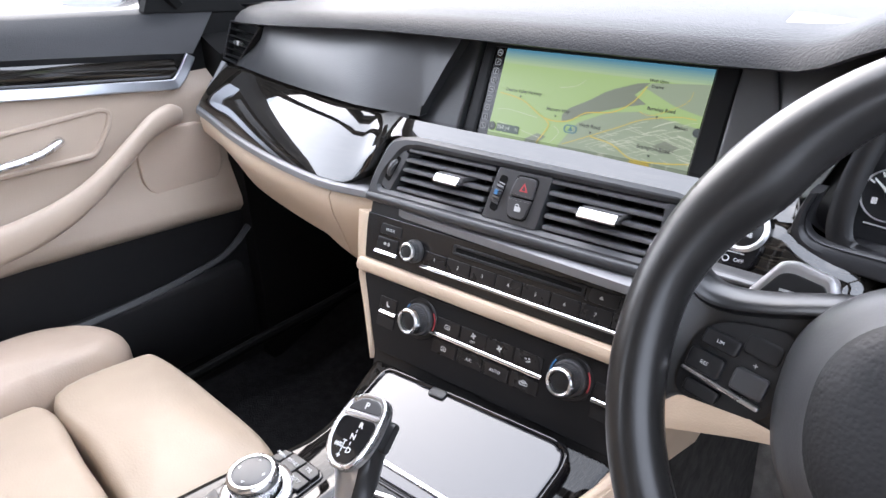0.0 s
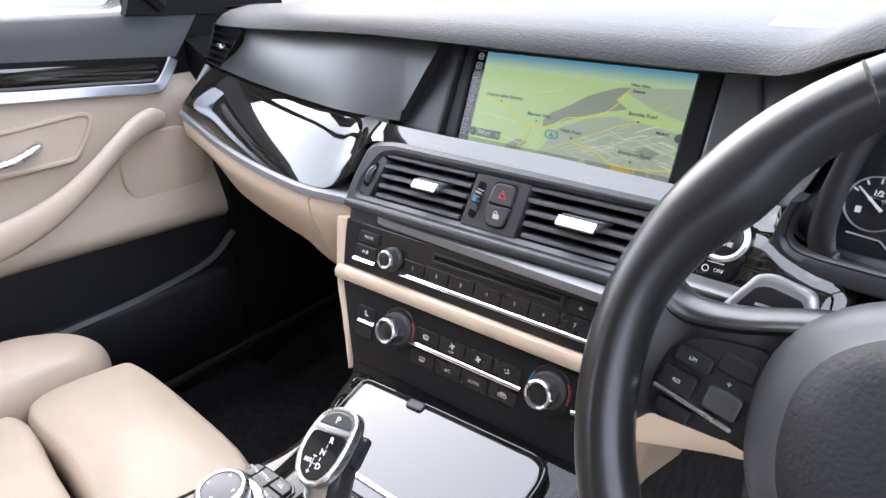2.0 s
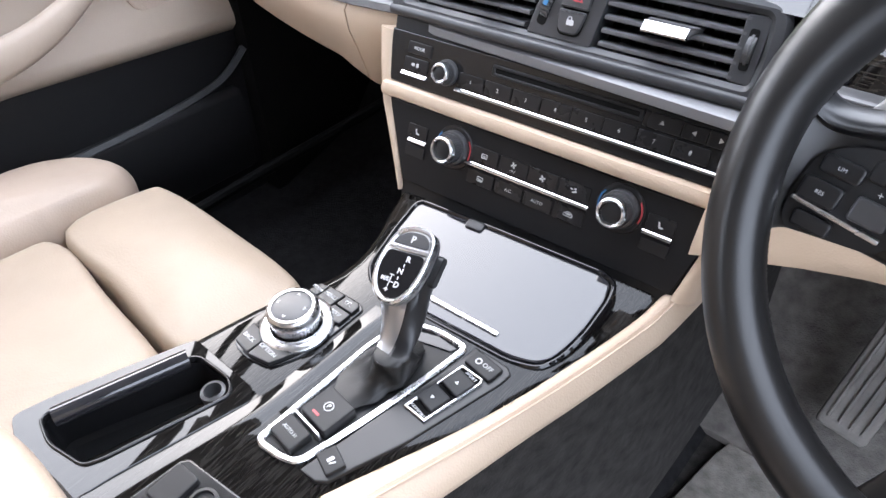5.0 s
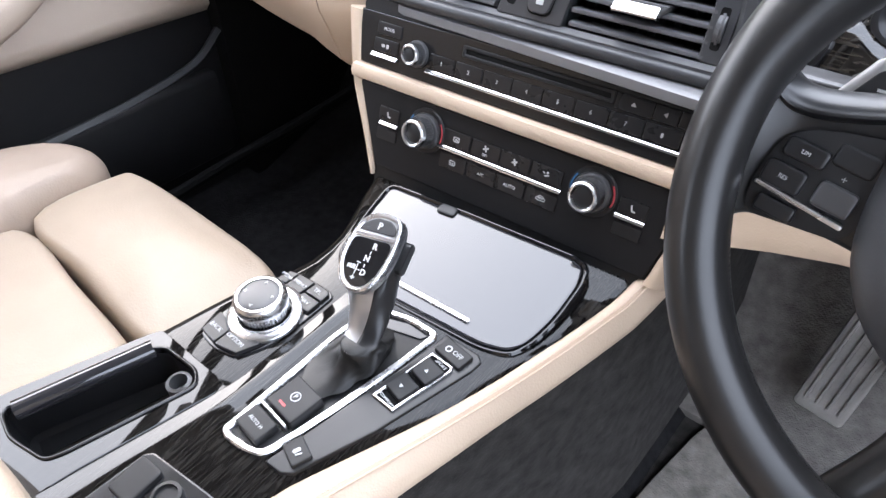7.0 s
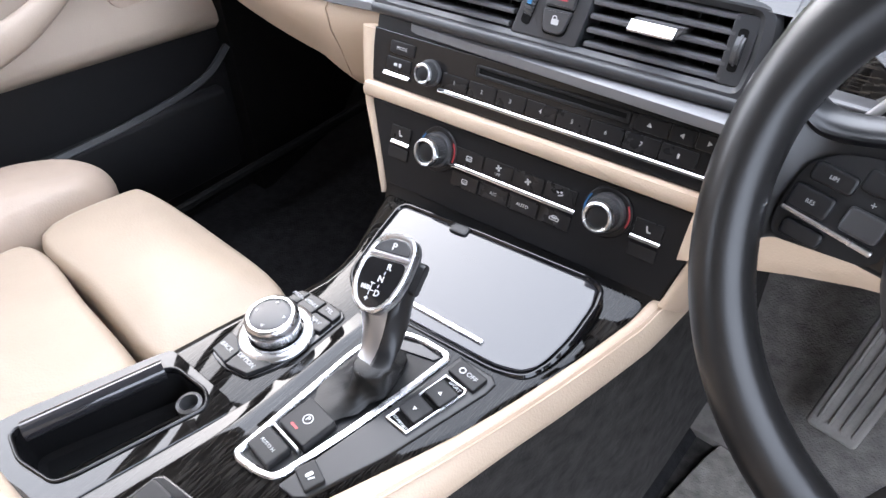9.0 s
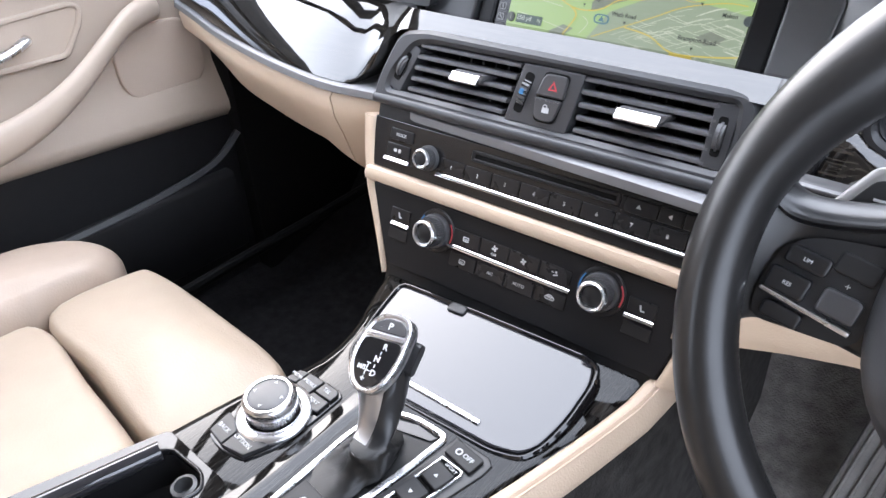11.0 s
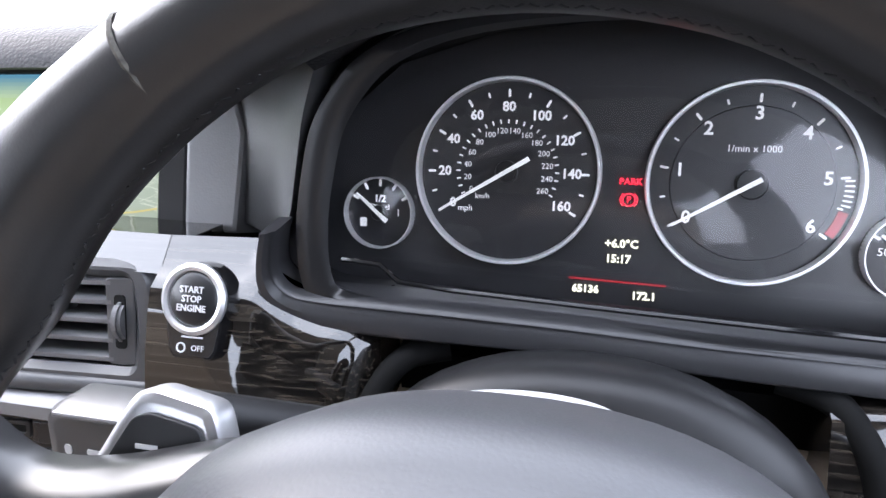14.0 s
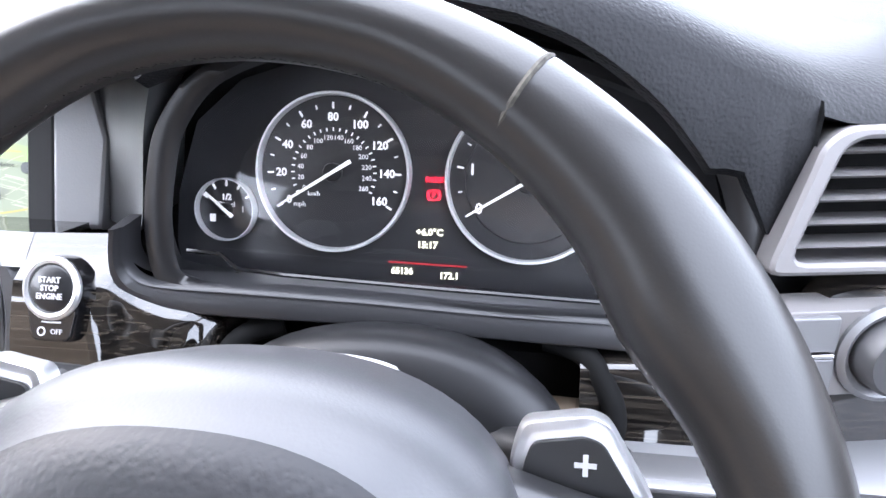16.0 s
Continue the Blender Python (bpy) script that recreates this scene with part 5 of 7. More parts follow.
def rim_inner(deg):
    """Inner radius of the rim: slim at the top, swelling at the thumb rests."""
    d = abs((deg - 90 + 180) % 360 - 180)
    return ease(d, [(0, 0.1545), (15, 0.154), (30, 0.150), (46, 0.144), (57, 0.139), (72, 0.146), (85, 0.150), (180, 0.150)])


def steering():
    sw = thing("steering_wheel", (0.37, 0.6, 0.66), "black leather multifunction steering wheel with worn rim", "steering wheel")
    n = 120
    secs = []
    for i in range(n):
        a = 2 * math.pi * i / n
        deg = math.degrees(a) % 360
        mid, half = (0.1812 + rim_inner(deg)) / 2, (0.1812 - rim_inner(deg)) / 2
        ca, sa = math.cos(a), math.sin(a)
        ring = []
        for k in range(16):
            b = 2 * math.pi * k / 16
            rr = mid + half * math.cos(b)
            ring.append((rr * ca, rr * sa, 0.0175 * math.sin(b)))
        secs.append(ring)
    rim = part("rim", loft(secs, ring=True), M_RIM, sw, "thick worn black leather rim", WR, sharp=80)
    for an in (122, 58):
        part("seam", moved(lathe([(0.0153, -0.0009), (0.0157, 0), (0.0153, 0.0009)], 24), WR @ Matrix.Rotation(radians(an), 4, "Z") @ Matrix.Translation((0.1658, 0, 0)) @ Matrix.Diagonal((1.02, 1, 1.15, 1)) @ Matrix.Rotation(radians(90), 4, "X")), M_SEAM, rim, "pale leather joint")
    # stitching round the inner face
    st = []
    for i in range(300):
        a = 2 * math.pi * i / 300
        deg = math.degrees(a)
        st.append(moved(slab([(-0.0012, -0.0003), (0.0012, -0.0003), (0.0012, 0.0003), (-0.0012, 0.0003)], 0, 0.0005), Matrix.Rotation(a, 4, "Z") @ Matrix.Translation((rim_inner(deg) + 0.0004, 0, 0.0)) @ Matrix.Rotation(radians(-90), 4, "Y") @ Matrix.Rotation(radians(90 + 35 * (1 if i % 2 else -1)), 4, "Z")))
    part("stitching", merge(*st), M_BLACK, rim, "cross stitching inside the rim", WR)
    # airbag pad
    secs = []
    def pad(k):
        out = []
        for i in range(64):
            a = 2 * math.pi * i / 64
            c, s = math.cos(a), math.sin(a)
            rx = 0.098
            ry = 0.0685 if s > 0 else 0.088
            p = 2.3
            d = (abs(c) ** p + abs(s) ** p) ** (-1 / p)
            out.append((rx * d * c * k, ry * d * s * k))
        return out
    for k, w in ((0.96, -0.045), (0.99, -0.022), (1.0, -0.012), (0.985, -0.004), (0.94, 0.005), (0.88, 0.012), (0.82, 0.0175), (0.79, 0.0215), (0.74, 0.0265), (0.6, 0.032), (0.4, 0.0355), (0.2, 0.037), (0.02, 0.0375)):
        secs.append([(x, y, w) for x, y in pad(k)])
    part("airbag_surround", loft(secs[:8], caps=False), M_SHOULDER, sw, "smooth black shoulder round the airbag", WH, sharp=70)
    part("airbag_pad", loft(secs[7:], caps=False), M_PAD, sw, "grained airbag cover", WH, sharp=70)
    part("emblem", lathe([(0.0225, 0.034), (0.0225, 0.0385), (0.0205, 0.0395), (0.0195, 0.0385), (0, 0.0385)], 48), M_CHROME, sw, "round chrome emblem, plain", WH)
    # spokes with switch panels
    for s in (-1, 1):
        # the wheel stands a little turned: its left spoke is higher than the right one
        lift = 0.0 if s < 0 else -0.012
        top = [(u, v + lift, w) for u, v, w in ((0.078, 0.0470, -0.020), (0.086, 0.0455, -0.020), (0.100, 0.0415, -0.020), (0.116, 0.0370, -0.021), (0.134, 0.0340, -0.021), (0.147, 0.0365, -0.018), (0.162, 0.050, -0.012))]
        bot = [(0.078, -0.038, -0.024), (0.086, -0.035, -0.024), (0.100, -0.0325, -0.024), (0.116, -0.0315, -0.024), (0.136, -0.0330, -0.022), (0.148, -0.0355, -0.018), (0.162, -0.052, -0.012)]
        secs = []
        for (u, v, w), (u2, v2, w2) in zip(smooth_line(top, 5), smooth_line(bot, 5)):
            h = v - v2
            x = s * (u + u2) / 2
            # a bevelled upper bar over a flat lower face
            secs.append([(x, a, w + d) for a, d in ((v, -0.0135), (v, -0.005), (v - 0.0010, -0.0005), (v - 0.0055, 0.0065), (v - 0.0100, 0.0118), (v - 0.0122, 0.0122), (v - 0.0136, 0.0105), (v - 0.0146, 0.0055), (v2 + 0.004, 0.0055), (v2 + 0.001, 0.0035), (v2, 0.0), (v2, -0.0135))])
        spoke = part("spoke", loft(secs), M_SPOKE, sw, "smooth black spoke with a bevelled upper bar", WH, sharp=50)
        poly = [(0.096, 0.0190), (0.0985, -0.0280), (0.1440, -0.0300), (0.1450, -0.0140), (0.1400, 0.0070), (0.1280, 0.0145)]
        pp = [(s * a, b) for a, b in poly]
        if s > 0:
            pp = pp[::-1]
        SP = WH @ Matrix.Translation((0, 0, -0.0185))
        plate = part("switch_plate", slab(smooth2(pp), -0.004, 0.008, 0.0014), M_BLACK, spoke, "black switch plate", SP)
        for u, v, w, h, tx, mt in ((0.1285, 0.0040, 0.0200, 0.0095, "LIM" if s < 0 else "", M_SATIN), (0.1335, -0.0095, 0.0195, 0.0120, "RES" if s < 0 else "", M_SATIN), (0.1315, -0.0250, 0.0190, 0.0085, "", M_SATIN), (0.1095, -0.0120, 0.0180, 0.0125, "", M_GRAPHITE), (0.1080, 0.0070, 0.0190, 0.0110, "", M_BLACK)):
            k = part("switch", slab(rounded(w, h, 0.0024), 0.006, 0.0120 if mt is not M_BLACK else 0.0092, 0.0014), mt, plate, "", SP @ at(s * u, v, 0, s * 8))
            if tx:
                words(tx, 0.0028, M_WHITE, k, SP @ at(s * u, v, 0.0122, s * 8))
        part("chrome_line", slab(rounded(0.044, 0.0026, 0.001), 0.006, 0.0130, 0.0008), M_CHROME, plate, "satin chrome line", SP @ at(s * 0.1230, -0.0190, 0, s * 10.5))
        words("+", 0.005, M_WHITE, plate, SP @ at(s * 0.1095, -0.0025, 0.0083))
    # lower twin spoke
    for s in (-1, 1):
        line = smooth_line([(s * 0.030, -0.070, 0.0), (s * 0.036, -0.11, -0.004), (s * 0.052, -0.152, -0.006)], 5)
        part("lower_spoke", tube([(p.x, p.y, p.z) for p in line], 0.014, 12, 0.7), M_RIM, sw, "", WH)
    # gear paddles behind the spokes
    M_PADDLE = material("satin_paddle_edge", (0.58, 0.58, 0.59), 0.33, 0.9, rough_vary=0.05)
    PW = leaning(0.37, 0.560, 0.68, 0.47, 0.0)
    for s in (-1, 1):
        PW = leaning(0.37, 0.560, 0.68, 0.47, 0.0) @ at(0, -0.011 if s > 0 else -0.005)
        poly = [(0.085, 0.020), (0.141, -0.006), (0.138, 0.012), (0.121, 0.040), (0.113, 0.0425), (0.090, 0.0385), (0.087, 0.030)]
        pp = [(s * a, b) for a, b in poly]
        if s > 0:
            pp = pp
        else:
            pp = pp[::-1]
        pp = smooth2([(s * 0.108 + (x - s * 0.108) * 0.94, 0.018 + (y - 0.018) * 0.94) for x, y in pp])
        bm = slab(pp, -0.006, 0.005, 0.0035)
        pd = part("paddle", bm, M_PADDLE, sw, "gear paddle with a chrome edge", PW)
        cen = (s * 0.108, 0.018)
        face = [(cen[0] + (x - cen[0]) * 0.80, cen[1] + (y - cen[1]) * 0.78 - 0.002) for x, y in pp]
        part("paddle_face", slab(face, 0.004, 0.0066, 0.0006), M_BLACK, pd, "black paddle face", PW)
        words("+" if s > 0 else "\u2013", 0.014, M_WHITE, pd, PW @ at(s * 0.112, 0.024, 0.0068), bold=0.0003)
    part("boss", lathe([(0.05, -0.09), (0.052, -0.03), (0.06, -0.012), (0.06, -0.01), (0, -0.01)]), M_BLACK, sw, "hub behind the airbag", WH)
    # column cover
    CC = leaning(0.385, 0.632, 0.604, 0.30, 0)
    cc = thing("steering_column", (0.385, 0.66, 0.6), "black steering column cover with stalks", "steering column")
    secs = []
    for w, k in ((0.012, 0.05), (0.0115, 0.30), (0.010, 0.55), (0.0075, 0.75), (0.003, 0.90), (-0.004, 0.98), (-0.012, 1.0), (-0.025, 0.99), (-0.045, 0.93), (-0.09, 0.70), (-0.12, 0.55)):
        ring = []
        for i in range(48):
            a = 2 * math.pi * i / 48
            c, s = math.cos(a), math.sin(a)
            p = 2.2
            d = (abs(c) ** p + abs(s) ** p) ** (-1 / p)
            ring.append((0.103 * k * d * c, (0.077 if s > 0 else 0.06) * k * d * s, w))
        secs.append(ring)
    part("cover", loft(secs), M_COVER, cc, "smooth black cover", CC, sharp=60)
    # white tube laid on the dome as its painted highlight
    part("cover_highlight", tube(smooth_line([(0.332, 0.634, 0.671), (0.346, 0.635, 0.6745), (0.365, 0.638, 0.6745), (0.385, 0.642, 0.670), (0.400, 0.646, 0.662), (0.414, 0.650, 0.651)], 4), 0.0026, 8), M_WHITE, cc, "white arc standing in for the highlight on the cover")
    for s in (-1, 1):
        bm = slab(rounded(0.072, 0.033, 0.009), -0.010, 0.010, 0.005)
        stalk = part("stalk", bm, M_GRAPHITE, cc, "black control stalk", leaning(0.37 + s * 0.146, 0.594, 0.668 - max(s, 0) * 0.022, 0.2, 0))
        part("chrome_edge", slab(rounded(0.056, 0.0025, 0.0011), 0, 0.011, 0.001), M_ALU, stalk, "", leaning(0.37 + s * 0.146, 0.595, 0.6825 - max(s, 0) * 0.022, 0.2, 0))
        if s < 0:
            part("marks", merge(moved(slab(rounded(0.003, 0.004, 0.0012), 0, 0.0004), at(-0.009, 0)), moved(slab(rounded(0.007, 0.0022, 0.0006), 0, 0.0004), at(0.003, 0))), M_WHITE, stalk, "", leaning(0.37 + s * 0.146, 0.594, 0.667, 0.2, 0) @ at(-0.016, 0, 0.0102))
        part("stalk_arm", tube([(0.37 + s * 0.13, 0.60, 0.68 - max(s, 0) * 0.022), (0.37 + s * 0.06, 0.65, 0.635 - max(s, 0) * 0.012)], 0.009, 10), M_BLACK, cc)


M_SEAM = material("pale_seam", (0.075, 0.07, 0.06), 0.8, vary=0.6, vary_scale=400, spec=0.2)
M_SPOKE = material("spoke_plastic", (0.014, 0.014, 0.015), 0.3, vary=0.15, rough_vary=0.05, spec=0.55)
M_COVER = material("column_cover", (0.012, 0.012, 0.013), 0.4, vary=0.12, rough_vary=0.05, spec=0.3)
M_SHOULDER = material("smooth_airbag_shoulder", (0.042, 0.043, 0.047), 0.43, bump=0.12, bump_scale=900, vary=0.1, spec=0.75)
steering()
# ---------------------------------------------------------------- centre console
def cz(y):
    return 0.437 + 0.06 * (y - 0.45)


CN = Matrix.Translation((0, 0.45, 0.437)) @ Matrix.Rotation(math.atan(0.06), 4, "X")


def cp(x, y):
    """Place on the console top: x, and y along the car."""
    return x, (y - 0.45) * 1.0018


def console():
    co = thing("centre_console", (-0.02, 0.4, 0.2), "centre console with dark lacquered wood top and cream padded edge", "console")
    left = [(0.12, -0.225), (0.2, -0.202), (0.26, -0.179), (0.322, -0.164), (0.352, -0.157), (0.382, -0.1505), (0.412, -0.1430), (0.446, -0.1285), (0.47, -0.1205), (0.487, -0.1180), (0.505, -0.119), (0.53, -0.1245), (0.56, -0.137), (0.595, -0.152), (0.62, -0.158), (0.66, -0.160)]
    right = [(0.12, 0.02), (0.25, 0.026), (0.31, 0.038), (0.36, 0.058), (0.41, 0.079), (0.46, 0.097), (0.505, 0.110), (0.56, 0.124), (0.62, 0.136), (0.66, 0.142)]
    ys = [0.14 + 0.02 * i for i in range(27)]
    secs = []
    for y in sorted(ys + [0.1899, 0.1901, 0.3429, 0.3431]):
        l, r = ease(y, left), ease(y, right)
        if 0.19 < y < 0.343:
            l = interp(y, [0.19, 0.228, 0.337, 0.343], [-0.108, -0.101, -0.073, -0.075])
        z = cz(y) + max(0, y - 0.60) * 0.25
        secs.append([(l - 0.006, y, z - 0.30), (l - 0.002, y, z - 0.012), (l + 0.001, y, z - 0.004), (l + 0.005, y, z - 0.0008), (l + 0.012, y, z), (r - 0.006, y, z), (r, y, z - 0.004), (r, y, z - 0.3)])
    part("top", loft(secs), M_VENEER_TOP, co, "dark lacquered wood top", sharp=50)
    # rounded ridge between the bin and the selector
    foot, crest = [(0.19, -0.099), (0.228, -0.089), (0.338, -0.0625), (0.36, -0.0590), (0.47, -0.0575)], [(0.19, -0.078), (0.25, -0.068), (0.30, -0.057), (0.34, -0.050), (0.40, -0.047), (0.47, -0.045)]
    fall = [(0.19, -0.062), (0.25, -0.052), (0.30, -0.043), (0.34, -0.037), (0.47, -0.0365)]
    secs = []
    for i in range(31):
        y = 0.194 + 0.0092 * i
        a, b, c = ease(y, foot), ease(y, crest), ease(y, fall)
        h, z = 0.12 * (b - a) * min(1, (0.472 - y) / 0.03), cz(y) - 0.0002
        secs.append([(a - 0.001, y, z - 0.004), (a, y, z + 0.0010)] + [(a + (b - a) * k, y, z + 0.0010 + h * k) for k in (0.15, 0.5, 0.8)] + [(a + (b - a) * 0.93, y, z + 0.0010 + h * 0.91), (b, y, z + 0.0010 + h * 0.94), (b + (c - b) * 0.3, y, z + 0.0008 + h * 0.80), (b + (c - b) * 0.7, y, z + h * 0.35), (c, y, z), (c, y, z - 0.004)])
    part("ridge", loft(secs), M_VENEER_RIDGE, co, "glossy rounded ridge of lacquered wood", sharp=60)
    # cream padded edge on the driver's side
    outer = [(0.12, 0.09), (0.25, 0.093), (0.31, 0.098), (0.36, 0.105), (0.41, 0.115), (0.46, 0.126), (0.505, 0.138), (0.56, 0.151), (0.62, 0.164), (0.67, 0.172)]
    secs, seam = [], []
    for y in ys + [0.67]:
        r, o = ease(y, right) + 0.001, ease(y, outer)
        z = cz(y) + max(0, y - 0.60) * 0.25
        w = (o - r) * 0.8
        o = r + w
        secs.append([(r, y, z - 0.030), (r, y, z + 0.0005), (r + w * 0.12, y, z + 0.004), (r + w * 0.35, y, z + 0.005), (r + w * 0.62, y, z + 0.001), (r + w * 0.85, y, z - 0.006), (o, y, z - 0.014), (o + 0.001, y, z - 0.019), (o - 0.002, y, z - 0.024), (o - 0.010, y, z - 0.030)])
        seam.append((r + w * 0.45, y, z + 0.0042))
    part("padded_edge", loft(secs), M_CREAM, co, "cream leather padded edge with stitching", sharp=60)
    st = []
    sl = smooth_line(seam, 5)
    for i in range(0, len(sl) - 1):
        p, q = sl[i], sl[i + 1]
        d = (q - p).normalized()
        st.append(tube([p + d * 0.0004, p + d * 0.0031], 0.0004, 5))
    part("stitching", merge(*st), M_THREAD, co, "fine cream stitching")
    line = [(p.x + 0.004, p.y, p.z - 0.0008) for p in sl]
    part("piping", tube(line, 0.0009, 6), M_CREAM, co, "raised leather seam")
    secs = []
    for y in ys + [0.72, 0.80, 0.90, 1.0]:
        o = ease(y, right) + 0.8 * (ease(y, outer) - ease(y, right)) - 0.008
        z = cz(min(y, 0.66))
        secs.append([(o - 0.03, y, z - 0.022), (o, y, z - 0.022), (o + 0.002, y, z - 0.10), (o + 0.012, y, 0.10), (o - 0.03, y, 0.10)])
    part("side_panel", loft(secs), M_TUNNEL, co, "black carpeted console side")
    # storage lid ahead of the selector
    lid = [(-0.1110, 0.588), (-0.020, 0.5965), (0.0900, 0.6045), (0.1020, 0.6010), (0.1065, 0.585), (0.1075, 0.549), (0.1040, 0.522), (0.0960, 0.504), (0.0726, 0.4965), (-0.021, 0.4905), (-0.0800, 0.4905), (-0.0960, 0.504), (-0.1055, 0.548)]
    LD = Matrix.Translation((0, 0.51, cz(0.51) + 0.001)) @ Matrix.Rotation(math.atan(0.235), 4, "X")
    poly = smooth2([(x, (y - 0.51) * 1.027) for x, y in lid])
    part("storage_lid", slab(poly[::-1], -0.004, 0.0035, 0.002), M_PIANO_LID, co, "gloss black storage lid reflecting the sky", LD)
    part("lid_frame", frame_bm(shrink(poly[::-1], -0.0052), shrink(poly[::-1], -0.0006), -0.02, 0.0042, 0.0018), M_PIANO, co, "", LD)
    part("lid_latch", slab(rounded(0.020, 0.012, 0.004), 0.001, 0.0062, 0.002), M_SATIN, co, "small black latch at the lid's edge", LD @ at(-0.041, 0.084, 0.0, 6))
    part("lid_pull", slab(rounded(0.098, 0.0056, 0.002), 0.0, 0.0056, 0.0014), M_CHROME, co, "chrome pull on the lid", LD @ at(0.003, -0.004, 0.0, 2.0))
    return co


M_PIANO_LID = material("lid_lacquer", (0.02, 0.02, 0.023), 0.05, spec=0.55, coat=0.4, coat_rough=0.03)
console()


def selector_plate():
    sp = thing("selector_panel", (0.02, 0.4, 0.43), "gear selector panel framed in satin chrome with brake and drive keys", "control panel")
    raw = [(-0.033, 0.318), (-0.031, 0.435), (-0.026, 0.462), (-0.012, 0.478), (0.010, 0.484), (0.037, 0.484), (0.041, 0.478), (0.036, 0.44), (0.025, 0.38), (0.013, 0.328), (0.008, 0.320), (-0.004, 0.316), (-0.026, 0.314)]
    poly = smooth2([cp(x, y) for x, y in raw][::-1])
    part("chrome_frame", frame_bm(poly, shrink(poly, 0.0060), -0.004, 0.0042, 0.0014), M_CHROME, sp, "satin chrome frame", CN)
    part("tray", slab(shrink(poly, 0.005), -0.003, 0.0008), M_BLACK, sp, "black inner tray", CN)
    # dark strip with drive mode keys
    raw = [(0.0145, 0.321), (0.030, 0.321), (0.038, 0.327), (0.060, 0.385), (0.083, 0.470), (0.084, 0.482), (0.078, 0.4865), (0.045, 0.4865), (0.040, 0.45), (0.028, 0.39)]
    poly2 = [cp(x, y) for x, y in raw]
    part("key_strip", slab(poly2, -0.003, 0.0030, 0.0012), M_SATIN, sp, "black key strip", CN)
    def tile(name, x, y, w, h, turn, up=0.0065, mat=M_BLACK, parent=sp, lab=""):
        return part(name, slab(rounded(w, h, 0.0018), 0.0, up, 0.0012), mat, parent, lab, CN @ at(*cp(x, y), 0, turn))
    k = tile("brake_key", -0.0035, 0.366, 0.031, 0.030, -6, 0.011, M_BLACK, sp, "parking brake key with red mark")
    part("symbol", lathe([(0.0042, 0.0), (0.0042, 0.0004), (0.0035, 0.0004), (0.0035, 0)], 24), M_WHITE, k, "", CN @ at(*cp(-0.0035, 0.3675), 0.011))
    words("P", 0.0058, M_WHITE, k, CN @ at(*cp(-0.0035, 0.3675), 0.0114, -6))
    part("red_mark", slab(rounded(0.0075, 0.002, 0.0005), 0, 0.0004), M_RED, k, "", CN @ at(*cp(-0.0075, 0.3575), 0.011, -6))
    part("chrome_bar", slab(rounded(0.034, 0.0024, 0.001), 0.0, 0.0085, 0.0008), M_CHROME, sp, "", CN @ at(*cp(-0.0095, 0.3485), 0, -6))
    k = tile("hold_key", -0.0125, 0.3355, 0.027, 0.020, -6, 0.0085)
    words("AUTO H", 0.0042, M_WHITE, k, CN @ at(*cp(-0.0125, 0.3355), 0.0089, -6))
    k = tile("parking_key", 0.0285, 0.3395, 0.020, 0.016, -20, 0.0065)
    part("symbol", merge(slab(rounded(0.003, 0.006, 0.001), 0, 0.0004), moved(slab(rounded(0.0012, 0.005, 0.0004), 0, 0.0004), at(0.0035, 0.0, 0, -15))), M_WHITE, k, "", CN @ at(*cp(0.0285, 0.3395), 0.0067, -20))
    k = tile("stability_key", 0.0625, 0.474, 0.029, 0.0165, -8, 0.0065)
    words("OFF", 0.0060, M_WHITE, k, CN @ at(*cp(0.0672, 0.4735), 0.0068, -8))
    part("symbol", lathe([(0.0030, 0.0), (0.0030, 0.0004), (0.0020, 0.0004), (0.0020, 0)], 20), M_WHITE, k, "", CN @ at(*cp(0.0575, 0.4745), 0.0065))
    raw = [(0.0375, 0.4065), (0.0595, 0.4055), (0.0725, 0.459), (0.0705, 0.4635), (0.0485, 0.4645)]
    poly3 = [cp(x, y) for x, y in raw]
    part("mode_frame", frame_bm(poly3, shrink(poly3, 0.0022), 0.0, 0.0058, 0.0007), M_CHROME, sp, "chrome frame round the drive mode keys", CN)
    part("mode_tray", slab(shrink(poly3, 0.002), 0.0, 0.0036), M_DARK, sp, "", CN)
    for x, y, tri in ((0.0583, 0.4475, 1), (0.0517, 0.4255, -1)):
        k = tile("mode_key", x, y, 0.0195, 0.0190, -13, 0.0085)
        part("symbol", slab([(-0.0018, -0.0012 * tri), (0.0018, -0.0012 * tri), (0, 0.0018 * tri)][::tri], 0, 0.0004), M_WHITE, k, "", CN @ at(*cp(x, y - 0.001), 0.0085, -13))
    words("SPORT", 0.0042, M_WHITE, sp, CN @ at(*cp(0.0612, 0.4600), 0.0042, -13))
    words("COMFORT", 0.0034, M_WHITE, sp, CN @ at(*cp(0.0490, 0.4105), 0.0042, -13))
    part("display", slab([cp(0.0, 0.462), cp(0.030, 0.470), cp(0.033, 0.476), cp(0.012, 0.477), cp(-0.008, 0.470)], 0.0, 0.0022, 0.0006), M_PIANO, sp, "small gloss cover ahead of the lever", CN)
    return sp


selector_plate()


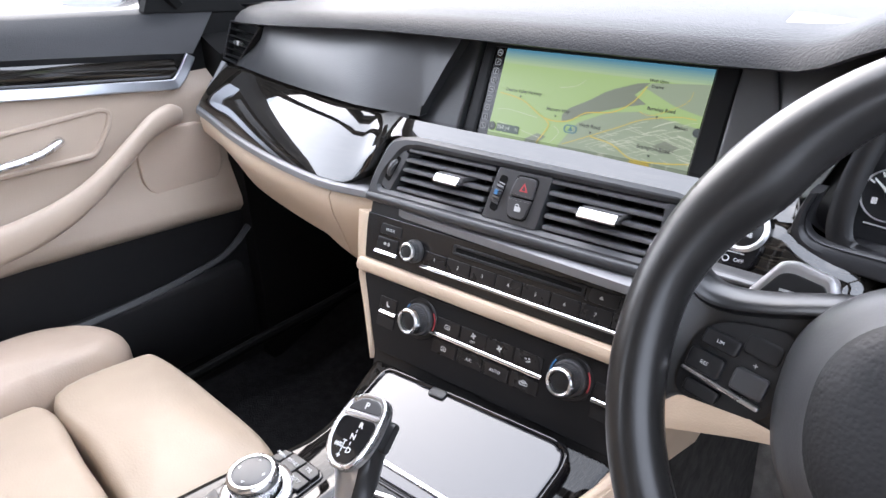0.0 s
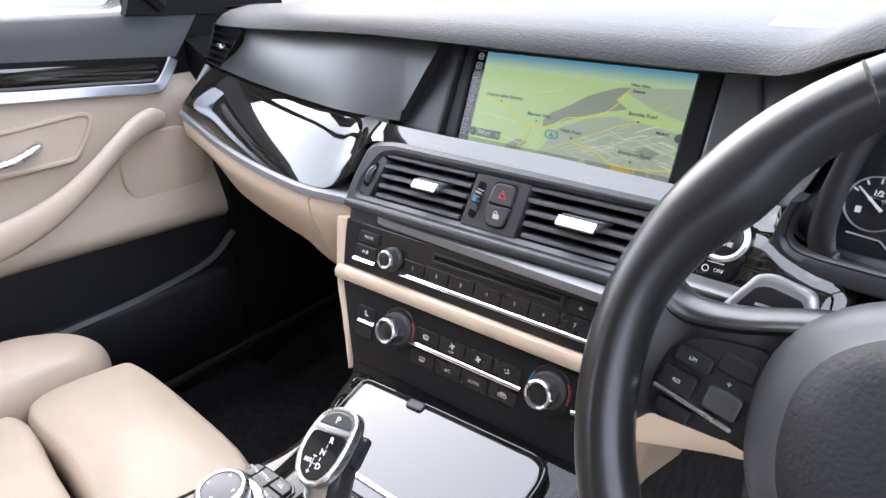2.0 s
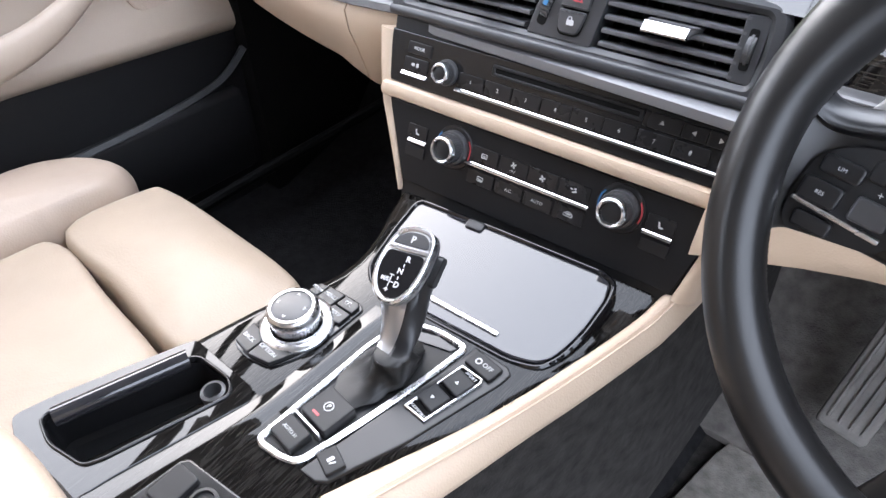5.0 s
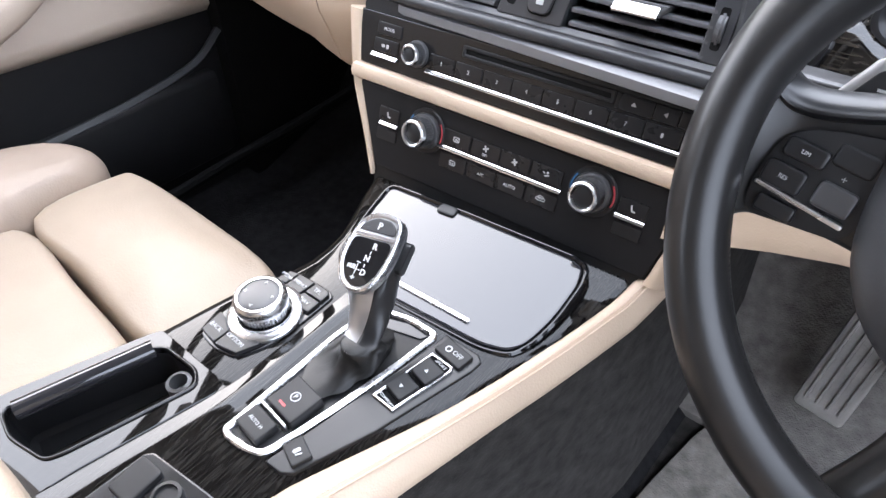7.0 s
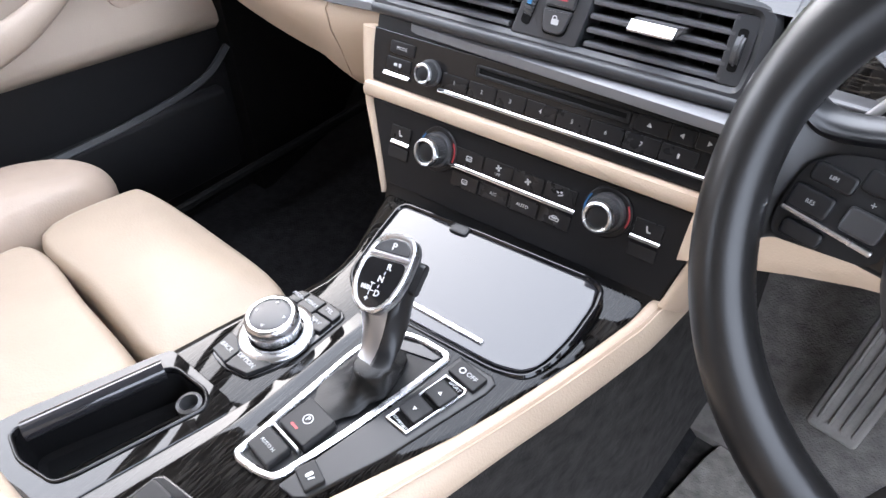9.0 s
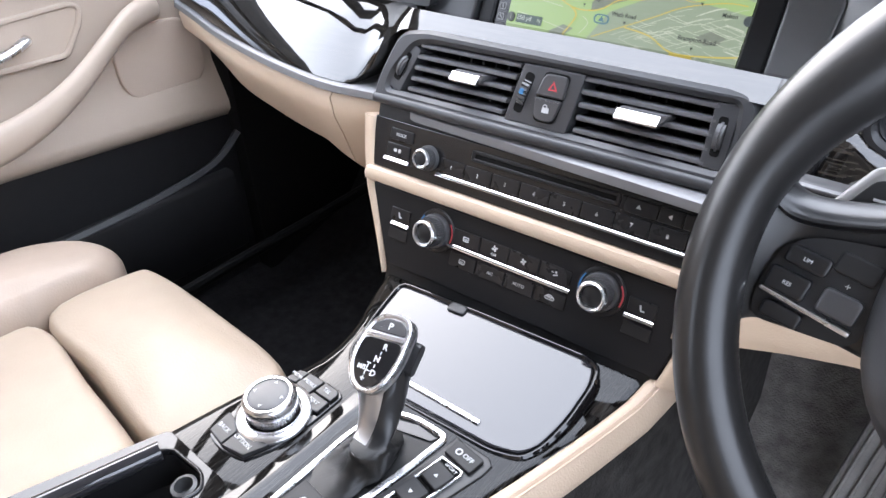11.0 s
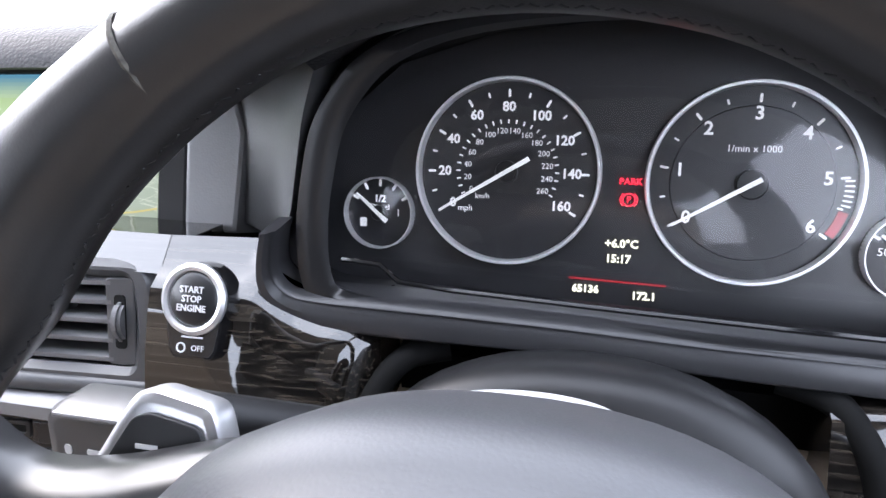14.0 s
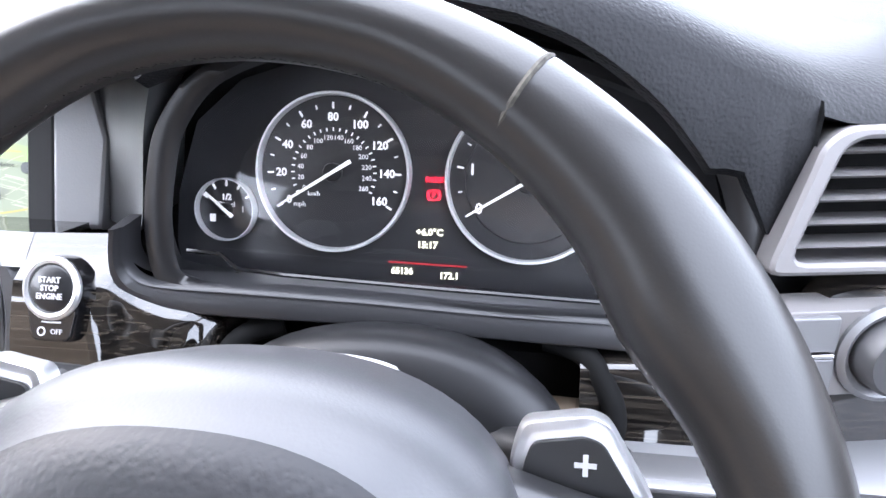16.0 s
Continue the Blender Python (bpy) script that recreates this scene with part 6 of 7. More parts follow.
def gear_lever():
    gl = thing("gear_lever", (0.010, 0.424, 0.437), "short satin chrome gear lever with a black leather boot", "gear lever")
    # leather boot
    secs = []
    for k, (z, rx, ry, dx, dy) in enumerate(((0.438, 0.024, 0.046, -0.003, 0.420), (0.4388, 0.0235, 0.042, -0.001, 0.422), (0.4412, 0.0210, 0.032, 0.003, 0.425), (0.4460, 0.0180, 0.0225, 0.007, 0.426), (0.453, 0.0165, 0.0185, 0.0090, 0.4255), (0.458, 0.0155, 0.0162, 0.0096, 0.4248), (0.463, 0.0150, 0.0155, 0.0098, 0.4244), (0.4645, 0.0138, 0.0140, 0.0098, 0.4242))):
        ring = []
        for i in range(48):
            a = 2 * math.pi * i / 48
            f = 1 + 0.09 * math.sin(5 * a + k) * (1 if 1 < k < 5 else 0.2) + 0.05 * math.sin(9 * a + 2 * k)
            ring.append((dx + rx * f * math.cos(a), dy + ry * f * math.sin(a), z))
        secs.append(ring)
    part("boot", loft(secs), M_BOOT, gl, "creased black leather boot", sharp=70)
    # head: a shield-shaped face in a satin bezel, its body tapering into the neck
    ax, side = Vector((-0.14, 0.80, 0.58)).normalized(), Vector((1, 0.15, 0.03))
    side = (side - ax * side.dot(ax)).normalized()
    face = side.cross(ax)
    O = Vector((-0.006, 0.462, 0.523))
    FM = Matrix.Translation(O) @ Matrix((side, ax, face)).transposed().to_4x4()
    shield = dense([(-0.0225, 0.008), (-0.0240, -0.004), (-0.0222, -0.017), (-0.0150, -0.0295), (-0.0035, -0.0345), (0.0075, -0.0310), (0.0150, -0.0190), (0.0180, -0.004), (0.0182, 0.010), (0.0165, 0.0225), (0.0090, 0.0295), (-0.0070, 0.0290), (-0.0180, 0.0210)], 4)
    mid = Vector((-0.003, -0.002))
    turn = [math.atan2(v - mid.y, u - mid.x) for u, v in shield]
    neck = [(0.0095, 0.4245, 0.4640, 0.0140, 0.0145), (0.0098, 0.4240, 0.4500, 0.0135, 0.0135)]
    rings = [(shrink(shield, 0.0030), 0.0008), (shrink(shield, 0.0010), 0.0003), (shield, -0.0016), (shield, -0.0060), (shrink(shield, 0.0006), -0.0100)]
    secs = [[FM @ Vector((u, v, w)) for u, v in r] for r, w in rings]
    last = secs[-1]
    nx, ny, nz, rx, ry = neck[0]
    goal = [Vector((nx + rx * math.cos(a), ny + ry * math.sin(a), nz)) for a in turn]
    for i in range(1, 9):
        t = i / 8
        k = 1 - (1 - t) ** 1.45
        drop = face * (-0.012 * math.sin(math.pi * t))
        secs.append([p * (1 - k) + q * k + drop * (1 - 0.4 * t) for p, q in zip(last, goal)])
    nx, ny, nz, rx, ry = neck[1]
    secs.append([Vector((nx + rx * math.cos(a), ny + ry * math.sin(a), nz)) for a in turn])
    head = part("head", loft(secs), M_LEVER, gl, "satin chrome lever head", sharp=60)
    order = sorted(range(len(turn)), key=lambda i: turn[i])
    around = [turn[i] for i in order]
    secs2 = []
    for row, sec in enumerate(secs[4:]):
        c = sum((Vector(p) for p in sec), Vector()) / len(sec)
        arc = []
        for j in range(25):
            a = radians(-62 - 3.2 * row + (180 + 3.2 * row) * j / 24)
            arc.append(Vector([interp(a, around, [sec[i][axis] for i in order]) for axis in range(3)]))
        secs2.append([c + (p - c) * 1.035 for p in arc] + [c + (p - c) * 0.8 for p in reversed(arc)])
    part("flank", loft(secs2), M_SATIN, head, "black grip flank", sharp=60)
    part("bezel", frame_bm(shield, shrink(shield, 0.0036), -0.006, 0.0024, 0.0012), M_CHROME, head, "satin chrome bezel", FM)
    fp = smooth2([(-0.0188, 0.0068), (-0.0204, -0.004), (-0.0190, -0.0155), (-0.0125, -0.0265), (-0.0035, -0.0308), (0.0058, -0.0280), (0.0118, -0.0175), (0.0145, -0.004), (0.0146, 0.0095)])
    fc = part("face", slab(fp, -0.010, 0.0013, 0.0005), M_PIANO, head, "gloss black face with gear letters", FM)
    for tx, s, d in (("R", 0.0020, 0.0030), ("N", -0.0005, -0.0075), ("D", 0.0010, -0.0185), ("M/S", -0.0105, -0.0165), ("+", -0.0058, -0.0245)):
        words(tx, 0.0066 if len(tx) == 1 else 0.0048, M_WHITE, fc, FM @ at(s, d, 0.0016, 3), bold=0.0002)
    part("gate_lines", merge(moved(slab(rounded(0.0008, 0.003, 0.0003, 1), 0, 0.0003), at(0.0006, -0.0023)), moved(slab(rounded(0.0008, 0.003, 0.0003, 1), 0, 0.0003), at(-0.0002, -0.0130)), moved(slab(rounded(0.0040, 0.0008, 0.0003, 1), 0, 0.0003), at(-0.0040, -0.0175)), moved(slab(rounded(0.0008, 0.009, 0.0003, 1), 0, 0.0003), at(-0.0058, -0.0170)), moved(slab(rounded(0.0040, 0.0009, 0.0003, 1), 0, 0.0003), at(-0.0058, -0.0118))), M_WHITE, fc, "", FM @ at(0, 0, 0.0014))
    part("chrome_bar", slab([(-0.0200, 0.0072), (0.0150, 0.0100), (0.0150, 0.0138), (-0.0196, 0.0112)], -0.008, 0.0022, 0.0007), M_CHROME, head, "", FM)
    pb = part("park_button", slab(smooth2([(-0.0186, 0.0122), (0.0142, 0.0148), (0.0128, 0.0212), (0.0070, 0.0258), (-0.0065, 0.0253), (-0.0150, 0.0190)]), -0.010, 0.0016, 0.001), M_GRAPHITE, head, "grey park button", FM)
    words("P", 0.0078, M_WHITE, pb, FM @ at(-0.001, 0.0190, 0.0019, 4), bold=0.0002)
    part("unlock_button", slab(rounded(0.010, 0.026, 0.004), -0.004, 0.0035, 0.0015), M_SATIN, head, "black unlock button", FM @ Matrix.Translation((0.0195, 0.004, -0.016)) @ Matrix.Rotation(radians(90), 4, "Y"))
    return gl


M_LEVER = material("lever_metal", (0.5, 0.5, 0.51), 0.34, 0.9, rough_vary=0.05)
gear_lever()


def menu_controller():
    mc = thing("menu_controller", (-0.095, 0.41, 0.435), "round satin chrome menu controller ringed by black keys", "controller")
    m = CN @ at(*cp(-0.0955, 0.4105))
    part("plate", slab(smooth2([cp(x, y) for x, y in ((-0.1285, 0.388), (-0.1260, 0.3625), (-0.1030, 0.3590), (-0.0770, 0.3640), (-0.0660, 0.388), (-0.0620, 0.425), (-0.0620, 0.459), (-0.0700, 0.4625), (-0.1080, 0.4605), (-0.1175, 0.4580), (-0.1210, 0.440))]), -0.002, 0.0022, 0.0010), M_PIANO, mc, "gloss black plate", CN)
    part("base_ring", lathe([(0.0335, 0.002), (0.0335, 0.0046), (0.0322, 0.0060), (0.0275, 0.0074), (0.0240, 0.0070), (0.0232, 0.0058), (0.0232, 0.002)], 72), M_CHROME, mc, "satin chrome base ring", m)
    body = part("dial", lathe([(0.0212, 0.003), (0.0208, 0.0130), (0.0214, 0.0150), (0.0228, 0.0160), (0.0232, 0.0190), (0.0232, 0.0232), (0.0222, 0.0258), (0.0200, 0.0272), (0.0180, 0.0270)], 72), M_CHROME, mc, "turning dial", m)
    part("ribbing", merge(*[moved(slab(rounded(0.0007, 0.0011, 0.0002, 1), 0.0045, 0.0142), Matrix.Rotation(2 * math.pi * i / 44, 4, "Z") @ Matrix.Translation((0.0213, 0, 0))) for i in range(44)]), M_CHROME, body, "fine ribs", m)
    # solid black ring puts the shade below the dial into colour
    part("dark_band", lathe([(0.0213, 0.0040), (0.0217, 0.0044), (0.0217, 0.0062), (0.0213, 0.0066)], 48), M_DARK, body, "black ring standing in for the shade under the dial", m)
    cap = part("cap", lathe([(0.0182, 0.0262), (0.0160, 0.0270), (0.0150, 0.0272), (0, 0.0279)], 48), M_GRAPHITE, body, "dark cap with four arrows", m)
    for a in range(4):
        part("arrow", frame_bm([(-0.0018, -0.001), (0.0018, -0.001), (0, 0.0016)], [(-0.0009, -0.0006), (0.0009, -0.0006), (0, 0.0007)], 0, 0.0003), M_WHITE, cap, "", m @ Matrix.Rotation(radians(90 * a + 20), 4, "Z") @ Matrix.Translation((0, 0.0132, 0.0274)))
    for tx, s, c, raw in (("BACK", 0.0058, (-0.1150, 0.3735), [(-0.1262, 0.3865), (-0.1240, 0.3650), (-0.1035, 0.3620), (-0.1035, 0.3775), (-0.1170, 0.3850)]), ("OPTION", 0.0058, (-0.0905, 0.3745), [(-0.1020, 0.3775), (-0.1020, 0.3620), (-0.0790, 0.3660), (-0.0700, 0.3860), (-0.0770, 0.3850)]),
                          ("MEDIA", 0.0046, (-0.1115, 0.4495), [(-0.1185, 0.4400), (-0.1065, 0.4430), (-0.1055, 0.4575), (-0.1145, 0.4560)]), ("MENU", 0.0054, (-0.0950, 0.4500), [(-0.1050, 0.4425), (-0.0870, 0.4405), (-0.0855, 0.4590), (-0.1040, 0.4580)]),
                          ("NAV", 0.0056, (-0.0760, 0.4385), [(-0.0855, 0.4395), (-0.0735, 0.4305), (-0.0645, 0.4320), (-0.0645, 0.4455), (-0.0845, 0.4455)]), ("TEL", 0.0056, (-0.0750, 0.4530), [(-0.0842, 0.4470), (-0.0645, 0.4470), (-0.0645, 0.4560), (-0.0680, 0.4595), (-0.0835, 0.4595)])):
        k = part("key", slab([cp(x, y) for x, y in raw], 0.0005, 0.0058, 0.0010), M_SATIN, mc, "", CN)
        words(tx, s, M_WHITE, k, CN @ at(*cp(*c), 0.0061, -3))
    return mc


menu_controller()


def storage_bin():
    sb = thing("cup_bin", (-0.13, 0.27, 0.40), "open black storage bin with a rolled-back cover", "storage bin")
    inn = [(-0.186, 0.219), (-0.180, 0.238), (-0.141, 0.328), (-0.133, 0.334), (-0.096, 0.336), (-0.083, 0.328), (-0.112, 0.232), (-0.118, 0.221), (-0.157, 0.213)]
    out = [(-0.208, 0.203), (-0.199, 0.236), (-0.1605, 0.334), (-0.1550, 0.3445), (-0.074, 0.3445), (-0.064, 0.336), (-0.092, 0.228), (-0.098, 0.1905), (-0.165, 0.1905)]
    pi, po = smooth2([cp(*p) for p in inn])[::-1], smooth2([cp(*p) for p in out])[::-1]
    part("surround", frame_bm(po, shrink(pi, -0.0025), -0.004, 0.0008, 0.0006), M_VENEER_BIN, sb, "dark lacquered wood surround", CN)
    part("rim", frame_bm(shrink(pi, -0.0028), pi, -0.004, 0.0030, 0.0010), M_HALF, sb, "gloss rim", CN)
    part("well", loft([[(x, y, w) for x, y in shrink(pi, -0.001)] for w in (-0.001, -0.025, -0.042)] + [[(x, y, -0.045) for x, y in shrink(pi, 0.006)]], caps=False), M_SATIN, sb, "black well of the bin", CN)
    part("well_floor", slab(shrink(pi, -0.002), -0.049, -0.0445), M_BLACK, sb, "", CN)
    part("body", loft([[(x, y, w) for x, y in shrink(po, 0.001)] for w in (-0.003, -0.2)], caps=False), M_BLACK, sb, "", CN)
    a, b = [CN @ Vector((*cp(*p), 0.003)) for p in ((-0.1755, 0.226), (-0.1400, 0.328))]
    part("roller_cover", tube([a, a + (b - a) * 0.5, b], 0.0085, 16), M_PIANO_LID, sb, "rolled gloss black cover")
    for x0, x1 in ((-0.155, -0.125), (-0.138, -0.108)):
        a, b = [CN @ Vector((*cp(*p), -0.042)) for p in ((x0, 0.224), (x1, 0.326))]
        part("floor_rib", tube([a, b], 0.0026, 8), M_HALF, sb)
    part("catch", lathe([(0.0105, -0.02), (0.0105, 0.0), (0.0075, 0.001), (0.0065, -0.012), (0, -0.012)], 24), M_GRAPHITE, sb, "round cup clamp", CN @ at(*cp(-0.1000, 0.3225), -0.003))
    # switch plate behind the selector
    ps = thing("rear_switch_plate", (-0.05, 0.26, 0.43), "satin black plate with a square key and a socket", "control panel")
    raw = [(-0.0605, 0.269), (-0.0550, 0.2745), (0.010, 0.2815), (0.016, 0.276), (0.008, 0.20), (-0.066, 0.20)]
    part("plate", slab([cp(x, y) for x, y in raw][::-1], -0.002, 0.0040, 0.0014), M_HALF, ps, "", CN)
    part("key", slab(rounded(0.024, 0.030, 0.003), 0.0, 0.005, 0.0015), M_BLACK, ps, "square black key", CN @ at(*cp(-0.0445, 0.2535), 0.003, 3))
    part("socket", lathe([(0.011, 0.0), (0.011, 0.005), (0.0085, 0.0055), (0.008, 0.003), (0, 0.003)], 28), M_BLACK, ps, "round socket cover", CN @ at(*cp(-0.0165, 0.2605), 0.003))


storage_bin()


# ---------------------------------------------------------------- passenger seat
def cushion(outline, z0, crown, roll, n_up=5):
    """A padded block: an outline with rounded upper edge and a crowned top."""
    c = Vector((sum(p[0] for p in outline) / len(outline), sum(p[1] for p in outline) / len(outline)))
    secs = [[(x, y, z0 - 0.14) for x, y in outline]]
    for i in range(n_up + 1):
        a = radians(90 * i / n_up)
        k = roll * (1 - math.cos(a))
        secs.append([(c.x + (x - c.x) * (1 - k / max(0.05, (Vector((x, y)) - c).length)), c.y + (y - c.y) * (1 - k / max(0.05, (Vector((x, y)) - c).length)), z0 - roll + roll * math.sin(a)) for x, y in outline])
    base = secs[-1]
    for f in (0.82, 0.6, 0.35, 0.12):
        secs.append([(c.x + (x - c.x) * f, c.y + (y - c.y) * f, z0 + crown * (1 - f * f)) for x, y, _ in base])
    return loft(secs)


def seat():
    se = thing("passenger_seat", (-0.38, 0.1, 0.1), "cream leather front seat with thigh support", "seat", "front seats")
    thigh = dense([(-0.545, 0.372), (-0.40, 0.362), (-0.245, 0.350), (-0.218, 0.38), (-0.205, 0.47), (-0.235, 0.505), (-0.38, 0.515), (-0.515, 0.51), (-0.548, 0.485)])
    part("thigh_support", cushion(thigh, 0.348, 0.012, 0.019), M_SEAT, se, "cream leather thigh support", sharp=80)
    main = dense([(-0.53, -0.25), (-0.24, -0.25), (-0.225, 0.0), (-0.232, 0.30), (-0.25, 0.338), (-0.40, 0.352), (-0.53, 0.36), (-0.555, 0.30), (-0.56, 0.0)])
    part("cushion", cushion(main, 0.342, 0.008, 0.017), M_SEAT, se, "cream leather seat cushion", sharp=80)
    bol = dense([(-0.70, -0.2), (-0.57, -0.2), (-0.556, 0.2), (-0.553, 0.42), (-0.565, 0.475), (-0.61, 0.50), (-0.67, 0.47), (-0.71, 0.38), (-0.72, 0.1)])
    part("bolster", cushion(bol, 0.372, 0.020, 0.048, 8), M_BOLSTER, se, "raised outer seat bolster", sharp=80)
    bol = dense([(-0.222, -0.2), (-0.195, -0.2), (-0.19, 0.2), (-0.20, 0.33), (-0.222, 0.345), (-0.232, 0.3), (-0.225, 0.1)])
    part("inner_bolster", cushion(bol, 0.35, 0.002, 0.012), M_SEAT, se, "", sharp=80)
    back = dense([(-0.62, -0.02), (-0.2, -0.02), (-0.2, 0.55), (-0.28, 0.66), (-0.54, 0.66), (-0.62, 0.55)])
    part("backrest", cushion(back, 0.0, 0.02, 0.04), M_SEAT, se, "cream leather backrest", Matrix.Translation((0.0, -0.20, 0.34)) @ Matrix.Rotation(radians(72), 4, "X"), sharp=80)
    part("seat_base", slab([(-0.66, -0.22), (-0.24, -0.22), (-0.24, 0.40), (-0.64, 0.40)], 0.06, 0.22), M_BLACK, se, "black seat base")
    copy_thing(se, Matrix.Translation((-0.38 + 0.775, 0.1 - 0.32, 0.1)))
    ar = thing("armrest", (-0.05, 0.08, 0.42), "cream leather centre armrest", "armrest")
    lid = dense([(-0.20, -0.10), (0.02, -0.10), (0.02, 0.14), (-0.01, 0.185), (-0.10, 0.20), (-0.185, 0.19), (-0.205, 0.14)])
    part("pad", cushion(lid, 0.462, 0.004, 0.016), M_SEAT, ar, "padded cream top", sharp=80)


seat()


# ---------------------------------------------------------------- passenger door
def door():
    dr = thing("passenger_door", (-0.82, 0.4, 0.1), "cream passenger door card with dark wood strip and pull handle", "car door")
    def sheet(name, rows, mat, lab="", sharp=60):
        """rows: y, and then the section's (x, z) points."""
        return part(name, loft([[(x, y, z) for x, z in sec] for y, sec in rows]), mat, dr, lab, sharp=sharp)
    ys = [-0.35, 0.0, 0.25, 0.45, 0.55, 0.65, 0.72, 0.765]
    drop = lambda y: 0.0 - 0.10 * max(0, y - 0.45)
    # dark upper pad with the window sill
    pad = lambda y: [(-0.90, 0.66), (-0.90, 0.795 + drop(y) * 0.6), (-0.862, 0.797 + drop(y) * 0.6), (-0.835, 0.790 + drop(y) * 0.6), (-0.812, 0.768 + drop(y)), (-0.798, 0.740 + drop(y)), (-0.803, 0.734 + drop(y)), (-0.83, 0.66)]
    rows = [[(x, y, z) for x, z in pad(y)] for y in ys[:-1]]
    rows.append([(x, 0.785 + (z - 0.70) * 1.15, z) for x, z in pad(0.80)])        # slanted end towards the pillar
    part("upper_pad", loft(rows), M_DOORPAD, dr, "dark grained upper pad", sharp=60)
    part("end_seal", loft([[(x, y, z) for x, z in ((-0.90, 0.40), (-0.90, 0.80), (-0.845, 0.80), (-0.835, 0.76), (-0.835, 0.40))] for y in (0.76, 0.90, 1.05)]), M_DARK, dr, "black seal at the door's front edge")
    sheet("wood_strip", [(y, [(-0.83, 0.68 + drop(y)), (-0.799, 0.697 + drop(y)), (-0.796, 0.715 + drop(y)), (-0.799, 0.731 + drop(y)), (-0.83, 0.731 + drop(y))]) for y in ys[:-1] + [0.755]], M_VENEER_DOOR, "dark lacquered wood strip")
    line = [(-0.796, y, 0.6895 + drop(y)) for y in ys[:-2]] + [(-0.796, 0.735, 0.660), (-0.796, 0.752, 0.664), (-0.795, 0.768, 0.682), (-0.795, 0.782, 0.702)]
    part("chrome_strip", ribbon(smooth_line(line, 4), (1, 0, 0.2), 0.017, 0.006), M_BLUECHROME, dr, "satin metal strip")
    sheet("card", [(y, [(-0.86, 0.40), (-0.86, 0.69), (-0.805, 0.684 + drop(y)), (-0.803, 0.66 + drop(y)), (-0.806, 0.60), (-0.812, 0.54), (-0.812, 0.50), (-0.80, 0.470), (-0.785, 0.452 - 0.05 * max(0, y - 0.4)), (-0.785, 0.435 - 0.05 * max(0, y - 0.4)), (-0.80, 0.42 - 0.05 * max(0, y - 0.4))]) for y in ys + [0.84, 0.92]], M_DOORC, "cream leather door card")
    sheet("lower_card", [(y, [(-0.90, 0.02), (-0.90, 0.45), (-0.80, 0.43 - 0.05 * max(0, y - 0.4)), (-0.80, 0.32), (-0.805, 0.02)]) for y in ys + [0.84, 0.92]], M_BLACK, "black lower door panel")
    rim = smooth_line([(-0.775, 0.0, 0.31), (-0.77, 0.3, 0.300), (-0.768, 0.50, 0.305), (-0.766, 0.65, 0.315), (-0.765, 0.76, 0.335), (-0.766, 0.82, 0.375)], 6)
    part("map_pocket", ribbon(rim, (1, 0, 0.5), 0.012, 0.008), M_PANEL, dr, "black map pocket rim")
    sheet("pocket_wall", [(y, [(-0.80, 0.12), (-0.775, 0.14), (-0.772, 0.29), (-0.778, 0.30), (-0.80, 0.30)]) for y in (-0.2, 0.2, 0.5, 0.7, 0.80)], M_BLACK, "")
    # pull handle sweeping down into the armrest
    line = smooth_line([(-0.795, 0.742, 0.606), (-0.782, 0.715, 0.611), (-0.768, 0.675, 0.603), (-0.756, 0.63, 0.578), (-0.750, 0.58, 0.545), (-0.748, 0.52, 0.513), (-0.75, 0.44, 0.490), (-0.752, 0.3, 0.478), (-0.756, 0.0, 0.475)], 6)
    secs = []
    for i, p in enumerate(line):
        w = interp(i, [0, 6, 18, 30, len(line)], [0.013, 0.021, 0.024, 0.027, 0.032])
        secs.append([(p.x + 0.013 * math.cos(a), p.y + 0.35 * w * math.sin(a), p.z + w * math.copysign(abs(math.sin(a)) ** 0.7, math.sin(a))) for a in [2 * math.pi * k / 14 for k in range(14)]])
    part("pull_handle", loft(secs), M_DOORC, dr, "cream leather pull handle", sharp=70)
    # handle recess and lever
    rc = [(-0.16, -0.028), (0.070, -0.028), (0.100, 0.012), (0.105, 0.030), (0.095, 0.034), (-0.16, 0.020)]
    RC = Matrix.Translation((-0.8045, 0.52, 0.602)) @ Matrix(((0, 0, 1), (1, 0, 0), (0, 1, 0))).to_4x4()
    pr = smooth2(rc)
    part("recess_rim", frame_bm(shrink(pr, -0.008), pr, -0.004, 0.004, 0.002), M_DOORC, dr, "moulded rim of the handle recess", RC)
    part("recess", slab(pr, -0.004, -0.0005), M_DOORC, dr, "", RC)
    lv = smooth_line([(-0.797, 0.36, 0.588), (-0.787, 0.44, 0.588), (-0.784, 0.50, 0.594), (-0.790, 0.535, 0.604), (-0.801, 0.545, 0.607)], 6)
    part("door_lever", tube(lv, 0.0058, 10, 1.2), M_CHROME, dr, "satin chrome door lever")
    # loudspeaker grille
    SPK = Matrix.Translation((-0.8075, 0.735, 0.525)) @ Matrix(((0, 0, 1), (1, 0, 0), (0, 1, 0))).to_4x4()
    part("speaker_grille", slab(rounded(0.155, 0.125, 0.05, 8), -0.003, 0.005, 0.004), M_GRILLE, dr, "cream perforated loudspeaker grille", SPK)
    part("window_frame", tube([(-0.84, 0.80, 0.785), (-0.80, 0.62, 0.98), (-0.74, 0.35, 1.20), (-0.72, 0.0, 1.26)], 0.016, 8), M_DARK, dr, "black window frame")
    part("mirror_corner", loft([[(x, y, z) for y, z in ((0.735, 0.776), (0.99, 0.755), (0.99, 0.86), (0.80, 0.93))] for x in (-0.852, -0.832)]), M_DARK, dr, "black mirror corner trim")


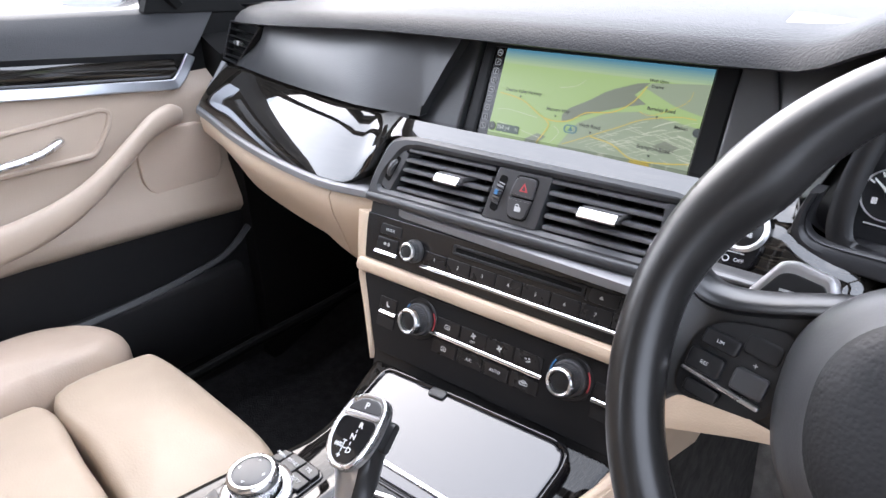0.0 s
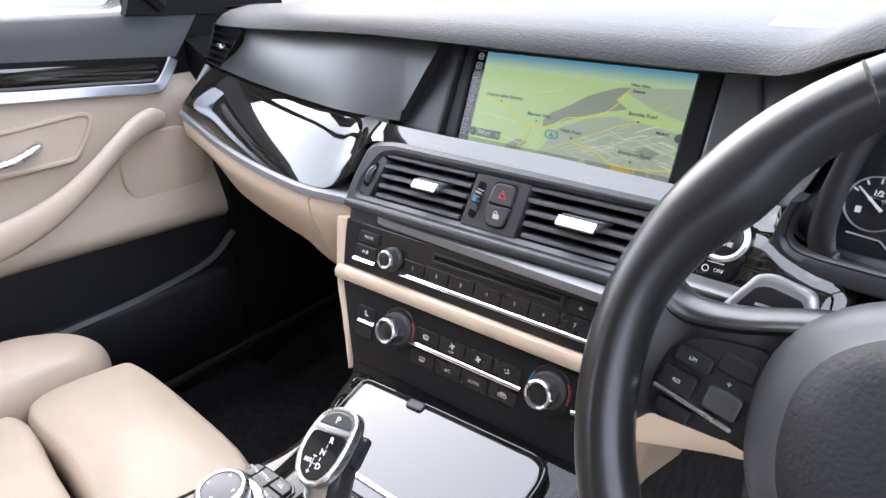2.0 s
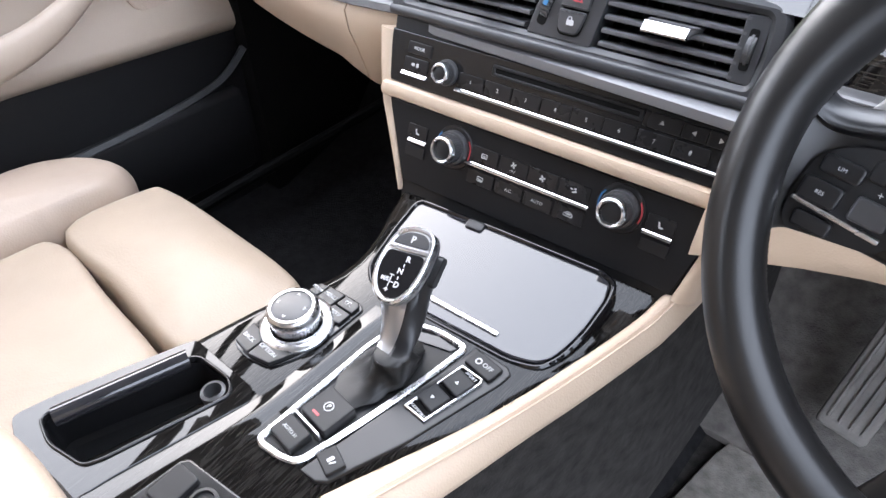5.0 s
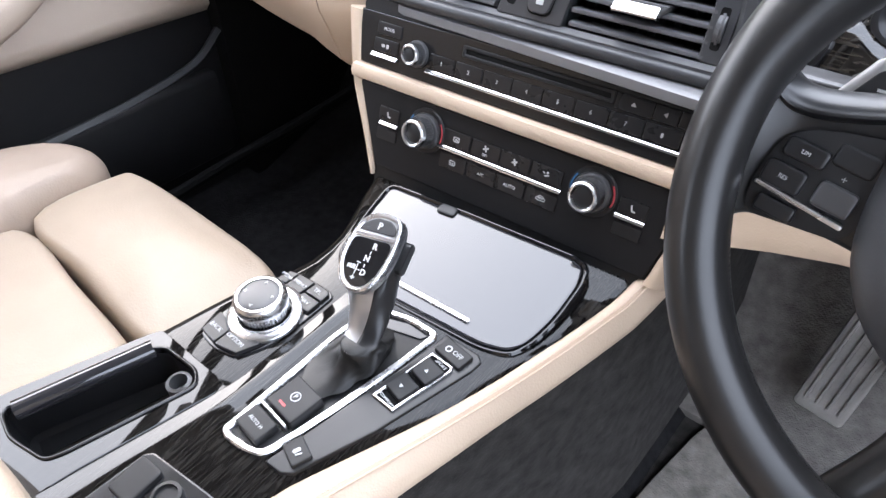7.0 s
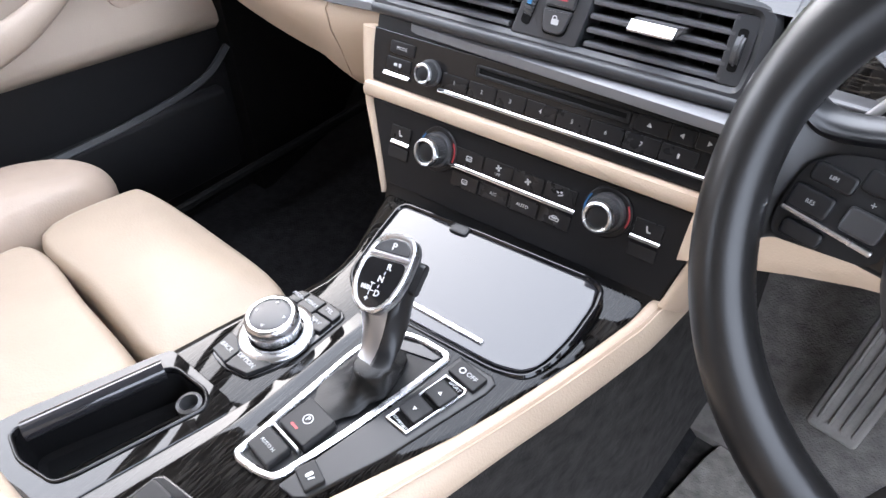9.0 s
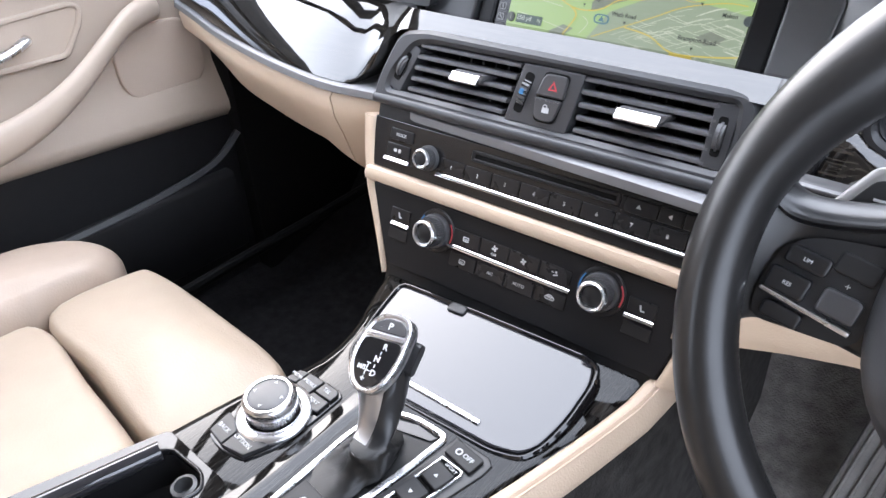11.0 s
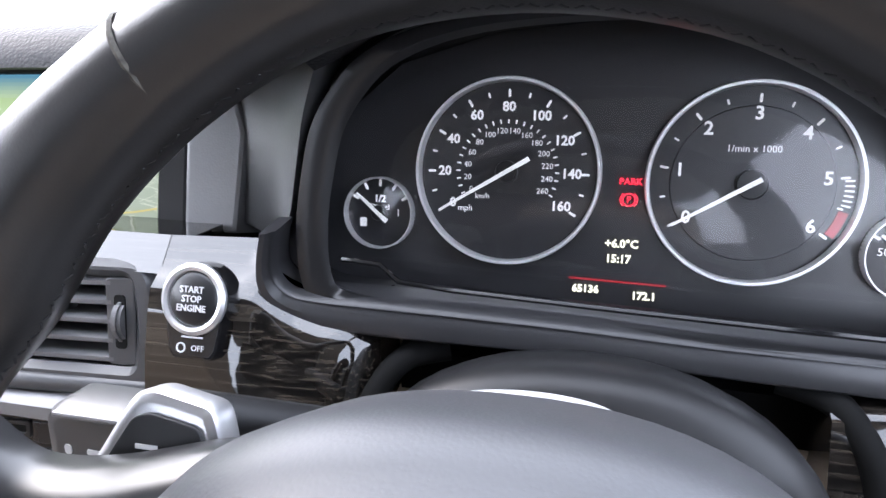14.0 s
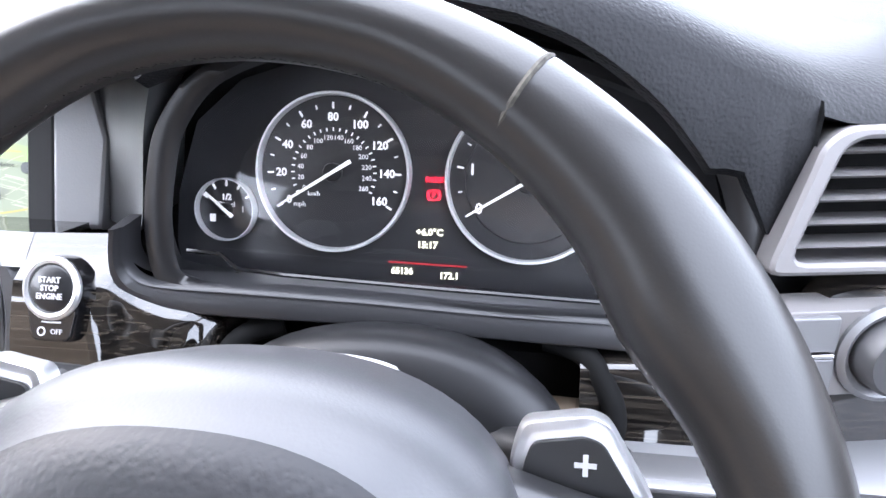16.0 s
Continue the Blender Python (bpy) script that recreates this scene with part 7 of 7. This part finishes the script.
M_BLUECHROME = material("brushed_strip", (0.62, 0.64, 0.68), 0.3, 1.0, rough_vary=0.05)
M_GRILLE = material("speaker_cloth", (0.5, 0.40, 0.32), 0.7, bump=0.8, bump_scale=900, vary=0.06)
door()


def outside_mirror():
    om = thing("door_mirror", (-1.03, 0.80, 0.82), "silver door mirror with bright rim, outside the window", "mirror")
    secs = []
    for y, k in ((0.74, 0.94), (0.76, 1.0), (0.82, 0.95), (0.88, 0.75), (0.92, 0.35)):
        secs.append([(0.105 * k * math.copysign(abs(math.cos(a)) ** 0.6, math.cos(a)), y - 0.76, 0.07 * k * math.copysign(abs(math.sin(a)) ** 0.6, math.sin(a))) for a in [2 * math.pi * i / 28 for i in range(28)]])
    OM = Matrix.Translation((-1.085, 0.765, 0.838)) @ Matrix.Rotation(radians(28), 4, "Z")
    part("shell", loft(secs), material("silver_paint", (0.55, 0.55, 0.55), 0.25, 0.7, coat=1.0), om, "silver painted shell", OM, sharp=70)
    part("glass", moved(slab(rounded(0.18, 0.115, 0.03), 0, 0.003), OM @ leaning(0, -0.022, 0, 0.0)), M_MIRROR, om, "mirror glass")
    part("foot", tube([(-1.02, 0.83, 0.81), (-0.88, 0.84, 0.79)], 0.020, 10), M_BLACK, om, "")


M_MIRROR = material("mirror_glass", (0.85, 0.87, 0.88), 0.02, 1.0)
outside_mirror()


# ---------------------------------------------------------------- end vent on the passenger side
def end_vent():
    ev = thing("side_vent", (-0.70, 0.82, 0.70), "black air vent at the passenger end of the dashboard", "air vent")
    EV = leaning(-0.70, 0.826, 0.722, 0.35, -14)
    outer = [(-0.066, -0.032), (0.010, -0.034), (0.090, 0.036), (0.070, 0.040), (-0.058, 0.036)]
    part("vent_frame", frame_bm(outer, shrink(outer, 0.004), -0.02, 0.004, 0.0015), M_SIDE, ev, "", EV)
    part("housing", slab(shrink(outer, 0.003), -0.03, -0.010), M_DARK, ev, "", EV)
    for i in range(5):
        v = -0.022 + 0.011 * i
        part("blade", loft([[(u, v + a, b) for a, b in ((-0.001, -0.012), (0.001, -0.012), (0.0016, 0.0), (0, 0.003), (-0.0016, 0.0))] for u in (-0.058 + 0.001 * i, 0.016 + 0.0135 * i)]), M_SATIN, ev, "", EV)
    part("slider", slab(rounded(0.022, 0.008, 0.003), -0.004, 0.008, 0.0015), M_CHROME, ev, "chrome slider", EV @ at(0.0, 0.002))


end_vent()


# ---------------------------------------------------------------- footwells
def pedals():
    pd = thing("accelerator_pedal", (0.285, 0.93, 0.09), "tall ribbed grey rubber accelerator pedal", "pedal")
    PM = Matrix.Translation((0.312, 0.89, 0.125)) @ Matrix.Rotation(radians(62), 4, "X") @ Matrix.Rotation(radians(-6), 4, "Z")
    part("plate", slab(rounded(0.062, 0.20, 0.008), 0.0, 0.012, 0.004), M_RUBBER, pd, "", PM @ at(0, 0.10))
    for i in range(4):
        part("rib", slab(rounded(0.004, 0.17, 0.0015), 0.011, 0.0155, 0.001), M_RUBBER, pd, "", PM @ at(-0.021 + 0.014 * i, 0.10))
    bp = thing("brake_pedal", (0.41, 0.93, 0.1), "grey rubber brake pedal", "pedal")
    BM = Matrix.Translation((0.415, 0.90, 0.24)) @ Matrix.Rotation(radians(60), 4, "X")
    part("plate", slab(rounded(0.09, 0.06, 0.01), 0.0, 0.012, 0.004), M_RUBBER, bp, "", BM)
    part("arm", tube([(0.415, 0.91, 0.24), (0.415, 0.98, 0.40), (0.415, 1.02, 0.60)], 0.010, 8), M_BLACK, bp)
    mt = dense([(0.20, 0.30), (0.60, 0.30), (0.62, 0.80), (0.50, 0.83), (0.40, 0.82), (0.27, 0.83), (0.20, 0.80)], 4)
    solo("floor_mat", slab(mt, 0.062, 0.070, 0.002), material("grey_mat", (0.32, 0.295, 0.265), 0.95, bump=1.0, bump_scale=420, vary=0.5, vary_scale=50, spec=0.1), "dark grey driver's floor mat", "mat")



def toe_board():
    # carpet paler than the main floor: driver's door daylight painted in
    secs = [[(x, y, z) for y, z in ((0.83, 0.062), (0.83, 0.074), (0.93, 0.10), (1.05, 0.185), (1.17, 0.33), (1.19, 0.32), (1.07, 0.17), (0.94, 0.085))] for x in (0.09, 0.20, 0.35, 0.5, 0.66)]
    solo("toe_board", loft(secs), material("toe_board_carpet", (0.21, 0.195, 0.18), 0.95, bump=1.0, bump_scale=450, vary=0.45, vary_scale=50, spec=0.1), "grey carpet rising under the pedals, lightened for door daylight", "carpet", kind="structure")


pedals()
toe_board()
